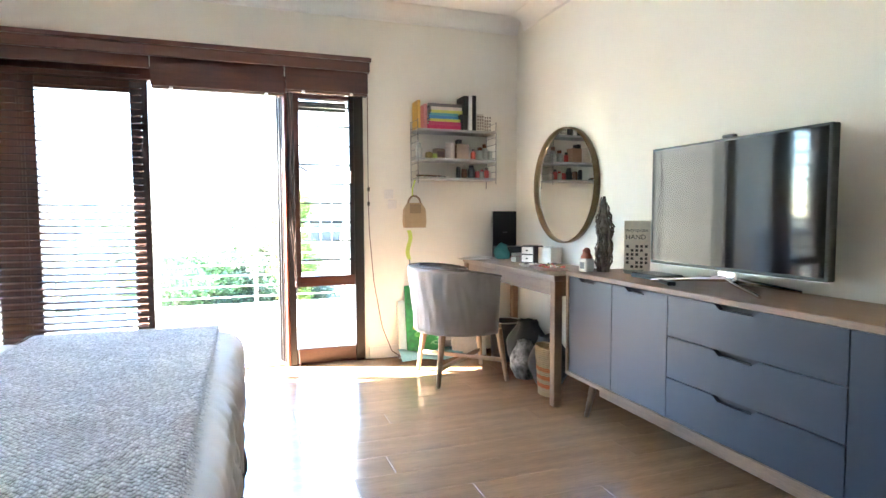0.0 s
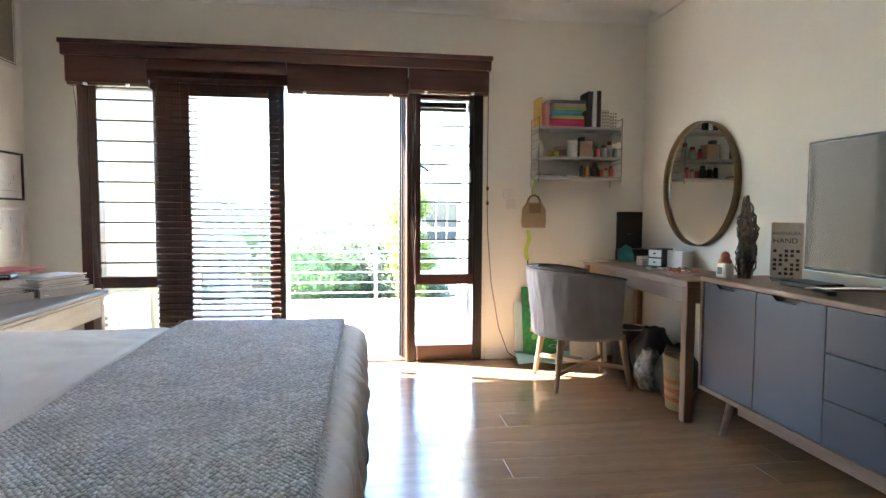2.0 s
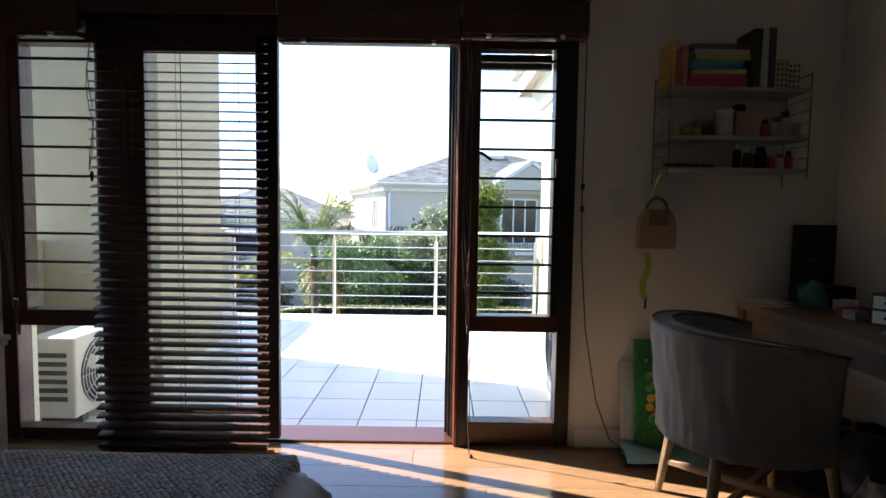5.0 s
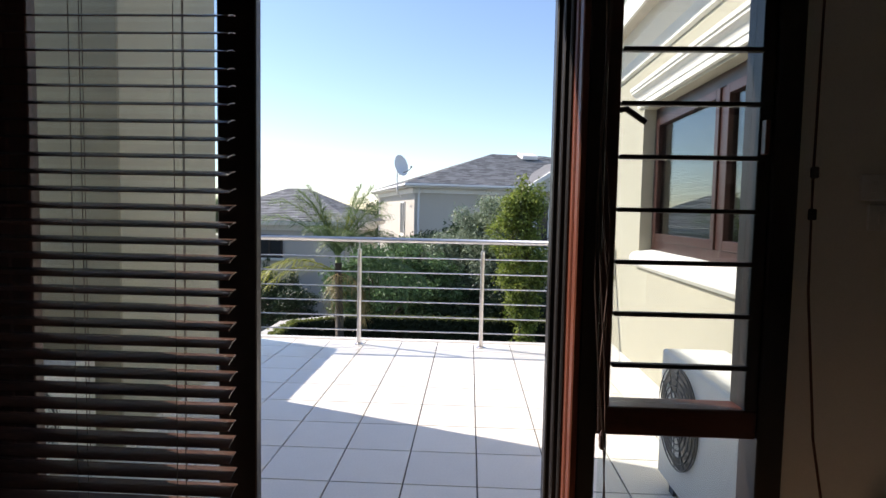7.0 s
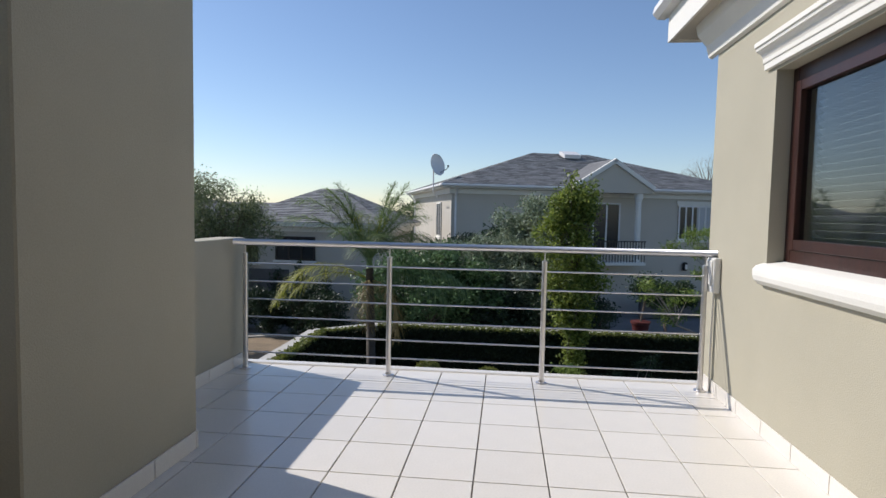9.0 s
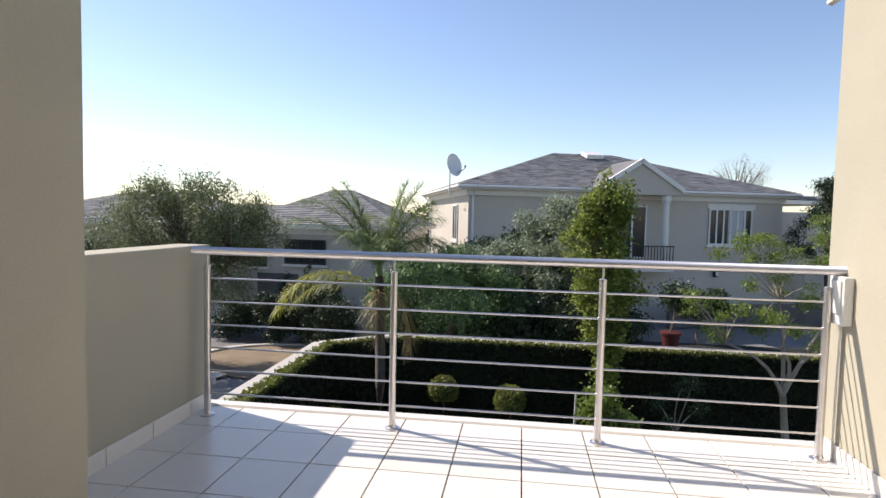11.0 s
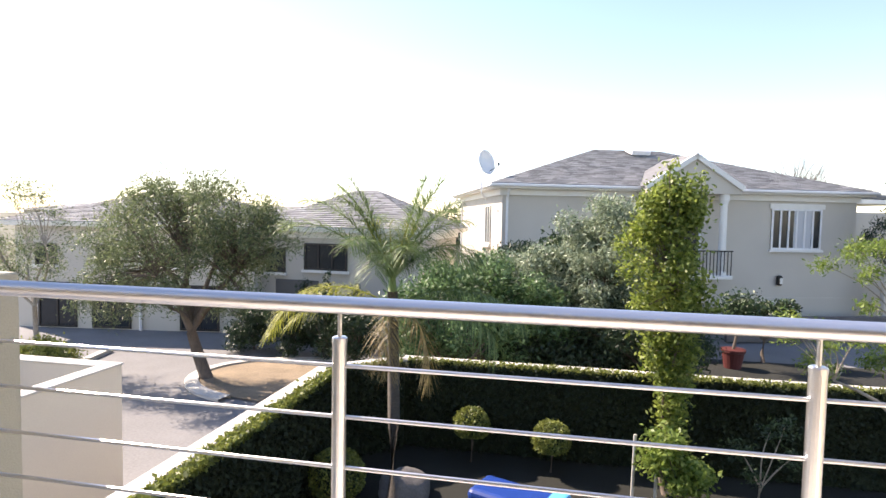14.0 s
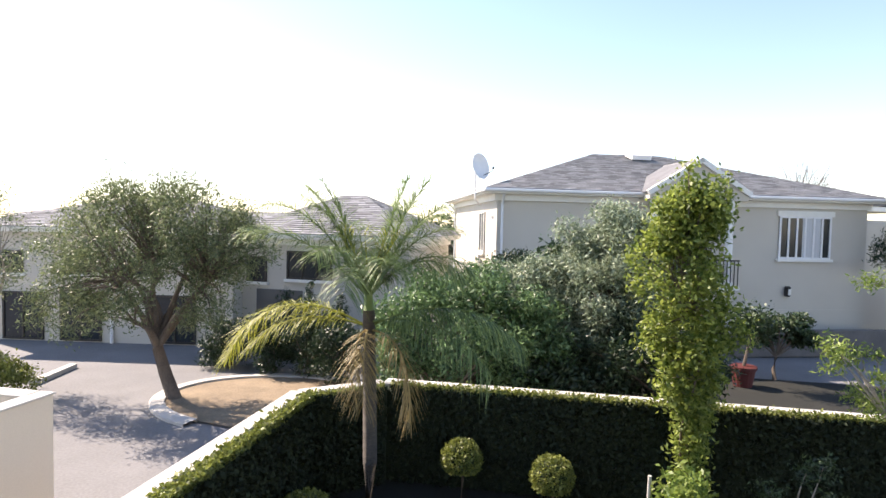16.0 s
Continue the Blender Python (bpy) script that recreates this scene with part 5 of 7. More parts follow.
leaf_cloud("sun_painted_leaves", top_leaves(500, (-3.75, 16.45), (-2.75, 17.3), -0.6, 0.75, -0.04), 0.06, M["leaf_topiary"], hw, 0.6)


# ---- palm ----
palm = thing("palm_tree", (-2.31, 15.0, GZ), 0, "feather palm with arching fronds and dry hanging fronds", "palm")
part("trunk", tb([(0, 0, 0), (0.03, 0, 1.4), (0.0, 0, 2.7), (-0.02, 0, 3.35)], 0.10, 14, 0.075), M["palm_bark"], palm, "", True)
part("crownshaft", tb([(-0.02, 0, 3.3), (-0.03, 0, 3.6), (-0.04, 0, 3.95)], 0.07, 12, 0.035), M["leaf_palm"], palm, "smooth green crownshaft", True)
def frond(az, lift, length, droop, mt, seed, z0=3.75, ll=0.46, curl=0.5, hang=0.45, gap=0.0125, plume=0.8):
    rng = random.Random(seed)
    n = 30
    pts, d = [], Vector((math.cos(az) * math.cos(lift), math.sin(az) * math.cos(lift), math.sin(lift)))
    p = Vector((math.cos(az) * 0.04 - 0.03, math.sin(az) * 0.04, z0))
    for i in range(n + 1):
        pts.append(p.copy())
        d = (d + Vector((0, 0, -droop / n * (0.35 + 1.3 * i / n)))).normalized()
        p = p + d * length / n
    ra = part("rachis", tb(pts, 0.015, 5, 0.003), mt, palm)
    vv, ff = [], []
    count = int(length * 0.86 / gap)
    for i in range(count):
        t = 0.14 + 0.86 * i / count
        f = t * n
        a = min(int(f), n - 1)
        o = pts[a].lerp(pts[a + 1], f - a)
        dd = (pts[a + 1] - pts[a]).normalized()
        sd = dd.cross(Vector((0, 0, 1)))
        if sd.length < 0.05:
            sd = Vector((-math.sin(az), math.cos(az), 0))
        sd.normalize()
        upv = sd.cross(dd)
        for side in (-1, 1):
            l = ll * (0.45 + 0.6 * math.sin(math.pi * min(1.0, t * 0.95))) * rng.uniform(0.8, 1.15)
            ph = rng.uniform(-0.35, plume)
            v = (sd * side * math.cos(ph) + upv * math.sin(ph) + dd * (0.35 + curl * t) * rng.uniform(0.8, 1.2)).normalized()
            w = (v.cross(Vector((0, 0, 1))) + Vector((0, 0, rng.uniform(-0.5, 0.5)))).normalized() * 0.005
            q = [o + v * l * u + Vector((0, 0, -hang * l * u * u * rng.uniform(0.8, 1.2))) for u in (0.0, 0.4, 0.75, 1.0)]
            b0 = len(vv)
            vv += [q[0] - w * 0.6, q[0] + w * 0.6, q[1] + w, q[1] - w, q[2] + w * 0.6, q[2] - w * 0.6, q[3]]
            ff += [(b0, b0 + 1, b0 + 2, b0 + 3), (b0 + 3, b0 + 2, b0 + 4, b0 + 5), (b0 + 5, b0 + 4, b0 + 6)]
    pydata("leaf_blade", vv, ff, mt, ra)["kind"] = "stuff"
fr_ = [(176, 60, 2.3, 1.25, 0.4), (192, 48, 2.1, 1.0, 0.45), (165, 68, 2.0, 1.0, 0.4), (8, 72, 1.9, 0.75, 0.35), (350, 64, 1.8, 1.0, 0.45), (15, 60, 1.7, 1.2, 0.5), (358, 50, 1.6, 1.7, 0.6), (120, 60, 1.8, 1.2, 0.5), (70, 66, 1.9, 1.0, 0.5), (250, 62, 1.4, 1.7, 0.6), (300, 58, 1.4, 1.8, 0.6), (184, 72, 1.8, 1.3, 0.5), (40, 64, 1.8, 1.2, 0.5), (12, 50, 1.7, 1.6, 0.6), (275, 50, 1.5, 1.9, 0.6), (100, 50, 1.7, 1.5, 0.6), (172, 74, 1.9, 0.9, 0.4), (4, 78, 1.8, 0.7, 0.4)]
for k, (az, li, le, dr, hg) in enumerate(fr_):
    frond(radians(az), radians(li), le * 0.86, dr * 1.15, M["leaf_palm"], k, 3.55, hang=hg)
frond(radians(187), radians(30), 2.2, 2.3, M["leaf_palm_y"], 101, 3.15, 0.36, hang=0.55, gap=0.013)
frond(radians(200), radians(20), 1.6, 1.5, M["leaf_palm_y"], 105, 3.15, 0.32, hang=0.6, gap=0.022)
frond(radians(356), radians(28), 2.1, 1.5, M["leaf_palm"], 102, 3.15, 0.42, hang=0.8, gap=0.015, plume=0.3)
frond(radians(340), radians(16), 1.9, 1.4, M["leaf_palm"], 106, 3.2, 0.44, hang=0.8, gap=0.022, plume=0.2)
frond(radians(284), radians(10), 1.15, 4.6, M["leaf_palm_dry"], 103, 3.1, 0.36, curl=1.2, hang=0.6, gap=0.016)
frond(radians(335), radians(6), 1.35, 4.6, M["leaf_palm_dry"], 104, 3.1, 0.36, curl=1.2, hang=0.6, gap=0.015)
frond(radians(268), radians(8), 1.0, 4.8, M["leaf_palm_dry"], 107, 3.1, 0.34, curl=1.2, hang=0.6, gap=0.018)
for k in range(5):
    frond(radians(200 + 40 * k), radians(64), 0.75, 0.3, M["leaf_palm_y"], 110 + k, 3.7, 0.30, curl=1.6, hang=0.1, gap=0.05)


# ---- houses ----
M["shingles"] = leaf_mat("mixed_grey_shingles", (0.14, 0.142, 0.145), (0.31, 0.315, 0.32), 0.0, 0.85)
def hip_roof(par, L, D, z0, h, o, tab=0.34, course=0.16, seed=1):
    """A hip roof over the rectangle 0..L, 0..D with eaves o wide; the shingles lie in stepped courses."""
    rng = random.Random(seed)
    r = min(L, D) / 2 + o
    x0, x1, y0, y1 = -o, L + o, -o, D + o
    if L >= D:
        A, B = Vector((x0 + r, (y0 + y1) / 2, z0 + h)), Vector((x1 - r, (y0 + y1) / 2, z0 + h))
    else:
        A, B = Vector(((x0 + x1) / 2, y0 + r, z0 + h)), Vector(((x0 + x1) / 2, y1 - r, z0 + h))
    c = [Vector((x0, y0, z0)), Vector((x1, y0, z0)), Vector((x1, y1, z0)), Vector((x0, y1, z0))]
    planes = ((c[0], c[1], B, A), (c[1], c[2], B, B), (c[2], c[3], A, B), (c[3], c[0], A, A)) if L >= D else ((c[0], c[1], A, A), (c[1], c[2], B, A), (c[2], c[3], B, B), (c[3], c[0], A, B))
    rf = part("roof", bx(x0, x1, y0, y1, z0 - 0.06, z0 - 0.01), M["trim"], par, "grey shingled hip roof")
    vv, ff = [], []
    for a, b_, c_, d in planes:
        slope = ((c_ + d) / 2 - (a + b_) / 2).length
        nrm = (b_ - a).cross(d - a).normalized()
        n = max(2, int(slope / course))
        for k in range(n):
            l0, r0_ = a.lerp(d, k / n), b_.lerp(c_, k / n)
            l1, r1 = a.lerp(d, min(1, (k + 1.15) / n)), b_.lerp(c_, min(1, (k + 1.15) / n))
            m = max(1, int((r0_ - l0).length / tab))
            cuts = [0] + [min(1, max(0, (q + rng.uniform(-0.3, 0.3)) / m)) for q in range(1, m)] + [1]
            for u, w in zip(cuts, cuts[1:]):
                if w <= u:
                    continue
                lift = nrm * (0.022 + rng.uniform(0, 0.008))
                i = len(vv)
                p0, p1 = l0.lerp(r0_, u) + lift, l0.lerp(r0_, w) + lift
                vv += [p0, p1, l1.lerp(r1, w), l1.lerp(r1, u), p0 - lift, p1 - lift]
                ff += [(i, i + 1, i + 2, i + 3), (i + 4, i + 5, i + 1, i)]
    pydata("shingles", vv, ff, M["shingles"], rf)
    return rf
def window(par, x0, x1, z0, z1, y, n, frame="trim", label="", sill=True, lintel=False, glass="dark_glass", axis="x", curtain=False):
    """A window on the wall plane y (or x), its frame standing proud of the wall."""
    def bb(a0, a1, d0, d1, c0, c1, bev=0.0):
        return bx(a0, a1, y + d0, y + d1, c0, c1, bev) if axis == "x" else bx(y + d0, y + d1, a0, a1, c0, c1, bev)
    w = part("window", bb(x0, x1, -0.03, -0.01, z0, z1), M[glass], par, label)
    f = 0.07
    for a in range(n + 1):
        xx = x0 + (x1 - x0 - f) * a / n
        part("frame", bb(xx, xx + f, -0.07, -0.02, z0, z1), M[frame], w)
    part("frame", bb(x0 + f, x1 - f, -0.066, -0.02, z0, z0 + f), M[frame], w)
    part("frame", bb(x0 + f, x1 - f, -0.066, -0.02, z1 - f, z1), M[frame], w)
    if sill:
        part("sill", bb(x0 - 0.08, x1 + 0.08, -0.12, -0.01, z0 - 0.10, z0), M["trim"], w)
    if lintel:
        part("lintel", bb(x0 - 0.10, x1 + 0.10, -0.09, -0.01, z1, z1 + 0.20), M["trim"], w)
    if curtain:
        part("curtain", bb(x0 + (x1 - x0) * 0.45, x0 + (x1 - x0) * 0.80, -0.035, -0.031, z0 + f, z1 - f), M["curtain"], w, "pale curtain")
    return w


ha = thing("neighbour_house", (-2.0, 28.5, GZ + 0.05), 17, "two-storey cream house with a grey shingled hip roof and gabled porch", "house")
LA, DA, EA = 14.5, 11.4, 5.72
part("wall", bx(0, LA, 0, DA, 0, EA - 0.05), M["house"], ha)
part("fascia", bx(-0.44, LA + 0.44, -0.44, DA + 0.44, EA - 0.19, EA - 0.02, 0.01), M["trim"], ha)
part("eave_band", bx(-0.10, LA + 0.10, -0.10, DA + 0.10, EA - 0.42, EA - 0.19), M["trim"], ha)
for y0, y1, x0, x1 in ((-0.56, -0.442, -0.56, LA + 0.56), (-0.442, DA + 0.4, -0.56, -0.442)):
    part("gutter", bx(x0, x1, y0, y1, EA - 0.13, EA - 0.01, 0.03), M["gutter"], ha)
rf = hip_roof(ha, LA, DA, EA, 2.1, 0.5)
part("skylight", bx(-0.45, 0.45, -0.4, 0.4, -0.10, 0.10), M["gutter"], rf, "pale skylight near the ridge").matrix_local = Matrix.Translation((7.4, 4.75, EA + 1.96)) @ Matrix.Rotation(0.32, 4, "X")
part("downpipe", tb([(0.18, -0.40, EA - 0.15), (0.18, -0.08, EA - 0.55), (0.18, -0.08, 0)], 0.05, 8), M["gutter"], ha)
part("downpipe", tb([(-0.45, DA - 0.5, EA - 0.15), (-0.06, DA - 0.5, EA - 0.6), (-0.06, DA - 0.5, 0)], 0.05, 8), M["gutter"], ha)
window(ha, 10.85, 12.98, 3.38, 5.0, 0, 6, "gutter", "white framed window with a pale curtain", True, True, curtain=True)
window(ha, 2.2, 3.3, 3.3, 4.95, 0, 2, "trim", "upright white framed window", True, False, axis="y")
window(ha, 5.9, 7.9, 2.75, 5.05, 0, 3, "gutter", "white framed balcony door", False)
GX, GW, GA = 7.08, 1.85, 1.12
gb = part("porch_gable", extrude_profile(bmesh.new(), [(GX - GW, EA - 0.25), (GX + GW, EA - 0.25), (GX + GW, EA - 0.02), (GX, EA + GA), (GX - GW, EA - 0.02)], "y", -0.95, 1.2), M["house"], ha, "cream gable over the porch")
for sx in (-1, 1):
    tilt = Matrix.Translation((GX + sx * GW / 2, 0.0, EA + GA / 2)) @ Matrix.Rotation(math.atan2(GA + 0.02, GW) * sx, 4, "Y")
    part("verge", bx(-1.16, 1.16, -1.06, -0.90, -0.09, 0.10, 0.01), M["trim"], gb, "white verge board").matrix_local = tilt
    part("gable_roof", bx(-1.16, 1.16, -0.90, 1.7, 0.0, 0.06), M["shingle"], gb, "grey shingled slope").matrix_local = tilt
for x in (5.55, 8.40):
    part("column", lathe(bmesh.new(), [(0.19, 2.4), (0.19, 2.5), (0.14, 2.56), (0.13, 5.1), (0.17, 5.2), (0.19, 5.25), (0.19, EA - 0.25)], 16, (x, -0.72, 0)), M["trim"], ha, "white round column")
part("balcony", bx(5.2, 8.75, -0.95, 0, 2.25, 2.4, 0.02), M["trim"], ha)
br = part("balcony_rail", bx(5.25, 8.75, -0.90, -0.86, 3.30, 3.35), M["bar"], ha, "black iron balcony rail")
for k in range(25):
    x = 5.3 + k * 0.141
    part("bar", bx(x, x + 0.03, -0.89, -0.865, 2.4, 3.30), M["bar"], br)
lampA = part("wall_lamp", bx(11.15, 11.35, -0.22, -0.02, 1.95, 2.35, 0.05), M["bar"], ha, "black lantern on the wall")
part("glass", bx(11.19, 11.31, -0.235, -0.22, 2.02, 2.25, 0.01), M["trim"], lampA)
part("base_band", bx(9.4, LA + 0.02, -0.03, 0.01, 0, 1.45), M["house"], ha, "white painted lower wall")
part("plinth", bx(8.2, LA + 3.5, -1.6, -1.4, 0, 0.95, 0.02), M["roof_under"], ha, "dark low wall before the house")
part("gate_wall", bx(LA + 0.3, LA + 6, -1.2, -1.0, 0, 2.6, 0.02), M["house"], ha)
part("side_wing", bx(LA, LA + 5.5, 3.0, 9.0, 0, 5.0, 0.02), M["house"], ha)
hip_r = hip_roof(ha, 1.0, 1.0, 0.2, 0.1, 0.05, seed=9)
hip_r.matrix_local = Matrix.Translation((LA + 4, 6, 4.9)) @ Matrix.Diagonal((4.4, 4.4, 4.4, 1))
dish = thing("satellite_dish", (-2.85, 29.4, 2.45), 0, "white satellite dish on a bent mast", "satellite dish")
part("mast", tb([(0.1, 0.2, -0.55), (-0.05, -0.1, -0.35), (-0.05, -0.1, 0.75)], 0.035, 8), M["gutter"], dish)
b = bmesh.new()
N_ = 28
rings = []
for r, dz in ((0.02, 0.0), (0.2, 0.02), (0.38, 0.075), (0.5, 0.13)):
    rings.append([b.verts.new((r * 0.86 * math.cos(2 * math.pi * k / N_), -dz, r * math.sin(2 * math.pi * k / N_))) for k in range(N_)])
for u, v in zip(rings, rings[1:]):
    for k in range(N_):
        b.faces.new((u[k], u[(k + 1) % N_], v[(k + 1) % N_], v[k]))
b.faces.new(rings[0])
dp = part("dish", b, M["gutter"], dish)
dp.matrix_local = Matrix.Translation((0.05, -0.15, 0.85)) @ Euler((radians(-14), 0, radians(52))).to_matrix().to_4x4()
md = dp.modifiers.new("thick", "SOLIDIFY")
md.thickness = 0.02
part("feed_arm", tb([(0.05, -0.1, 0.45), (0.55, -0.25, 0.68), (0.62, -0.27, 0.78)], 0.015, 6), M["dark_plastic"], dish)
part("feed_horn", bx(0.58, 0.66, -0.31, -0.23, 0.76, 0.86, 0.02), M["dark_plastic"], dish)

hb = thing("drive_house", (-11.0, 27.0, GZ), -4, "cream house with a grey shingled hip roof and dark windows", "house")
LB, DB, EB = 6.3, 5.4, 4.0
part("wall", bx(0, LB, 0, DB, 0, EB - 0.05), M["house"], hb)
part("fascia", bx(-0.4, LB + 0.4, -0.4, DB + 0.4, EB - 0.18, EB - 0.02, 0.01), M["trim"], hb)
part("eave_band", bx(-0.08, LB + 0.08, -0.08, DB + 0.08, EB - 0.40, EB - 0.18), M["trim"], hb)
hip_roof(hb, LB, DB, EB, 1.5, 0.45, seed=3)
window(hb, 1.80, 3.55, 2.40, 3.40, 0, 3, "bar", "dark framed window with a pale sill")
window(hb, 0.2, 1.0, 2.25, 3.15, 0, 2, "bar", "dark framed window with a pale sill")
# Flat dark panel on the wall, painted as the shade of an opening.
part("opening_shade", bx(0.6, 2.4, -0.04, -0.005, 0, 2.0), M["dark_plastic"], hb, "dark panel standing in for a shaded opening in the wall")
hc = thing("corner_house", (-20.0, 24.9, GZ), 8, "long cream house with a pale grey shingled roof", "house")
LC, DC, EC = 9.2, 7.0, 4.05
part("wall", bx(0, LC, 0, DC, 0, EC - 0.05), M["house"], hc)
part("fascia", bx(-0.4, LC + 0.4, -0.4, DC + 0.4, EC - 0.18, EC - 0.02, 0.01), M["trim"], hc)
hip_roof(hc, LC, DC, EC, 1.25, 0.45, seed=4)
for x in (0.8, 3.2, 5.6, 7.7):
    window(hc, x, x + 0.85, 2.4, 3.2, 0, 2, "bar", "dark framed window with a pale sill")
# Dark panels on the wall face stand for the openings' shade.
for x in (0.9, 3.0, 6.4):
    window(hc, x, x + 1.5, 0.05, 1.75, 0, 2, "bar", "dark glass panel standing in for a shaded opening", False)
part("downpipe", tb([(4.9, -0.3, EC - 0.2), (4.9, -0.08, EC - 0.5), (4.9, -0.08, 0)], 0.06, 8), M["gutter"], hc)
hd = thing("far_terrace", (-60.0, 62.0, GZ), 3, "long low far building under a grey roof", "house")
part("wall", bx(0, 44, 0, 8, 0, 4.4), M["house"], hd)
hip_roof(hd, 44, 8, 4.45, 0.9, 0.5, 1.2, 0.5, 6)

# ---- garden clutter ----
pool = thing("pool_toy", (-0.42, 15.55, GZ), -22, "blue inflatable in the garden with shade painted into its body", "pool toy")
# One blue split in two: shaded body, sunlit end, both by colour.
part("body", bx(-0.75, 0.55, -0.35, 0.35, 0.0, 0.24, 0.10, seg=3), flat("pool_shade_blue", (0.009, 0.045, 0.24), 0.4), pool)
part("edge", bx(0.45, 0.75, -0.33, 0.33, 0.02, 0.32, 0.08, seg=3), flat("pool_sunlit_blue", (0.10, 0.42, 0.75), 0.4), pool, "end painted light blue for the sun on it")
def boulder(x, y, r, seed, mt, label):
    b = bmesh.new()
    bmesh.ops.create_icosphere(b, subdivisions=3, radius=r)
    for v in b.verts:
        v.co *= 1 + 0.22 * noise.noise(v.co * (1.6 / r) + Vector((seed, 0, 0)))
        v.co.z = max(v.co.z * 0.7, -0.3 * r)
    o = tagged(part("boulder", b, mt, None, "", True), label, "boulder", "garden boulders")
    o.location = (x, y, GZ + 0.3 * r)
boulder(-2.25, 15.5, 0.42, 1, M["roof_under"], "grey rounded boulder in the garden")
boulder(0.75, 15.15, 0.36, 4, M["palm_bark"], "brown rounded boulder in the garden")
boulder(-5.9, 19.9, 0.38, 7, M["kerb"], "pale rounded boulder beyond the hedge")
boulder(-5.3, 20.1, 0.36, 9, M["kerb"], "pale rounded boulder beyond the hedge")
p = thing("potted_tree", (5.45, 25.6, GZ), 0, "small green tree in a red pot", "potted tree")
# Pot red is darkened in place of the shadow over it.
part("pot", lathe(bmesh.new(), [(0.24, 0), (0.32, 0.50), (0.36, 0.52), (0.36, 0.60), (0.30, 0.60)], 18), flat("red_pot", (0.09, 0.014, 0.012), 0.7), p)
part("stem", tb([(0, 0, 0.55), (0.10, 0, 1.1), (0.15, 0, 1.5)], 0.045, 7), M["bark"], p)
q = np.random.default_rng(59)
leaf_cloud("crown", q.normal(size=(1500, 3)) * np.array([0.30, 0.30, 0.22]) + np.array([0.18, 0, 1.85]), 0.12, M["leaf_mid"], p, 0.5, rng=q)
broad_tree("small_tree", (6.65, 26.6, GZ), (6.65, 26.6, -2.6), ball_clumps((6.7, 26.6, -1.85), (0.85, 0.6, 0.6), 18, 0.3, 97, -0.6), 5200, 0.12, M["leaf_mid"], "small round green tree before the house wall", r0=0.06, aspect=0.5, seed=98)


# ---- things on the wall shelf ----
def colour(name, c, rough=0.55, metal=0.0):
    return flat(name, c, rough, metal)
def book(name, loc, size, rz, mt, label, ry=0.0):
    """A book with its cover round a paper block; size = (width, depth, height)."""
    w, d, h = size
    t = thing(name, loc, rz, label, "book", "books")
    if ry:
        t.matrix_basis = pose(*loc, 0, ry, rz)
    flatly = h < min(w, d)
    if flatly:
        part("cover", bx(-w / 2, w / 2, -d / 2, d / 2, 0, 0.003, 0.001), mt, t)
        part("cover", bx(-w / 2, w / 2, -d / 2, d / 2, h - 0.003, h, 0.001), mt, t)
        part("spine", bx(-w / 2, w / 2, -d / 2, -d / 2 + 0.003, 0.003, h - 0.003), mt, t)
        part("pages", bx(-w / 2 + 0.004, w / 2 - 0.004, -d / 2 + 0.003, d / 2 - 0.006, 0.003, h - 0.003), colour("paper", (0.72, 0.69, 0.62), 0.9), t)
    else:
        part("cover", bx(-w / 2, -w / 2 + 0.002, -d / 2, d / 2, 0, h, 0.0008), mt, t)
        part("cover", bx(w / 2 - 0.002, w / 2, -d / 2, d / 2, 0, h, 0.0008), mt, t)
        part("spine", bx(-w / 2 + 0.002, w / 2 - 0.002, -d / 2, -d / 2 + 0.003, 0, h), mt, t)
        part("pages", bx(-w / 2 + 0.002, w / 2 - 0.002, -d / 2 + 0.003, d / 2 - 0.004, 0.003, h - 0.003), colour("paper", (0.72, 0.69, 0.62), 0.9), t)
    return t
SYF = YW - 0.11
z = 1.77
stack = [(0.27, 0.030, (0.55, 0.03, 0.10), "crimson"), (0.26, 0.026, (0.50, 0.05, 0.12), "red"), (0.24, 0.020, (0.60, 0.58, 0.10), "yellow"), (0.24, 0.022, (0.06, 0.22, 0.50), "blue"), (0.23, 0.020, (0.10, 0.34, 0.42), "teal"), (0.25, 0.022, (0.50, 0.52, 0.14), "lime yellow"), (0.25, 0.024, (0.55, 0.50, 0.44), "cream"), (0.27, 0.024, (0.10, 0.09, 0.09), "black")]
rs = random.Random(3)
for w, h, c, nm in stack:
    book("book", (2.00 + rs.uniform(-0.015, 0.015), SYF, z), (w, 0.17, h), rs.uniform(-3, 3), colour("cover_" + nm.replace(" ", "_"), c), nm + " book lying in a stack on the shelf")
    z += h + 0.0005
book("book", (1.795, SYF, 1.77), (0.022, 0.15, 0.21), 0, colour("cover_orange", (0.62, 0.36, 0.08)), "orange and yellow book leaning on the shelf end")
book("book", (1.822, SYF, 1.77), (0.022, 0.14, 0.165), 0, colour("cover_rose", (0.55, 0.16, 0.16)), "rose red book standing on the shelf")
book("book", (1.848, SYF, 1.77), (0.024, 0.15, 0.185), 0, colour("cover_pink", (0.60, 0.24, 0.24)), "pink book standing on the shelf")
book("book", (2.165, SYF, 1.77), (0.040, 0.16, 0.262), 0, colour("cover_charcoal", (0.03, 0.03, 0.032)), "tall charcoal book standing on the shelf", 2)
book("book", (2.207, SYF, 1.77), (0.030, 0.16, 0.258), 0, colour("cover_white", (0.72, 0.71, 0.69)), "tall white book standing on the shelf")
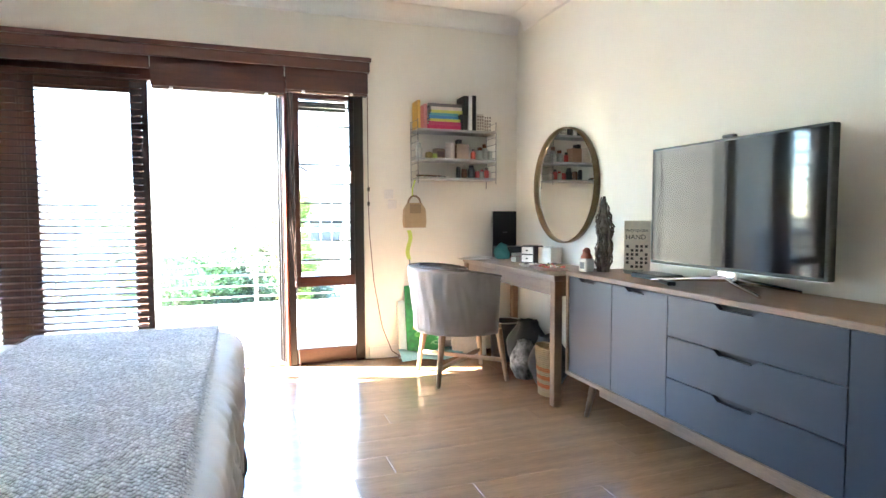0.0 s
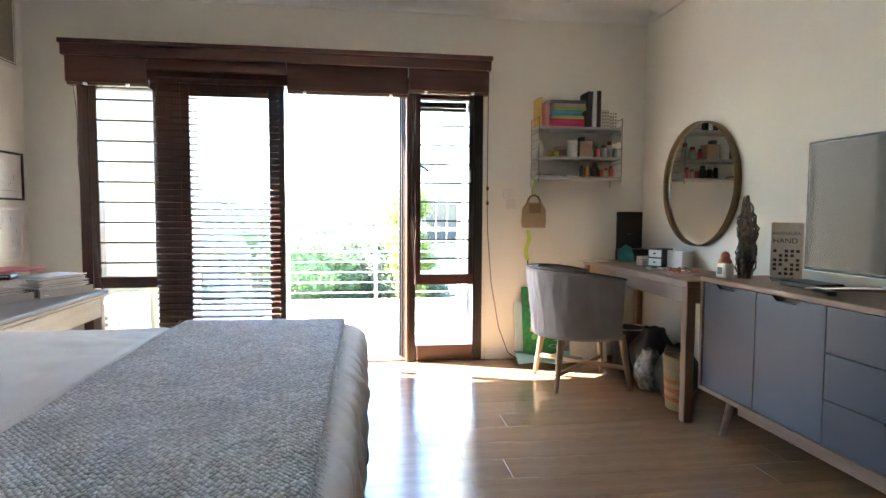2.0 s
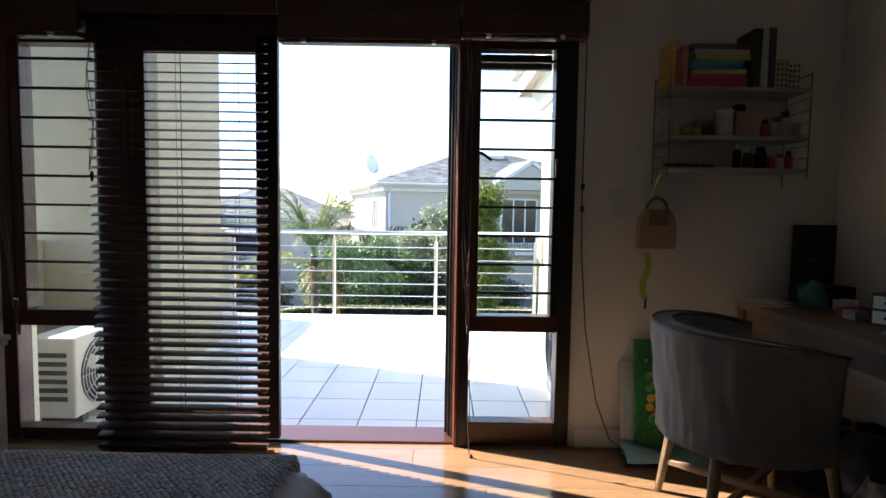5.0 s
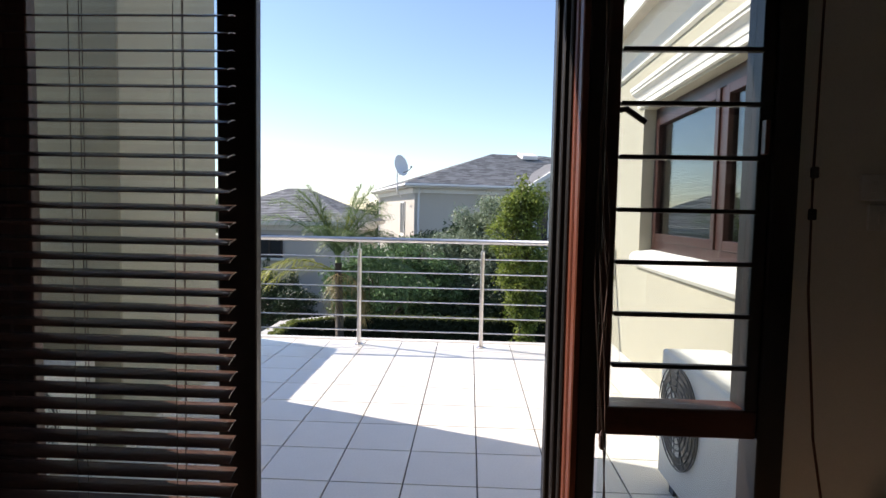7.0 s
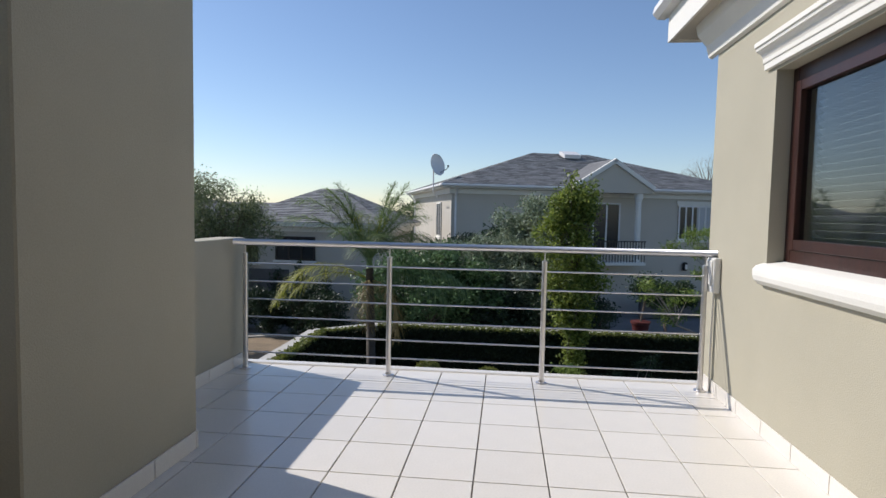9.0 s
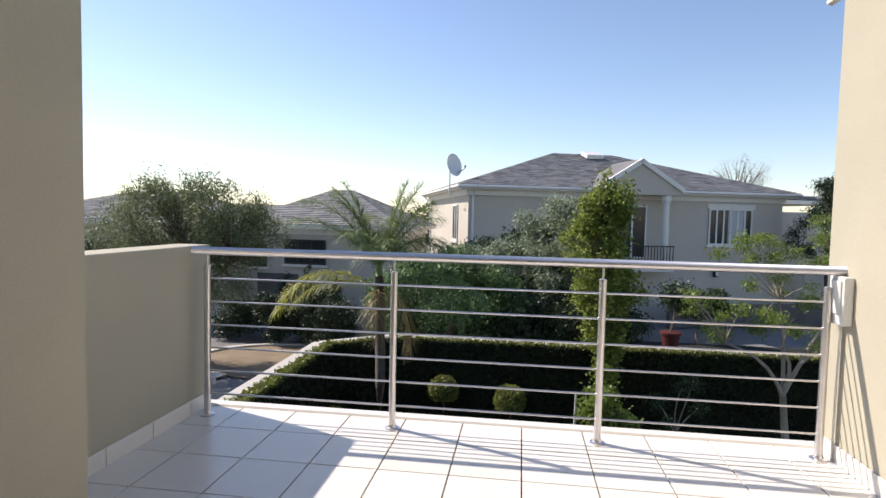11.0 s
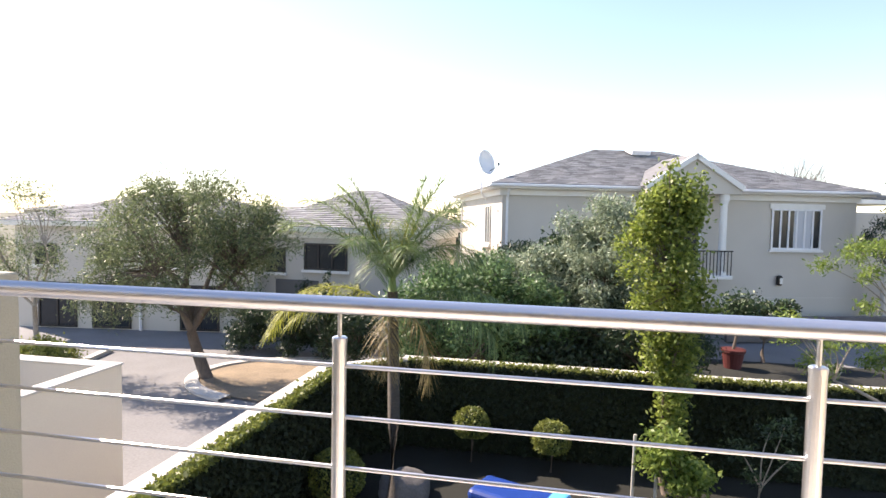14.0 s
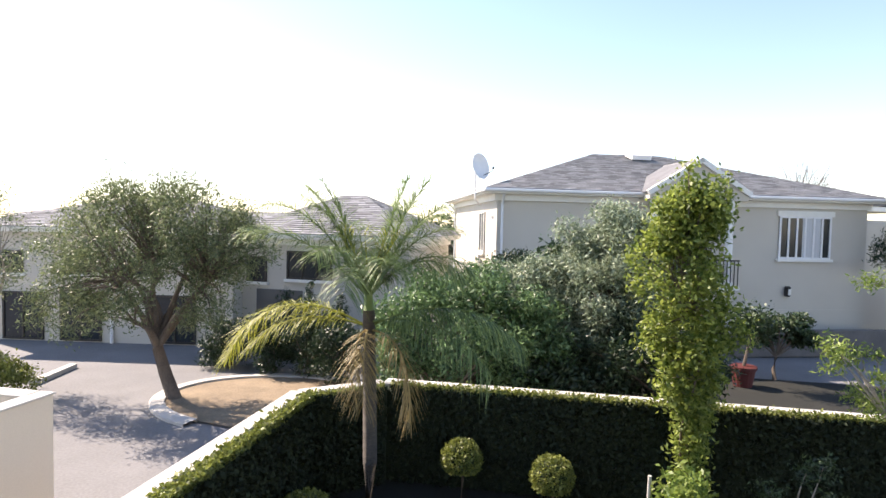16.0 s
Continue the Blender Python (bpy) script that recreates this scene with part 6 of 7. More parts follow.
book("book", (2.242, SYF, 1.77), (0.028, 0.16, 0.268), 0, colour("cover_charcoal", (0.03, 0.03, 0.032)), "tall charcoal book standing on the shelf")
def patterned_box(x, y, z0, w, d, h):
    t = thing("patterned_box", (x, y, z0), 0, "small cream box with a dark dotted pattern", "box")
    part("box", bx(-w / 2, w / 2, -d / 2, d / 2, 0, h, 0.002), colour("box_cream", (0.60, 0.55, 0.46)), t)
    for i in range(3):
        for j in range(5):
            part("spot", bx(-w / 2 + 0.012 + i * 0.02, -w / 2 + 0.022 + i * 0.02, -d / 2 - 0.001, -d / 2, 0.012 + j * 0.024, 0.024 + j * 0.024), colour("spot_brown", (0.12, 0.09, 0.07)), t)
patterned_box(2.30, SYF, 1.77, 0.065, 0.10, 0.135)
patterned_box(2.365, SYF + 0.02, 1.77, 0.045, 0.08, 0.10)
def jar(name, x, y, z0, r, h, mt, capm=None, label="", n=14, neck=0.6):
    t = thing(name, (x, y, z0), 0, label, "jar", "small jars and bottles")
    hb_ = h if capm is None else h * 0.76
    part("body", lathe(bmesh.new(), [(r * 0.92, 0), (r, 0.004), (r, hb_ * 0.8), (r * (neck + 0.25), hb_ * 0.95), (r * neck, hb_)], n), mt, t, "", True)
    if capm is not None:
        part("cap", lathe(bmesh.new(), [(r * neck * 1.12, hb_), (r * neck * 1.15, hb_ + 0.003), (r * neck * 1.1, h - 0.002), (r * neck * 0.9, h)], n), capm, t)
    return t
cw, cb, cr = colour("cream_ceramic", (0.68, 0.64, 0.55), 0.3), M["black"], colour("red_enamel", (0.42, 0.05, 0.045), 0.35)
gl, gd, gr = colour("clear_glass_tint", (0.46, 0.48, 0.44), 0.1), colour("gold_foil", (0.55, 0.43, 0.14), 0.25, 0.8), colour("amber_glass", (0.16, 0.07, 0.03), 0.15)
jar("glass_jar", 1.815, SYF, 1.55, 0.026, 0.12, gl, gl, "clear glass bottle on the shelf")
jar("gilt_pot", 1.885, SYF - 0.03, 1.55, 0.030, 0.05, gd, None, "small round gilded pot", 16, 0.5)
jar("lime_pot", 1.935, SYF - 0.02, 1.55, 0.020, 0.04, colour("lime_glaze", (0.42, 0.48, 0.10)), None, "small lime green pot")
t = thing("wooden_block", (1.985, SYF + 0.03, 1.55), 8, "small carved wooden block on the shelf", "ornament")
part("block", bx(-0.045, 0.045, -0.03, 0.03, 0, 0.085, 0.008), colour("carved_wood", (0.24, 0.17, 0.11)), t)
part("notch", bx(-0.03, 0.03, -0.032, -0.03, 0.02, 0.06), colour("dark_wood", (0.10, 0.06, 0.04)), t)
jar("cream_cup", 2.06, SYF - 0.03, 1.55, 0.036, 0.125, cw, None, "tall cream ceramic cup", 18, 0.95)
t = thing("kraft_box", (2.165, SYF, 1.55), -6, "brown cardboard box with a dark lid", "box")
part("box", bx(-0.05, 0.05, -0.04, 0.04, 0, 0.12, 0.002), colour("kraft", (0.42, 0.28, 0.19)), t)
part("lid", bx(-0.047, -0.005, -0.03, 0.03, 0.12, 0.155, 0.004), colour("cover_charcoal", (0.03, 0.03, 0.032)), t)
jar("red_jar", 2.255, SYF - 0.02, 1.55, 0.02, 0.085, cr, cb, "small red jar with a dark cap")
jar("glass_bottle", 2.315, SYF - 0.01, 1.55, 0.028, 0.10, gl, gr, "small clear glass perfume bottle")
jar("glass_bottle", 2.365, SYF + 0.01, 1.55, 0.026, 0.13, gl, gr, "clear perfume bottle with amber cap")
jar("glass_bottle", 2.385, SYF - 0.05, 1.55, 0.018, 0.07, gl, None, "small clear glass bottle")
for x, r, h, m1, m2, lb in ((2.125, 0.018, 0.115, cb, cw, "black bottle with a cream cap"), (2.175, 0.023, 0.095, gr, cw, "amber jar with a pale label"), (2.235, 0.028, 0.10, cb, cb, "small round black cosmetic jar"), (2.285, 0.019, 0.075, cr, cw, "small red and white bottle"), (2.325, 0.02, 0.07, cw, cr, "small cream bottle with red cap"), (2.365, 0.02, 0.085, cr, cb, "small red bottle with dark cap"), (2.395, 0.016, 0.06, cw, cw, "small cream cosmetic pot with lid")):
    jar("cosmetic_jar", x, SYF - 0.03, 1.405, r, h, m1, m2, lb)
for k, x in enumerate((1.83, 1.91, 1.99)):
    t = thing("sunglasses", (x, SYF - 0.03, 1.405), 20 * k, "folded dark sunglasses lying on the shelf", "sunglasses", "sunglasses on the shelf")
    for s in (-1, 1):
        part("lens", lathe(bmesh.new(), [(0.018, 0.006), (0.022, 0.010), (0.018, 0.014)], 12, (s * 0.026, 0, 0)), M["black"], t)
        part("temple", tb([(s * 0.045, 0, 0.012), (s * 0.03, 0.035, 0.02), (-s * 0.03, 0.05, 0.022)], 0.003, 5), gr, t)
    part("bridge", tb([(-0.01, 0, 0.012), (0.01, 0, 0.012)], 0.003, 5), gr, t)
# bag hung from the shelf
t = thing("hanging_bag", (1.785, YW - 0.075, 1.02), 0, "tan bag-shaped case with a lime ribbon hanging from the shelf", "bag")
part("body", extrude_profile(bmesh.new(), [(-0.083, 0), (0.083, 0), (0.088, 0.05), (0.083, 0.14), (0.052, 0.19), (-0.052, 0.19), (-0.083, 0.14), (-0.088, 0.05)], "y", -0.03, 0.03), colour("tan_card", (0.42, 0.30, 0.17), 0.7), t)
part("handle", tb([(0.05 * math.cos(a), 0, 0.185 + 0.06 * math.sin(a)) for a in (math.pi * k / 10 for k in range(11))], 0.008, 6), colour("tan_dark", (0.24, 0.16, 0.08)), t)
part("flap", bx(-0.045, 0.045, -0.034, -0.03, 0.11, 0.18, 0.003), colour("tan_dark", (0.24, 0.16, 0.08)), t)
part("ribbon", tb([(-0.015, 0, 0.245), (-0.02, -0.02, 0.30), (-0.02, -0.09, 0.36)], 0.006, 5), colour("lime_ribbon", (0.50, 0.62, 0.10)), t, "lime ribbon loop")
rb = bmesh.new()
pv = None
for k in range(9):
    zz = -0.02 - k * 0.028
    xx = -0.055 + 0.012 * math.sin(k * 0.8)
    a, b_ = rb.verts.new((xx - 0.016, -0.034 - 0.004 * math.sin(k), zz)), rb.verts.new((xx + 0.016, -0.034, zz))
    if pv:
        rb.faces.new((pv[0], pv[1], b_, a))
    pv = (a, b_)
o = part("ribbon_tail", rb, colour("lime_ribbon", (0.50, 0.62, 0.10)), t, "lime ribbon tail")
o.modifiers.new("thick", "SOLIDIFY").thickness = 0.003
part("ribbon_clip", bx(-0.055, -0.047, -0.038, -0.030, -0.29, -0.235), M["black"], t)
for x, z0 in ((1.625, 1.165), (1.60, 1.245)):
    t = thing("wall_switch", (x, YW, z0), 0, "white plastic wall switch plate", "switch", "wall switches")
    part("plate", bx(-0.035, 0.035, -0.008, 0, 0, 0.07, 0.003), M["white_plastic"], t)
    part("rocker", bx(-0.01, 0.01, -0.012, -0.008, 0.02, 0.05, 0.002), M["white_plastic"], t)

# ---- things on the desk ----
t = thing("black_box", (2.565, 4.11, DTOP), 0, "open black presentation box with its lid upright", "box")
part("base", bx(-0.11, 0.11, -0.10, 0.06, 0, 0.09, 0.004), M["black"], t)
part("lid", bx(-0.105, 0.105, 0.045, 0.062, 0.09, 0.375, 0.004), M["black"], t)
part("emblem", bx(-0.02, 0.02, 0.0435, 0.045, 0.20, 0.205), colour("grey_print", (0.20, 0.20, 0.20)), t)
t = thing("teal_cloth", (2.46, 3.98, DTOP), 0, "crumpled teal cloth lying on the desk", "cloth")
b = bmesh.new()
bmesh.ops.create_icosphere(b, subdivisions=3, radius=0.06)
for v in b.verts:
    v.co *= 1 + 0.45 * noise.noise(v.co * 22)
    v.co.z = max(0, v.co.z * 1.2 + 0.05)
part("cloth", b, colour("teal_cotton", (0.08, 0.30, 0.27), 0.9), t, "", True)
for x, y, w, d, h, c, lb in ((2.57, 3.93, 0.08, 0.06, 0.045, (0.70, 0.68, 0.64), "small white card box on the desk"), (2.52, 3.80, 0.12, 0.07, 0.03, (0.34, 0.06, 0.08), "dark red flat box on the desk"), (2.45, 3.70, 0.07, 0.06, 0.035, (0.55, 0.50, 0.46), "small cream box on the desk")):
    t = thing("small_box", (x, y, DTOP), 12, lb, "box", "small boxes on the desk")
    part("box", bx(-w / 2, w / 2, -d / 2, d / 2, 0, h * 0.7, 0.002), colour("box_%d" % int(x * 100), c), t)
    part("lid", bx(-w / 2 - 0.001, w / 2 + 0.001, -d / 2 - 0.001, d / 2 + 0.001, h * 0.7, h, 0.002), colour("box_%d" % int(x * 100), c), t)
t = thing("mini_drawers", (2.50, 3.56, DTOP), -62, "small white two-drawer cabinet with black edges", "drawer unit")
part("case", bx(-0.055, 0.055, -0.06, 0.06, 0, 0.125, 0.002), colour("black_edge", (0.03, 0.03, 0.03)), t)
for k in range(2):
    dr_ = part("drawer", bx(-0.047, 0.047, -0.064, -0.06, 0.010 + k * 0.058, 0.058 + k * 0.058, 0.001), M["white_plastic"], t)
    part("knob", lathe(bmesh.new(), [(0.006, 0), (0.006, 0.008)], 8, (0, 0, 0)), M["black"], dr_).matrix_local = Matrix.Translation((0, -0.064, 0.034 + k * 0.058)) @ Matrix.Rotation(math.pi / 2, 4, "X")
t = thing("tissue_box", (2.595, 3.47, DTOP), 20, "plain white cardboard tissue box", "box")
part("box", bx(-0.06, 0.06, -0.06, 0.06, 0, 0.115, 0.003), M["white_plastic"], t)
part("slot", bx(-0.03, 0.03, -0.01, 0.01, 0.115, 0.117), colour("grey_print", (0.2, 0.2, 0.2)), t)
for k, (x, y, rz) in enumerate(((2.30, 4.02, 8), (2.26, 3.99, -6), (2.33, 4.05, 20))):
    t = thing("paper_sheet", (x - 0.05, y + 0.02, DTOP + 0.004 * k), rz, "loose pale paper lying on the desk", "paper", "papers on the desk")
    part("sheet", bx(-0.10, 0.10, -0.07, 0.07, 0, 0.003), colour("paper", (0.72, 0.69, 0.62), 0.9), t)
t = thing("jewellery_tray", (2.38, 3.12, DTOP), 75, "pinkish tray full of small jewellery", "tray")
part("tray", bx(-0.16, 0.16, -0.09, 0.09, 0, 0.012, 0.004), colour("rose_tray", (0.38, 0.24, 0.22)), t)
for k in range(26):
    a, r_ = rs.uniform(0, 6.28), rs.uniform(0.008, 0.016)
    x, y = rs.uniform(-0.13, 0.13), rs.uniform(-0.07, 0.07)
    part("trinket", tb([(x + r_ * math.cos(a + q), y + r_ * math.sin(a + q), 0.016 + rs.uniform(0, 0.012)) for q in (0, 1.2, 2.4, 3.6, 4.8, 6.0)], 0.004, 5), rs.choice((gd, cw, cr, M["black"], M["chrome"])), t)
t = thing("ring_dish", (2.33, 3.32, DTOP), 0, "small pale dish with trinkets", "dish")
part("dish", lathe(bmesh.new(), [(0.03, 0), (0.05, 0.012), (0.052, 0.018), (0.046, 0.014), (0.02, 0.006)], 18), cw, t)
part("trinket", tb([(-0.02, 0, 0.016), (0.02, 0.01, 0.02)], 0.005, 6), M["black"], t)
# on the sideboard
t = thing("ceramic_house", (2.34, 2.62, STOP), 10, "small white ceramic pot with a red lid", "ornament")
part("body", bx(-0.032, 0.032, -0.032, 0.032, 0, 0.075, 0.010, seg=2), cw, t)
part("window", bx(-0.034, -0.032, -0.016, 0.016, 0.018, 0.055), M["black"], t)
part("lid", lathe(bmesh.new(), [(0.034, 0.075), (0.031, 0.086), (0.020, 0.105), (0.023, 0.116), (0.014, 0.13), (0.004, 0.135)], 16), colour("terracotta_red", (0.40, 0.12, 0.06), 0.4), t)
b = bmesh.new()
lathe(b, [(0.034, 0.0), (0.030, 0.05), (0.024, 0.12), (0.027, 0.20), (0.024, 0.27), (0.018, 0.32), (0.022, 0.36), (0.012, 0.40), (0.004, 0.42)], 20)
for v in b.verts:
    v.co.xy *= 1 + 0.7 * noise.noise(v.co * 30)
rw = random.Random(31)
for k in range(34):
    a, z1 = rw.uniform(0, 6.28), rw.uniform(0.16, 0.43)
    z2, tw, wide = max(0.0, z1 - rw.uniform(0.12, 0.34)), rw.uniform(-1.3, 1.3), rw.uniform(0.026, 0.052)
    rr = [0.012 + wide * math.sin(0.35 + 2.3 * q / 8) * (1.1 - 0.9 * z1) * (1 + 0.25 * math.sin(q * 1.9 + k)) for q in range(9)]
    tube(b, [(rr[q] * math.cos(a + tw * q / 8), rr[q] * math.sin(a + tw * q / 8), z1 + (z2 - z1) * q / 8) for q in range(9)], 0.004, 5, True, rw.uniform(0.005, 0.010))
st = tagged(part("statue", b, mat("weathered_driftwood", (0.17, 0.135, 0.105), 0.75, vary=0.6, scale=14, fine=60, bump=0.6), None, "", True), "tall tapering sculpture of twisted dark driftwood on the sideboard", "sculpture")
st.location = (2.425, 2.58, STOP)
t = thing("glass_ashtray", (2.52, 2.45, STOP), 0, "low clear glass dish on the sideboard", "dish")
part("dish", lathe(bmesh.new(), [(0.04, 0), (0.055, 0.02), (0.05, 0.022), (0.035, 0.008)], 16), gl, t)
bk = book("photography_book", (2.545, 2.45, STOP), (0.032, 0.135, 0.285), 54, colour("cover_pale", (0.76, 0.70, 0.60)), "thick pale photography book with dark lettering standing upright")
def lettering(par, text, size, m, mt):
    cu = bpy.data.curves.new("lettering", "FONT")
    cu.body, cu.size, cu.extrude = text, size, 0.0006
    tmp = bpy.data.objects.new("tmp", cu)
    scene.collection.objects.link(tmp)
    me = bpy.data.meshes.new_from_object(tmp.evaluated_get(bpy.context.evaluated_depsgraph_get()))
    bpy.data.objects.remove(tmp)
    o = link_mesh("lettering", me, mt, par)
    o.matrix_local = m
    return o
ink = colour("dark_ink", (0.05, 0.045, 0.04))
side = Matrix.Translation((-0.0170, 0.060, 0)) @ Euler((math.pi / 2, 0, -math.pi / 2)).to_matrix().to_4x4()
lettering(bk, "PHOTOGRA", 0.021, Matrix.Translation((0, 0, 0.225)) @ side, ink)
lettering(bk, "HAND", 0.036, Matrix.Translation((0, 0, 0.185)) @ side, ink)
for i in range(5):
    for j in range(6):
        if (i * 3 + j) % 4:
            part("cover_spot", bx(-0.0172, -0.0162, 0.056 - i * 0.024 - 0.014, 0.056 - i * 0.024, 0.03 + j * 0.022, 0.044 + j * 0.022), ink, bk)

# ---- under and beside the desk ----
pn = thing("painting", (1.86, 4.13, 0), 0, "green painting with yellow flowers leaning against the wall", "painting")
pn.matrix_basis = pose(1.86, 4.10, 0.0, -9, 0, 0)
pm = mat("green_painted_canvas", (0.03, 0.30, 0.08), 0.5, vary=0.3, scale=6, fine=40, bump=0.2, col2=(0.01, 0.11, 0.04))
part("canvas", bx(-0.15, 0.15, -0.012, 0.008, 0.0, 0.57, 0.003), pm, pn)
for k in range(34):
    x, zz = rs.uniform(-0.10, 0.08), rs.uniform(0.16, 0.47)
    r_ = rs.uniform(0.010, 0.022)
    part("flower", lathe(bmesh.new(), [(r_, 0), (r_ * 0.7, 0.003), (0.002, 0.004)], 7), rs.choice((colour("paint_yellow", (0.62, 0.50, 0.05)), colour("paint_orange", (0.55, 0.22, 0.03)), colour("paint_leaf", (0.10, 0.42, 0.10)))), pn).matrix_local = Matrix.Translation((x, -0.012, zz)) @ Matrix.Rotation(math.pi / 2, 4, "X")
for k in range(8):
    a0 = rs.uniform(0, 6)
    x, zz, r_ = rs.uniform(-0.11, 0.1), rs.uniform(0.06, 0.25), rs.uniform(0.02, 0.05)
    part("brush_stroke", tb([(x + r_ * math.cos(a0 + q * 0.5), -0.0135, zz + r_ * math.sin(a0 + q * 0.5)) for q in range(8)], 0.0025, 4), colour("paint_pale_green", (0.30, 0.58, 0.32)), pn)
t = thing("pale_board", (1.69, 4.15, 0), 0, "pale blue board leaning against the wall", "board")
t.matrix_basis = pose(1.70, 4.13, 0.0, -8, 0, 4)
part("board", bx(-0.05, 0.10, -0.004, 0.004, 0, 0.45, 0.001), colour("pale_blue_card", (0.48, 0.60, 0.64)), t)
part("edge_strip", bx(-0.05, -0.04, -0.006, -0.004, 0, 0.45), cw, t)
b = bmesh.new()
cols = []
for i in range(13):
    u = i / 12
    cols.append([b.verts.new((1.64 + 0.50 * u, 4.00 + 0.14 * w - 0.05 * math.sin(3 * u), 0.012 + 0.02 * math.sin(5 * u + w) ** 2 + (0.05 * (1 - u) ** 3 if w else 0.0) + 0.05 * w * u)) for w in (0.0, 0.5, 1.0)])
for u, v in zip(cols, cols[1:]):
    for j in range(2):
        b.faces.new((u[j], v[j], v[j + 1], u[j + 1]))
o = tagged(part("plastic_sleeve", b, colour("aqua_film", (0.30, 0.58, 0.62), 0.2), None, "", True), "curled aqua plastic sleeve on the floor by the wall", "plastic sleeve")
o.modifiers.new("thick", "SOLIDIFY").thickness = 0.003
t = thing("white_canvas", (2.08, 4.08, 0), 0, "blank white canvas leaning under the desk", "canvas")
t.matrix_basis = pose(2.20, 4.03, 0.0, -14, 0, -3)
part("canvas", bx(-0.14, 0.14, -0.01, 0.01, 0, 0.36, 0.002), cw, t)
part("stretcher", bx(-0.14, 0.14, 0.01, 0.02, 0.0, 0.03), M["chair_leg"], t)
t = thing("waste_bin", (2.42, 3.84, 0), 0, "black cylindrical waste bin under the desk", "bin")
part("bin", lathe(bmesh.new(), [(0.10, 0), (0.105, 0.005), (0.125, 0.30), (0.128, 0.305), (0.12, 0.30), (0.10, 0.02)], 24), M["black"], t, "", True)
part("rim", tb([(0.126 * math.cos(2 * math.pi * k / 24), 0.126 * math.sin(2 * math.pi * k / 24), 0.303) for k in range(25)], 0.005, 6), M["steel"], t)
def sack(name, x, y, rx_, ry_, h, mt, label, seed, lean=0.0):
    b = bmesh.new()
    rings = []
    for j in range(13):
        u = j / 12
        prof = (0.80 + 0.35 * math.sin(math.pi * min(1, u * 1.15)) - 0.25 * u ** 3)
        ring = []
        for k in range(28):
            a = 2 * math.pi * k / 28
            cr_ = 1 + 0.16 * noise.noise((math.cos(a) * 2 + seed, math.sin(a) * 2, u * 3)) + 0.05 * noise.noise((a * 6, u * 14, seed))
            ring.append(b.verts.new((rx_ * prof * cr_ * math.cos(a) + lean * u, ry_ * prof * cr_ * math.sin(a), h * u + 0.02 * noise.noise((a * 2, seed, u)) * u)))
        rings.append(ring)
    for u, v in zip(rings, rings[1:]):
        for k in range(28):
            b.faces.new((u[k], u[(k + 1) % 28], v[(k + 1) % 28], v[k]))
    b.faces.new(list(reversed(rings[0])))
    t = thing(name, (x, y, 0), 0, label, "bag", "bags under the desk")
    part("body", b, mt, t, "", True)
    return t
silver = mat("crinkled_silver_foil", (0.50, 0.50, 0.50), 0.38, 0.25, vary=0.3, scale=14, fine=34, bump=0.9, col2=(0.03, 0.03, 0.03))
sack("foil_bag", 2.34, 3.36, 0.085, 0.09, 0.25, silver, "crumpled silver foil bag under the desk", 3.1)
sack("black_bag", 2.44, 3.20, 0.12, 0.13, 0.31, colour("black_nylon", (0.015, 0.015, 0.017), 0.5), "slumped black fabric bag under the desk", 5.7)
sack("black_bag", 2.50, 3.62, 0.13, 0.14, 0.34, colour("black_nylon", (0.015, 0.015, 0.017), 0.5), "slumped black fabric bag under the desk", 8.2)
sk_ = thing("straw_basket", (2.30, 2.97, 0), 0, "woven straw tote basket with orange and green stripes", "basket")
cols_ = ((0.34, 0.25, 0.13), (0.36, 0.26, 0.14), (0.40, 0.11, 0.03), (0.34, 0.25, 0.13), (0.40, 0.12, 0.035), (0.36, 0.26, 0.14), (0.38, 0.13, 0.04), (0.34, 0.25, 0.13), (0.36, 0.26, 0.14), (0.32, 0.24, 0.13), (0.34, 0.24, 0.13), (0.36, 0.26, 0.14))
for k in range(24):
    u = k / 23
    r_ = 0.062 + 0.024 * u
    part("woven_coil", tb([(r_ * 0.75 * math.cos(2 * math.pi * q / 24), r_ * 1.15 * math.sin(2 * math.pi * q / 24), 0.008 + 0.0128 * k + 0.002 * math.sin(q * 3 + k)) for q in range(25)], 0.0085, 5), colour("straw_%d" % (k // 2), cols_[k // 2], 0.9), sk_)
part("bottom", bx(-0.035, 0.035, -0.055, 0.055, 0.0, 0.006), colour("straw_0", cols_[0], 0.9), sk_)
# ---- writing desk by the west wall ----
WX0, WX1, WYa, WYb, WT = XL + 0.03, -1.12, 2.72, 3.84, 0.625
wd = thing("writing_desk", (0, 0, 0), 0, "pale wooden writing desk with a long drawer and grey top", "desk")
part("tabletop", bx(WX0, WX1, WYa, WYb, WT - 0.025, WT, 0.005), mat("grey_washed_top", (0.15, 0.132, 0.115), 0.5, vary=0.2, stretch=(8, 0.8, 8)), wd)
pale = mat("pale_beech", (0.36, 0.285, 0.195), 0.5, vary=0.18, scale=3, fine=40, stretch=(8, 0.8, 8))
part("moulding", bx(WX0 + 0.01, WX1 - 0.008, WYa + 0.01, WYb - 0.01, WT - 0.045, WT - 0.025, 0.004), pale, wd)
part("body", bx(WX0 + 0.02, WX1 - 0.03, WYa + 0.03, WYb - 0.03, WT - 0.17, WT - 0.045), pale, wd)
part("drawer", bx(WX1 - 0.03, WX1 - 0.018, WYa + 0.07, WYb - 0.07, WT - 0.165, WT - 0.05, 0.003), pale, wd)
for x in (WX0 + 0.03, WX1 - 0.07):
    for y in (WYa + 0.02, WYb - 0.065):
        part("leg", bx(x, x + 0.05, y, y + 0.05, 0, WT - 0.045, 0.004), pale, wd)
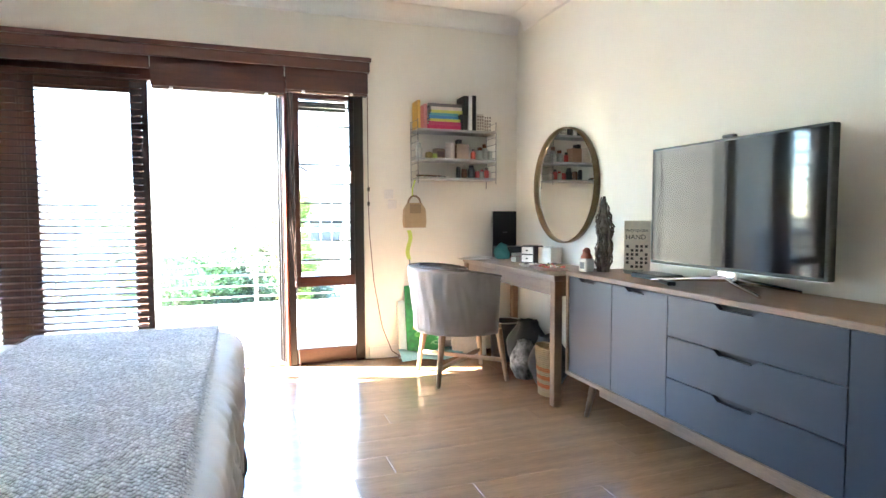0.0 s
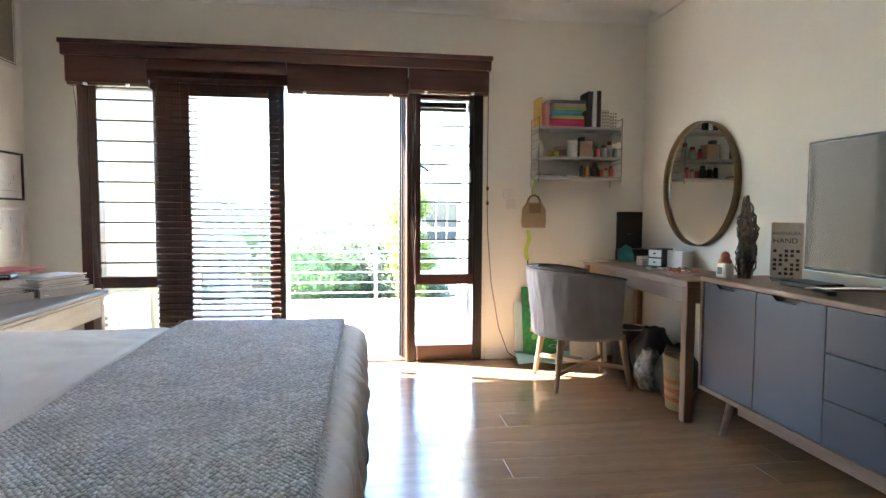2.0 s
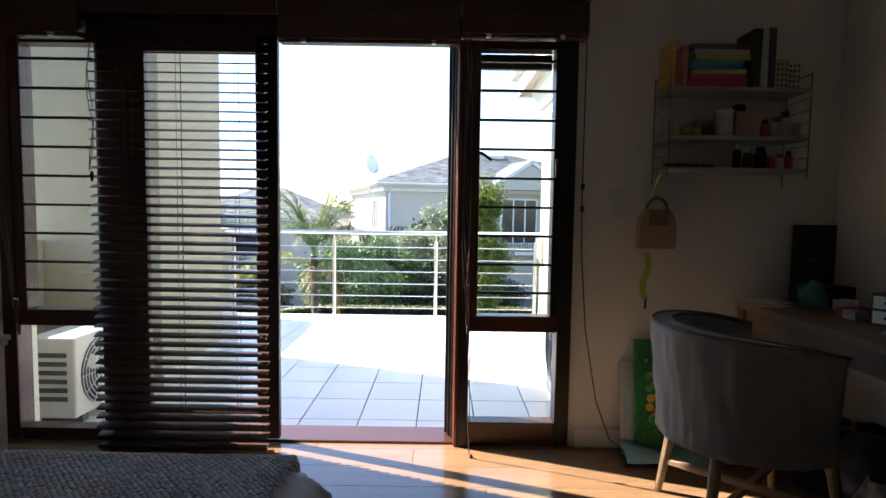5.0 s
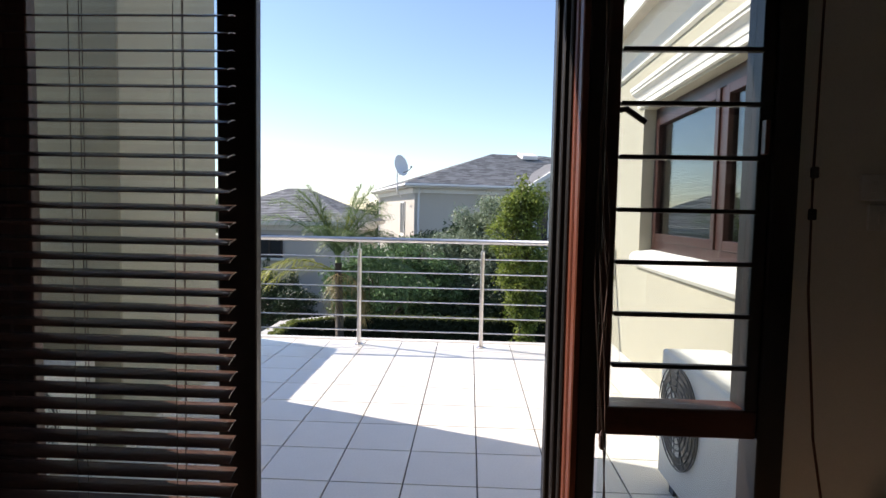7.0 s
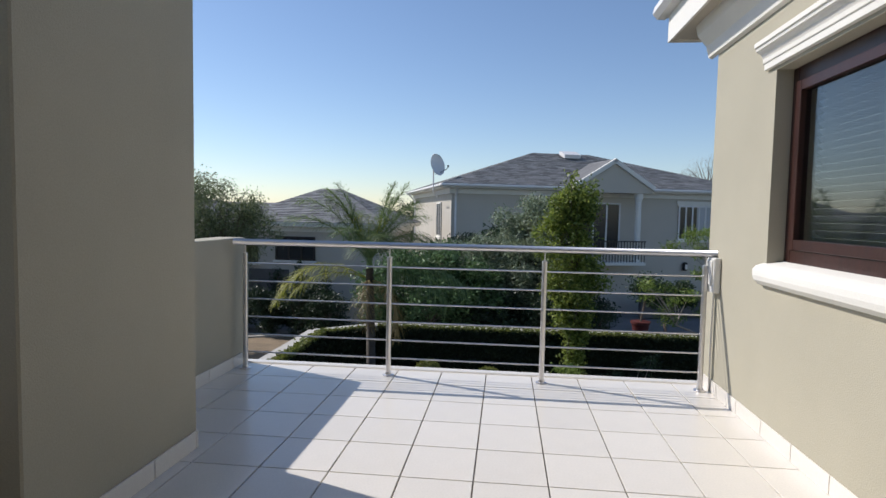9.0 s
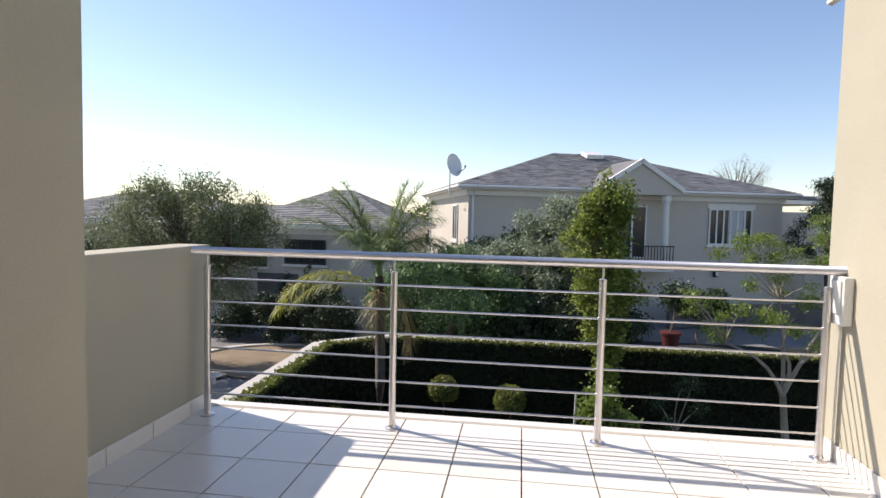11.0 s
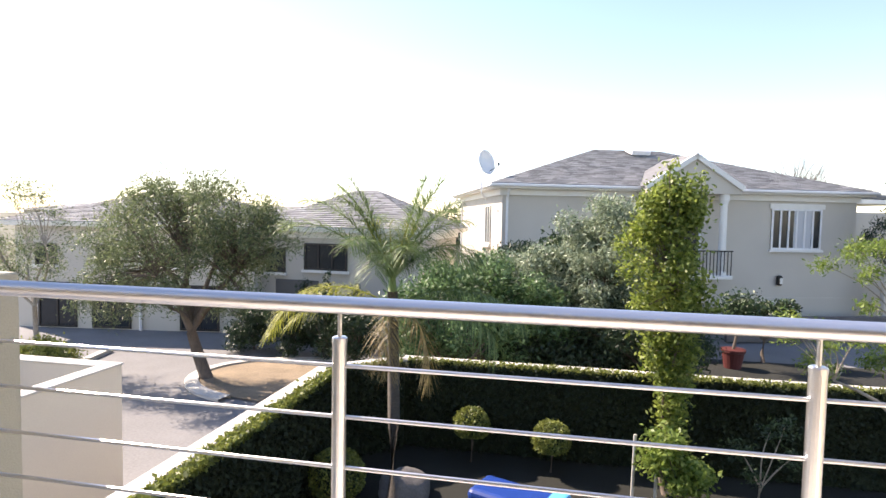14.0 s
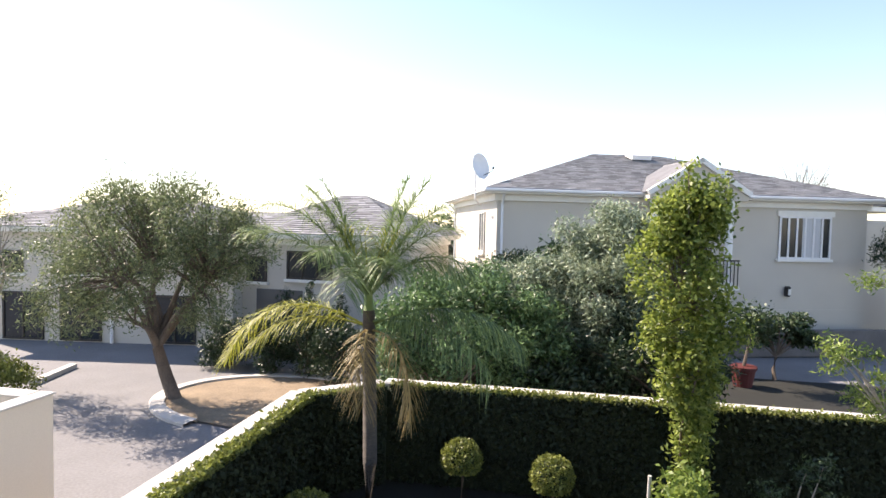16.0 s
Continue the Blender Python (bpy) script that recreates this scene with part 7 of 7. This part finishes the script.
for k, (x, y) in enumerate(((-1.36, 3.64), (-1.52, 3.30))):
    tr = thing("letter_tray", (x, y, WT), -25, "grey plastic letter tray full of papers", "letter tray", "letter trays")
    part("tray", bx(-0.13, 0.13, -0.17, 0.17, 0, 0.006), M["shelf_grey"], tr)
    part("side", bx(-0.13, -0.126, -0.17, 0.17, 0.006, 0.055), M["shelf_grey"], tr)
    part("side", bx(0.126, 0.13, -0.17, 0.17, 0.006, 0.045), M["shelf_grey"], tr)
    for q in range(20):
        hw_, hd_ = rs.uniform(0.095, 0.118), rs.uniform(0.135, 0.158)
        dx_, dy_ = rs.uniform(-0.012, 0.012), rs.uniform(-0.014, 0.014)
        shade_ = rs.choice(("white", "white", "white", "paper", "paper", "grey", "rose"))
        tone = {"white": (0.74, 0.74, 0.73), "paper": (0.70, 0.68, 0.63), "grey": (0.40, 0.40, 0.41), "rose": (0.55, 0.42, 0.36)}[shade_]
        part("magazine", bx(dx_ - hw_, dx_ + hw_, dy_ - hd_, dy_ + hd_, 0.007 + q * 0.0056, 0.0112 + q * 0.0056, 0.0008, Euler((0, 0, rs.uniform(-0.14, 0.14)))), colour("magazine_" + shade_, tone, 0.6), tr)
    # Holes are dark tiles on the lip, coloured as their inner shade.
    for q in range(9):
        for w_ in range(3):
            part("tray_hole", bx(-0.112 + q * 0.026, -0.098 + q * 0.026, -0.1712, -0.170, 0.010 + w_ * 0.014, 0.018 + w_ * 0.014), M["shadow_gap"], tr)
    part("front_lip", bx(-0.126, 0.126, -0.17, -0.166, 0.006, 0.052), M["shelf_grey"], tr)
t = thing("red_folder", (-1.56, 3.52, WT + 0.150), -20, "red folder lying on the paper stack", "folder")
part("folder", bx(-0.13, 0.13, -0.17, 0.17, 0, 0.012, 0.003), colour("folder_red", (0.42, 0.03, 0.025), 0.4), t)
part("tab", bx(0.13, 0.145, -0.05, 0.05, 0.002, 0.008), colour("folder_red", (0.42, 0.03, 0.025), 0.4), t)
t = thing("black_pouch", (-1.50, 3.36, WT + 0.120), 10, "flat black pouch on the paper stack", "pouch")
part("pouch", bx(-0.09, 0.09, -0.06, 0.06, 0, 0.03, 0.012, seg=2), M["black"], t)
part("zip", tb([(-0.08, -0.06, 0.02), (0.08, -0.06, 0.02)], 0.003, 5), M["steel"], t)
t = thing("storage_basket", (-1.45, 3.25, 0), 0, "pale woven storage basket under the desk", "basket")
part("basket", bx(-0.16, 0.16, -0.20, 0.20, 0, 0.27, 0.03, seg=2), cw, t)
part("rim", bx(-0.165, 0.165, -0.205, 0.205, 0.26, 0.28, 0.008), cw, t)
def wall_picture(y0, y1, z0, z1, w, mt, mount, label):
    """A framed picture on the west wall, with its mitred bars round a mount."""
    t = thing("picture_frame", (XL, y0, z0), 0, label, "picture", "pictures on the wall")
    d, h = y1 - y0, z1 - z0
    part("mount", bx(0.002, 0.012, w, d - w, w, h - w), mount, t)
    for a0, a1, b0, b1 in ((0, d, 0, w), (0, d, h - w, h), (0, w, w, h - w), (d - w, d, w, h - w)):
        part("frame_bar", bx(0.001, 0.024, a0, a1, b0, b1, 0.002), mt, t)
    return t
t = wall_picture(3.66, 4.15, 1.195, 1.508, 0.014, M["black"], M["white_plastic"], "thin black picture frame with small ink sketches on white")
for k in range(14):
    y, zz = rs.uniform(0.05, 0.44), rs.uniform(0.07, 0.14)
    part("drawn_mark", tb([(0.0125, y, zz), (0.0125, y + rs.uniform(-0.008, 0.008), zz + rs.uniform(0.008, 0.035))], 0.0016, 4), colour("ink_grey", (0.3, 0.3, 0.3)), t)
part("drawn_mark", bx(0.012, 0.0127, 0.06, 0.42, 0.060, 0.063), colour("ink_grey", (0.3, 0.3, 0.3)), t)
t = wall_picture(3.70, 4.13, 0.79, 1.152, 0.020, M["trim"], M["white_plastic"], "white picture frame with a pale blue drawing")
for k in range(16):
    y, zz = rs.uniform(0.06, 0.38), rs.uniform(0.06, 0.30)
    part("drawn_mark", tb([(0.0125, y, zz), (0.0125, y + rs.uniform(-0.01, 0.01), zz + rs.uniform(0.01, 0.04))], 0.002, 4), rs.choice((colour("ink_blue", (0.25, 0.42, 0.60)), colour("ink_grey", (0.3, 0.3, 0.3)))), t)
t = wall_picture(3.40, 4.14, 2.065, 2.56, 0.016, M["trim"], colour("dim_canvas", (0.22, 0.20, 0.16), 0.7), "large dim canvas in a pale double frame")
part("inner_line", bx(0.012, 0.016, 0.028, 0.712, 0.028, 0.034), M["trim"], t)
part("inner_line", bx(0.012, 0.016, 0.706, 0.712, 0.034, 0.46), M["trim"], t)


# ---- floor planks and balcony tiles ----
def plank_mesh(w, l, h=0.012, g=0.0006, bev=0.0007):
    b = bx(g, l - g, g, w - g, -h, 0.0)
    bmesh.ops.bevel(b, geom=[e for e in b.edges if all(abs(v.co.z) < 1e-6 for v in e.verts)], offset=bev, segments=1, affect="EDGES")
    me = bpy.data.meshes.new("plank")
    b.to_mesh(me)
    b.free()
    return me
PW, PL = 0.193, 1.28
full = plank_mesh(PW, PL)
full.materials.append(M["plank"])
rp = random.Random(8)
row, y = 0, YB
while y < YW - 0.01:
    x = XL - rp.choice((0.0, 0.31, 0.64, 0.92)) if row % 2 else XL - rp.choice((0.15, 0.47, 0.80, 1.1))
    while x < XR - 0.01:
        a, e = max(x, XL), min(x + PL, XR)
        if e - a > 0.02:
            if e - a > PL - 1e-6 and y + PW <= YW + 0.02:
                me = full
            else:
                me = plank_mesh(min(PW, YW + 0.02 - y), e - a)
                me.materials.append(M["plank"])
            o = new("plank", me)
            o.parent = floor
            o.matrix_basis = pose(a, y, 0)
        x += PL
    y += PW
    row += 1
TX, TY = 0.378, 0.403
def tile_mesh(w, l, g=0.0038, bev=0.0018):
    b = bx(g, w - g, g, l - g, -0.012, 0.0)
    bmesh.ops.bevel(b, geom=[e for e in b.edges if all(abs(v.co.z) < 1e-6 for v in e.verts)], offset=bev, segments=1, affect="EDGES")
    me = bpy.data.meshes.new("tile")
    b.to_mesh(me)
    b.free()
    me.materials.append(M["tile"])
    return me
tile_me = tile_mesh(TX, TY)
for i in range(-7, 5):
    for j in range(0, 12):
        x, y = 0.222 + TX * i, 8.669 - TY * (j + 1)
        x1, y0, y1 = min(x + TX, RX), max(y, YO + 0.012), min(y + TY, 8.62)
        if x1 - x < 0.02 or y1 - y0 < 0.02:
            continue
        whole = x1 - x > TX - 1e-6 and y1 - y0 > TY - 1e-6
        o = new("tile", tile_me if whole else tile_mesh(x1 - x, y1 - y0))
        o.parent = balc
        o.matrix_basis = pose(x, y0, BZ)
